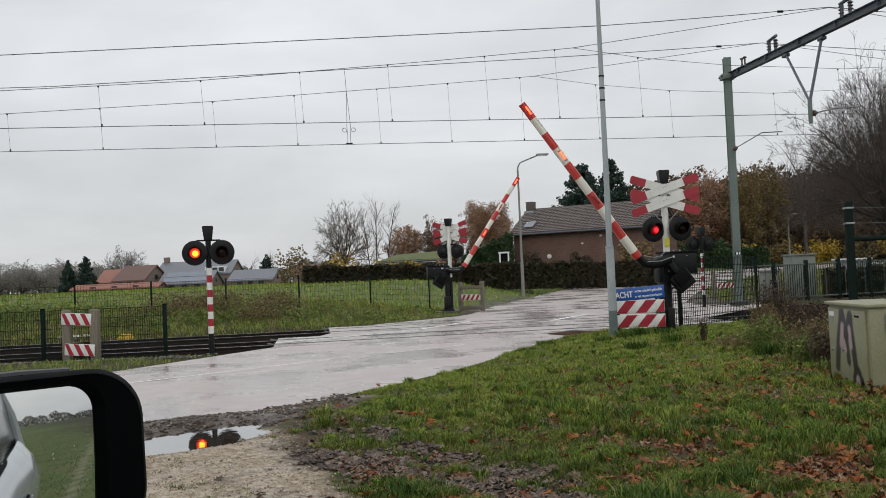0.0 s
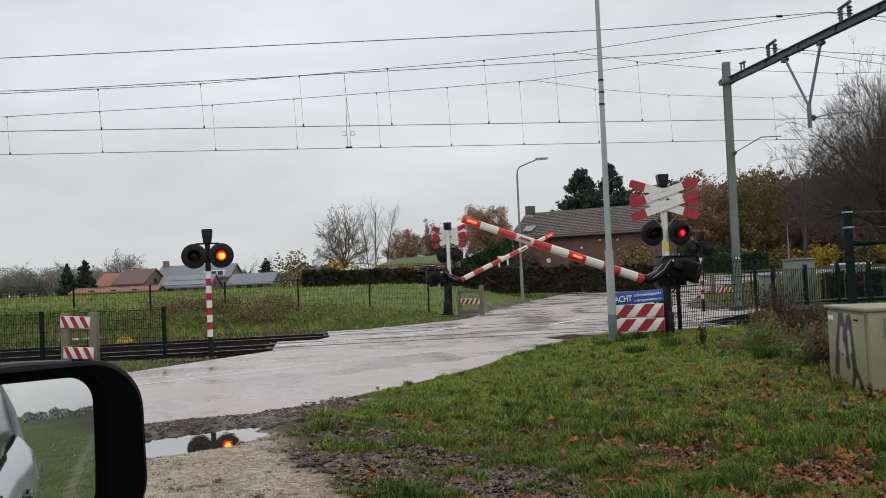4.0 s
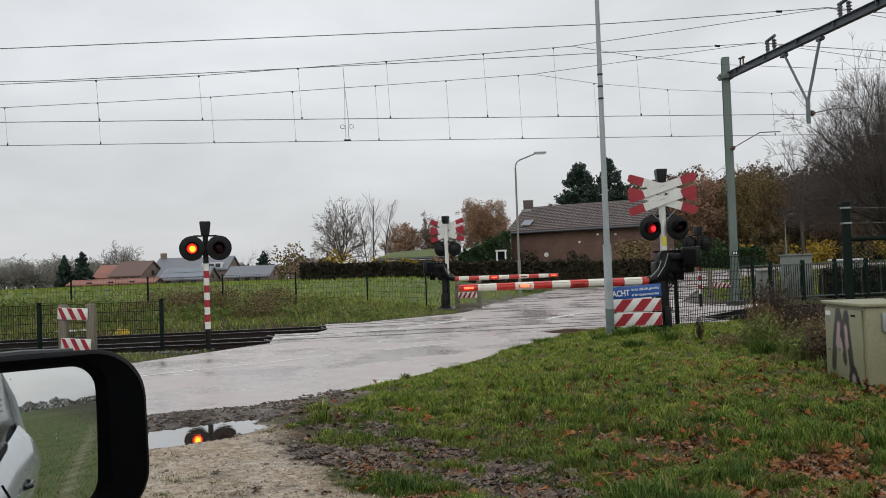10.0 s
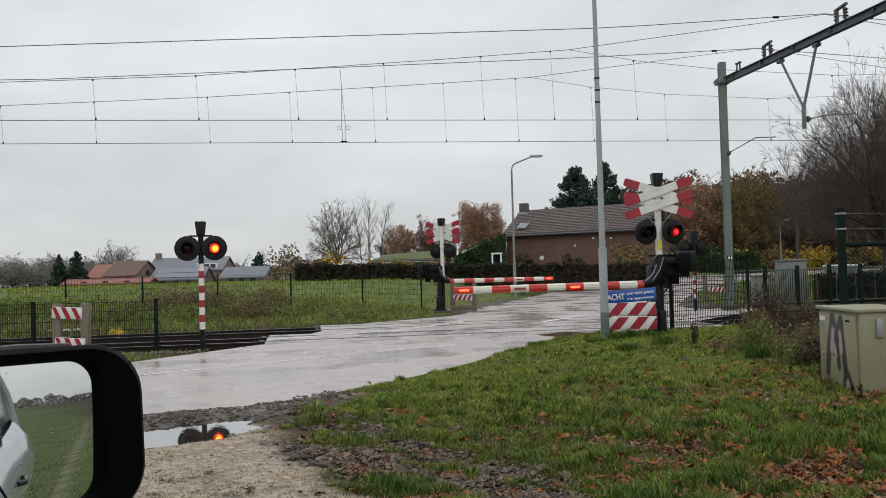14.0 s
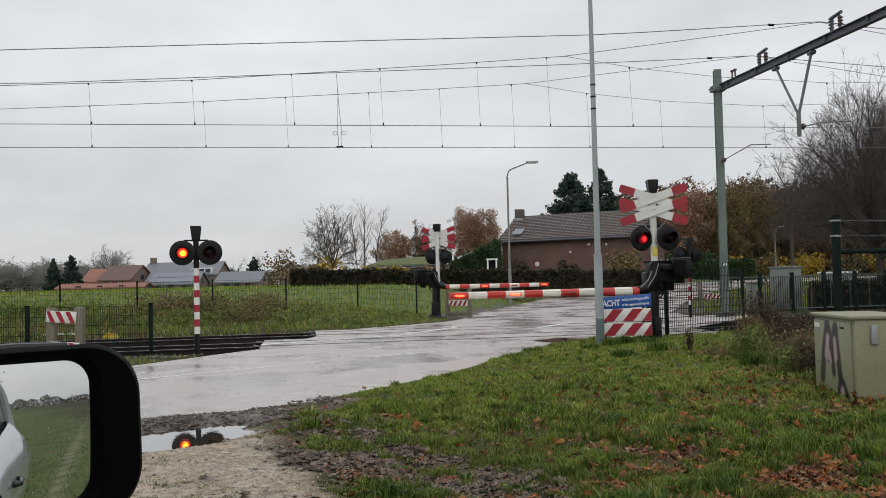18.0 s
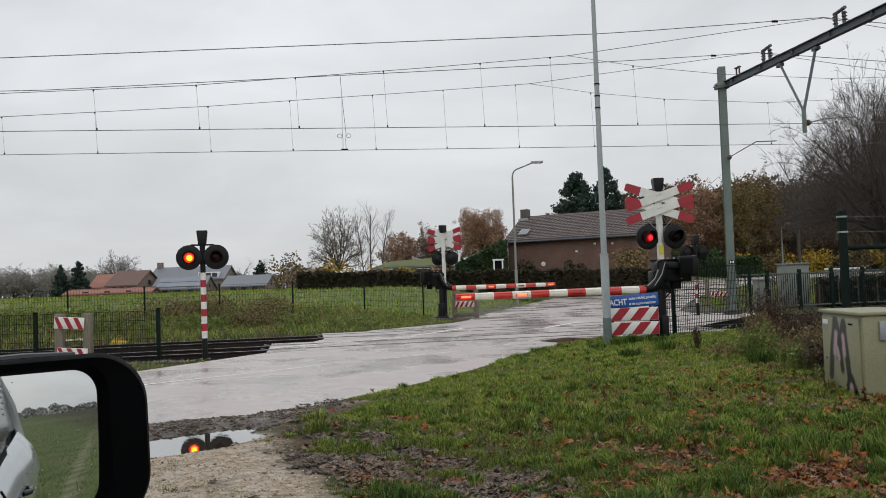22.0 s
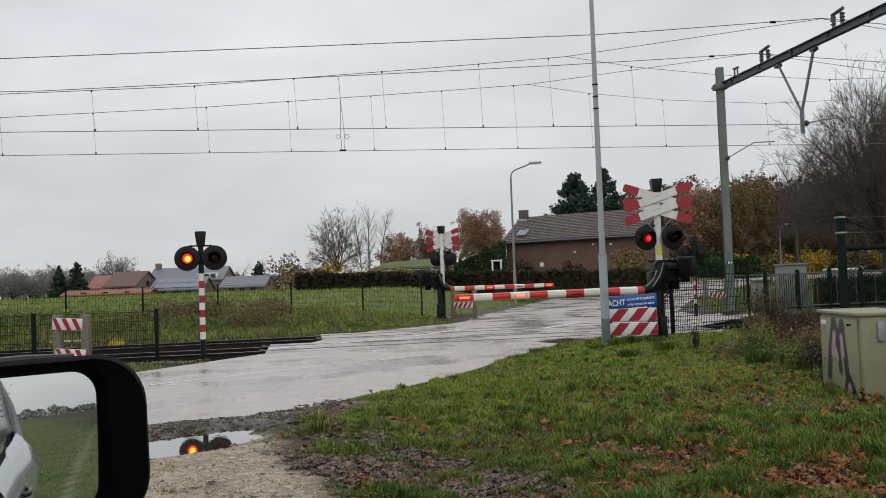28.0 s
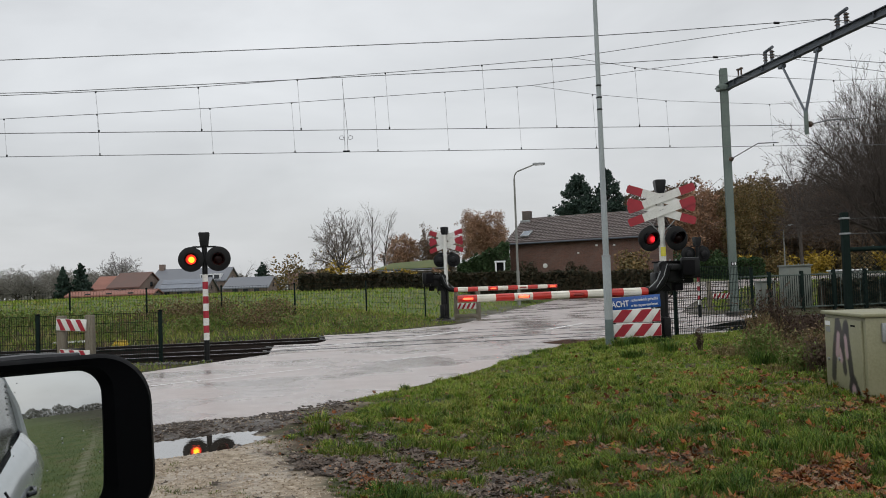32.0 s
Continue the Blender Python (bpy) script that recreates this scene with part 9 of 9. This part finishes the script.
def make_gravel_and_mud():
    rng = np.random.default_rng(71)
    n = 20000
    y = 4.6 * (10.5 / 4.6) ** rng.random(n)
    x = rng.uniform(-0.6, 0.05, n) * y
    keep = (rng.random(n) < gravel_mask(x, y)) & (puddle_radius(x, y) > 1.02) & (road_distance(x, y) > 0.0)
    x, y = x[keep], y[keep]
    z = height(x, y) + 0.001
    scatter_stones("gravel_pebbles", x, y, z, 0.011, M["pebble"], "small wet pebbles in the sandy gravel", "pebbles", rng)
    # dark crumbs of earth and leaf trodden into the gravel
    n = 5000
    y = 4.8 * (9.4 / 4.8) ** rng.random(n)
    x = rng.uniform(-0.6, 0.0, n) * y
    keep = (rng.random(n) < gravel_mask(x, y) * np.clip(0.1 + 0.75 * wave(x, y, 2.2, 9) + 0.5 * wave(x, y, 7.0, 1), 0.03, 1)) & (puddle_radius(x, y) > 1.0) & (road_distance(x, y) > 0.0)
    x, y = x[keep], y[keep]
    scatter_stones("earth_crumbs", x, y, height(x, y), 0.022 * rng.random(len(x)) ** 2 + 0.006, M["mud_and_core"], "dark crumbs of earth on the sandy gravel", "earth crumbs", rng, 0.3)
    n = 46000
    y = rng.uniform(7.7, 12.3, n)
    x = rng.uniform(-4.6, -0.4, n)
    keep = (rng.random(n) < np.clip(mud_mask(x, y) - mould_mask(x, y), 0, 1) ** 1.4 * np.clip(0.55 + 0.6 * wave(x, y, 5, 3), 0.12, 1)) & (puddle_radius(x, y) > 0.95)
    x, y = x[keep], y[keep]
    d = road_distance(x, y)
    z = np.maximum(height(x, y), np.where(d < 0, 0.005, -1)) + 0.004
    scatter_stones("mud_clods", x, y, z - 0.006, 0.04 * rng.random(len(x)) ** 2.5 + 0.01, M["mud_and_core"], "churned dark mud along the road's edge", "mud", rng, 0.4)


make_gravel_and_mud()


def make_puddle():
    vs = [(PUDDLE[0], PUDDLE[1], 0.155)]
    n = 40
    for k in range(n):
        w = 2 * math.pi * k / n
        u, v = 1.35 * PUDDLE[2] * math.cos(w), 1.4 * PUDDLE[3] * math.sin(w)
        a = radians(PUDDLE[4])
        vs.append((PUDDLE[0] + u * math.cos(a) - v * math.sin(a), PUDDLE[1] + u * math.sin(a) + v * math.cos(a), 0.155))
    g = Geo().add(vs, [(0, 1 + k, 1 + (k + 1) % n) for k in range(n)])
    tagged(part("puddle", g, M["water"], None), "still muddy puddle mirroring the sky", "puddle", kind="structure")


make_puddle()


# ---- what moves ----
def flash_rows(place, phase, flips=52):
    """The lamps light in turn; each bulb swings its lit half to the front and back within two steps."""
    P, C, W = 0.627, 0.124, 0.215
    rest, other = (172.0, 0.0) if phase == "b" else (0.0, 172.0)
    rows = [(0.0, place @ pose(0, 0, 0, 0, 0, rest))]
    for k in range(flips):
        for t, one, two in ((C + k * P, rest, other), (C + k * P + W, other, rest)):
            n = round(t * FPS)
            if n < 2 or n > 32 * FPS - 2:
                continue
            for step, turn in ((-1, one), (0, 86.0), (1, two)):
                rows.append(((n + step) / FPS, place @ pose(0, 0, 0, 0, 0, turn)))
    rows.append((32.0, place @ pose(0, 0, 0, 0, 0, rest)))
    return rows


def motions():
    for phase, bulbs in LAMPS.items():
        for b in bulbs:
            place = Matrix.Translation(b.matrix_basis.translation)
            if b.name.startswith("boom_lamp"):
                # the slim boom lamps turn about their long axis
                walk(b, [(t, place @ pose(0, 0, 0, m.to_euler().z * 57.29578, 0, 0)) for t, m in flash_rows(Matrix.Identity(4), phase)])
            else:
                walk(b, flash_rows(place, phase))
    near = ((0, 54.4), (0.5, 49.4), (1, 44.9), (1.5, 40.5), (2, 35.8), (2.5, 31.7), (3, 27.4), (3.5, 23.3), (4.5, 17.2), (5.5, 12.1), (6, 9.2), (6.5, 5.8), (7, 2.2), (7.3, 0.4), (7.6, 0), (8, 0.3), (8.5, 0), (32, 0))
    far = ((0, 55.6), (0.5, 52), (1, 48), (1.5, 44), (2, 40), (2.5, 36), (3, 32), (3.5, 27.8), (4.5, 20.2), (5.5, 13.2), (6, 9.7), (6.5, 6), (7, 2.5), (7.3, 0.5), (7.6, 0), (8, 0.2), (8.5, 0), (32, 0))
    for boom, side in BOOMS:
        place = boom.matrix_basis.copy()
        walk(boom, [(t, place @ pose(0, 0, 0, 0, -side * a, 0)) for t, a in (near if side < 0 else far)])


motions()
